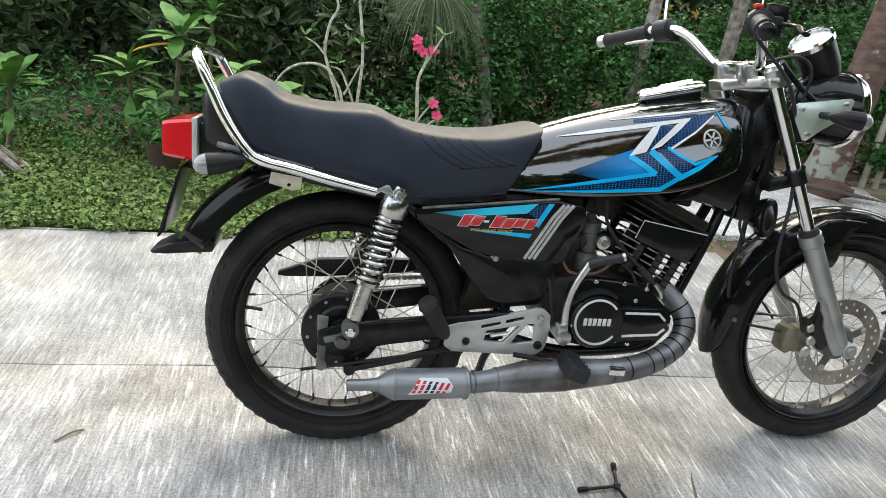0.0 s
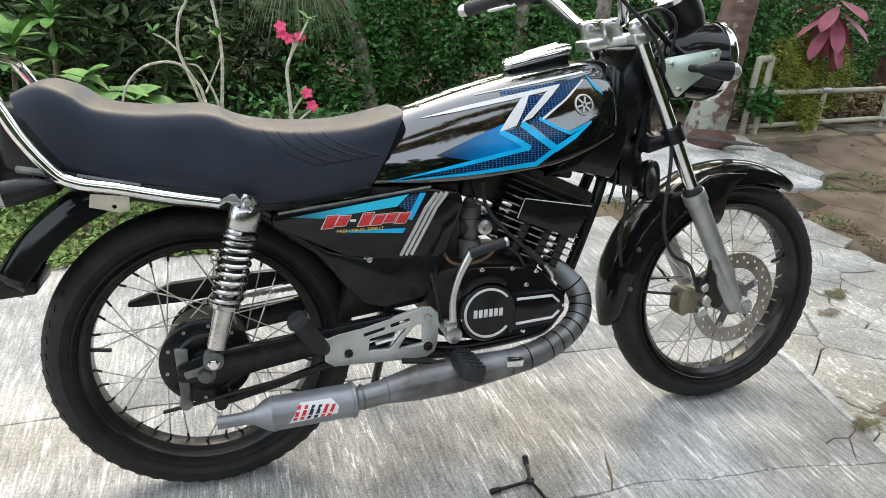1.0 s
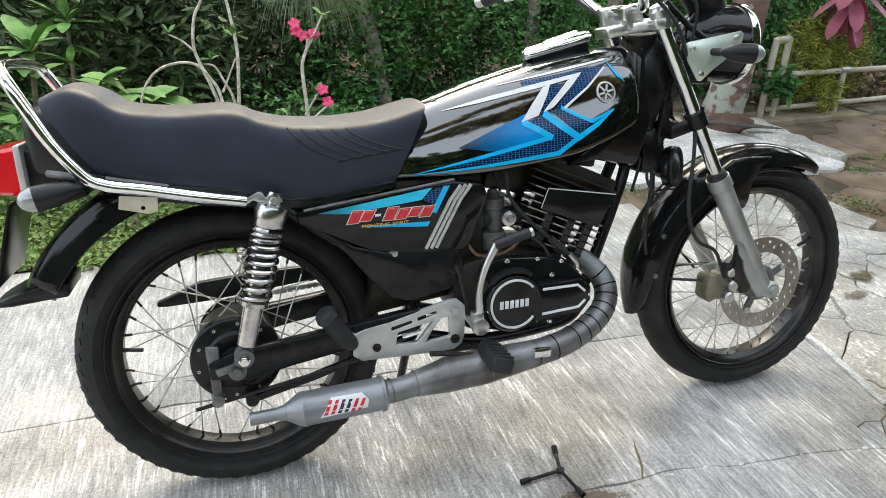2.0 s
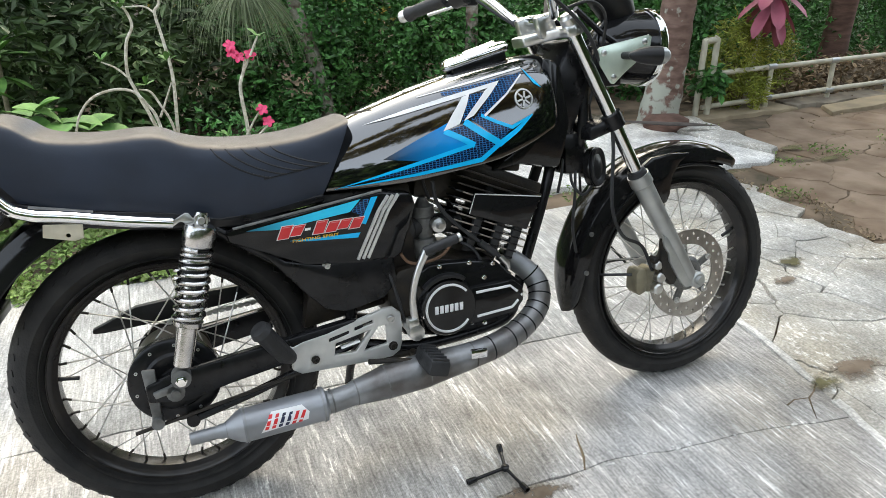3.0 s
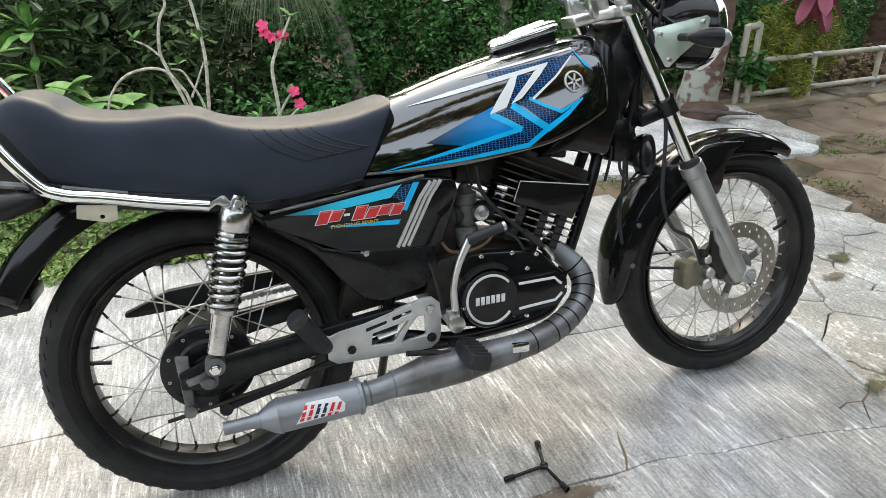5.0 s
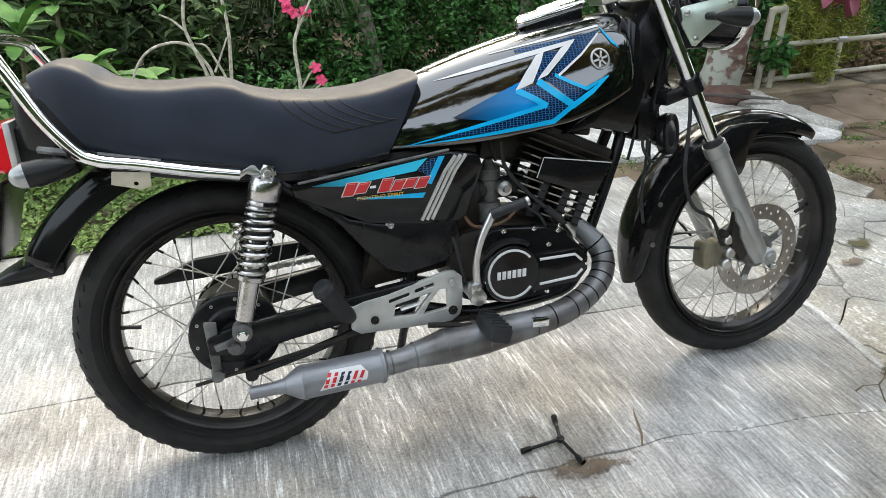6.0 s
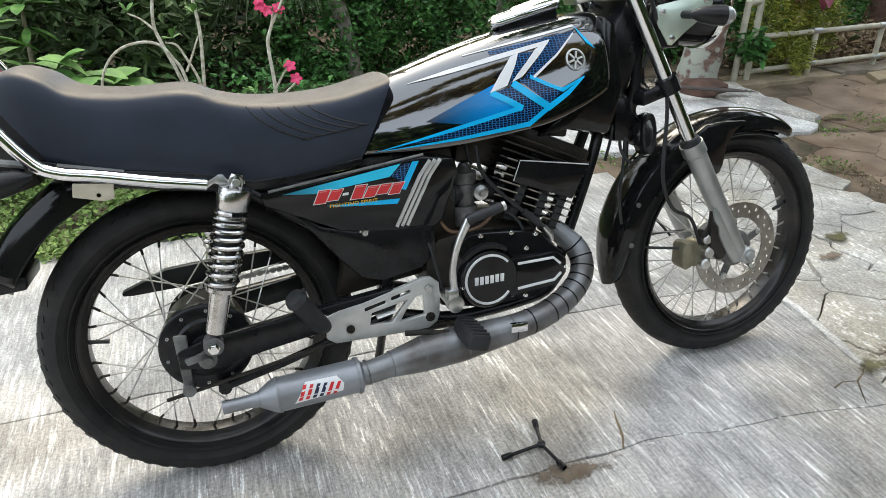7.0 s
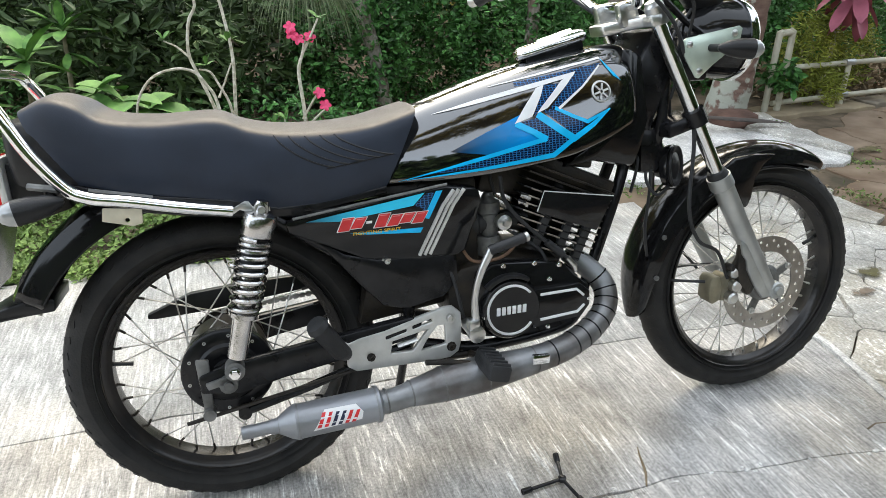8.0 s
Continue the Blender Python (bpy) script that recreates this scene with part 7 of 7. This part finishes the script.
# red cordyline
cord = new("cordyline")
tagged(cord, "cordyline with drooping maroon leaves", "shrub")
bm = bmesh.new()
tube(bm, [(3.8, 2.46, -0.05), (3.76, 2.38, 0.5), (3.73, 2.28, 0.8)], 0.014, 8, 4)
part("stem", bm, PALE_BARK, cord)
for k in range(16):
    ob = new("leaf", RED_LEAF)
    ob.parent = cord
    ob.matrix_basis = Matrix.Translation((3.73, 2.28, 0.66 + 0.011 * k)) @ Matrix.Rotation(2.4 * k, 4, "Z") @ Matrix.Rotation(radians(66 - 3.5 * k), 4, "Y")

# brown root boss at the foot of the palm, and a dead frond sheath
bm = bmesh.new()
lathe(bm, (2.9, 2.16, -0.03), (0, 0.1, 1), [(0, 0.14), (0.03, 0.15), (0.075, 0.135), (0.1, 0.09), (0.105, 0.02)], 28)
for v in bm.verts:
    v.co += Vector((v.co.x - 2.9, v.co.y - 2.16, 0)) * 0.16 * noise.noise(v.co * 14)
tagged(finish("root_boss", bm, DARK_BARK), "brown root boss at the palm's foot", "root")
bm = bmesh.new()
tube(bm, [(2.5, 2.05, 0.1), (2.75, 1.98, 0.075), (2.95, 1.95, 0.055), (3.08, 1.9, 0.045)], [0.012, 0.03, 0.026, 0.004], 8, 5, 0.3)
tagged(finish("frond_sheath", bm, TERRACE_GREY), "dead grey frond sheath on the path", "litter")
# low white pipe rail
TERRACE = mat("weathered_grey_stone", (0.24, 0.21, 0.165), 0.9, 0, 0.3, 8, 0.6, 40, spec=0.2, second=(0.13, 0.11, 0.085))
rail = new("low_rail")
tagged(rail, "weathered white pipe rail beside the path", "railing")
run = lambda x: 2.31 + 0.01 * (x - 3.3)
for z0, z1 in ((0.262, 0.285), (0.048, 0.1)):
    bm = bmesh.new()
    tube(bm, [(3.3, run(3.3), z0), (4.3, run(4.3), z0 + (z1 - z0) * 0.4), (7.5, run(7.5), z1)], 0.017, 10)
    part("pipe", bm, PVC, rail)
bm = bmesh.new()
for dx in (0,):
    tube(bm, [(3.245, 2.3, -0.05), (3.25, 2.3, 0.44), (3.262, 2.3, 0.47), (3.33, 2.3, 0.475), (3.345, 2.3, 0.445), (3.34, 2.3, -0.05)], 0.02, 10, 4)
part("hoop", bm, PVC, rail, "white pipe hoop at the end")
bm = bmesh.new()
tube(bm, [(3.25, 2.3, 0.15), (3.34, 2.3, 0.15)], 0.016, 10)
part("crossbar", bm, PVC, rail)
for x in (3.85, 4.42, 5.02, 5.7, 6.5):
    bm = bmesh.new()
    tube(bm, [(x, run(x), -0.02), (x, run(x), 0.27)], 0.017, 10)
    post = part("post", bm, PVC, rail)
    for z in (0.064, 0.27):
        bm = bmesh.new()
        lathe(bm, (x - 0.035, run(x - 0.035), z), (1, 0.01, 0), [(0, 0.017), (0, 0.021), (0.07, 0.021), (0.07, 0.017)], 12)
        part("coupling", bm, FORK, post)
leaves("climber", clumps(90, 260, [((3.3, 2.3, 0.22, 0.1, 0.05, 0.1), 0.5), ((3.36, 2.27, 0.2, 0.07, 0.04, 0.08), 0.25)]), 0.06, LEAF, "green climber on the rail", "plant", 0.5, 91, 0.6)
leaves("feathery_shrub", clumps(95, 5200, [((3.62, 2.42, 0.3, 0.2, 0.12, 0.28), 0.5), ((3.95, 2.48, 0.3, 0.22, 0.12, 0.26), 0.4), ((3.72, 2.27, 0.13, 0.08, 0.04, 0.1), 0.06)]), 0.045, OLIVE_LEAF, "feathery yellow-green shrub behind the rail", "shrub", 0.4, 96, 0.16)
# kerb of stones and planks along the rail
for k, (x0, x1) in enumerate(((3.2, 4.02), (4.04, 4.9), (4.93, 5.9), (5.92, 7.2))):
    sheet("kerb_stone", ragged([(x0, 2.2), (x1, 2.21), (x1, 2.42), (x0, 2.41)], 0.03, 70 + k, 0.08), -0.1, 0.004 + 0.01 * (k % 2), SAND_STONE if k != 1 else TERRACE, "worn low kerb stone under the rail", bevel=0.012)
sheet("flat_stone", ragged([(4.1, 1.98), (5.4, 2.08), (6.2, 2.2), (6.1, 2.34), (5.0, 2.24), (4.2, 2.16)], 0.02, 51), -0.08, 0.012, SAND_STONE, "worn sandy stone lying below the rail", bevel=0.012)
r = np.random.RandomState(77)
n = 2600
leaves("leaf_heap", np.stack([r.uniform(3.45, 7.0, n), r.uniform(2.42, 2.95, n), r.uniform(-0.03, 0.2, n)], 1), 0.06, DRY, "heap of dry leaves behind the rail", "litter", 1.0, 78, 0.5)
# drooping needles of a casuarina: thin strands hanging from two twigs
r = np.random.RandomState(5)
verts, faces = [], []
for k in range(520):
    top = (0.5, 2.6, 0.86) if k % 4 else (0.3, 2.75, 0.95)
    side, L = r.normal() * 0.75, r.uniform(0.16, 0.36)
    side = max(-1.35, min(1.2, side))
    depth, sag = r.normal() * 0.12, r.uniform(0.5, 1.1)
    wd = r.uniform(0.0012, 0.0022)
    base = len(verts)
    for q in range(7):
        f = q / 6
        x = top[0] + r.normal() * 0.001 + math.sin(side) * L * f * (1.25 - 0.35 * f)
        z = top[2] + 0.05 * f - L * f * f * sag - 0.25 * L * f * math.cos(side)
        y = top[1] + depth * f
        wq = wd * (1 - 0.6 * f)
        verts += [(x - wq, y, z), (x + wq, y - wq, z + wq), (x + wq * 0.3, y + wq, z)]
    for q in range(6):
        for e in range(3):
            o, p = base + 3 * q + e, base + 3 * q + (e + 1) % 3
            faces.append((o, p, p + 3, o + 3))
me = bpy.data.meshes.new("casuarina_needles")
me.from_pydata(verts, [], faces)
me.materials.append(NEEDLE)
tagged(new("casuarina_needles", me), "drooping fine grey-green needles", "foliage", "", "stuff")

# unseen crowns overhead; the fronds are added to shade the rail
leaves("unseen_palm_fronds", clumps(41, 1500, [((3.2, 2.4, 5.0, 1.7, 1.5, 0.5), 0.5), ((5.6, 3.1, 5.0, 1.9, 1.6, 0.5), 0.5)]), 0.7, LEAF, "unseen palm fronds added to shade the rail", "foliage", 0.3, 42, 0.12)
# unseen canopy, added to darken the woods and speckle the tank's reflection
crowns = [((-6 + 1.9 * k, 6.0 + 2.2 * math.sin(k * 2.3), 2.9 + 1.1 * math.sin(k * 1.7 + 1), 1.15, 0.9, 0.85), 0.1) for k in range(9)] + [((-5 + 2.6 * k, 10.0 + math.sin(k), 4.8 + 1.2 * math.sin(k * 2.9), 1.6, 1.2, 1.3), 0.1) for k in range(6)]
leaves("unseen_canopy", clumps(43, 24000, crowns), 0.17, SUNLIT_LEAF, "unseen sunlit canopy added for shade and reflections", "foliage", 0.3, 44, 0.5)
# unseen woods behind the camera close the place, added to darken reflections
back = [((-12 + 2.7 * k, -7.2 + 0.8 * math.sin(k * 1.9), 1.7 + 0.5 * math.sin(k * 2.7), 2.2, 1.2, 2.2), 0.1) for k in range(10)]
# more unseen trees to the right, for a darker badge side
back += [((6.6 + 0.8 * math.sin(k * 2.2), -6.0 + 1.7 * k, 1.9 + 0.5 * math.sin(k * 1.6), 1.3, 1.2, 2.3), 0.1) for k in range(4)]
leaves("unseen_woods", clumps(31, 26000, back), 0.6, DARK_LEAF, "unseen dark trees added behind the camera", "woods", 0.3, 32, 0.6)
# unseen limbs over the drive, added for brown streaks in the tank's reflection
limb = [((-4.5 + 1.6 * k, -4.6 + 0.5 * math.sin(k * 2.2), 6.0 + 0.45 * math.sin(k * 1.3), 1.2, 0.75, 0.5), 0.16) for k in range(7)]
limb += [((-5.0 + 1.5 * k, -3.3 + 0.4 * math.sin(k * 1.7), 6.6 + 0.4 * math.sin(k * 2.3), 1.0, 0.3, 0.25), 0.08) for k in range(7)]
limb += [((2.4 + 1.3 * k, -3.4, 4.5 + 0.3 * math.sin(k * 2), 1.0, 0.9, 0.6), 0.16) for k in range(4)]
leaves("unseen_limbs", clumps(51, 9000, limb), 0.2, BROWN_LEAF, "unseen brown-green limbs added for streaks reflected in the tank", "foliage", 0.3, 52, 0.4)
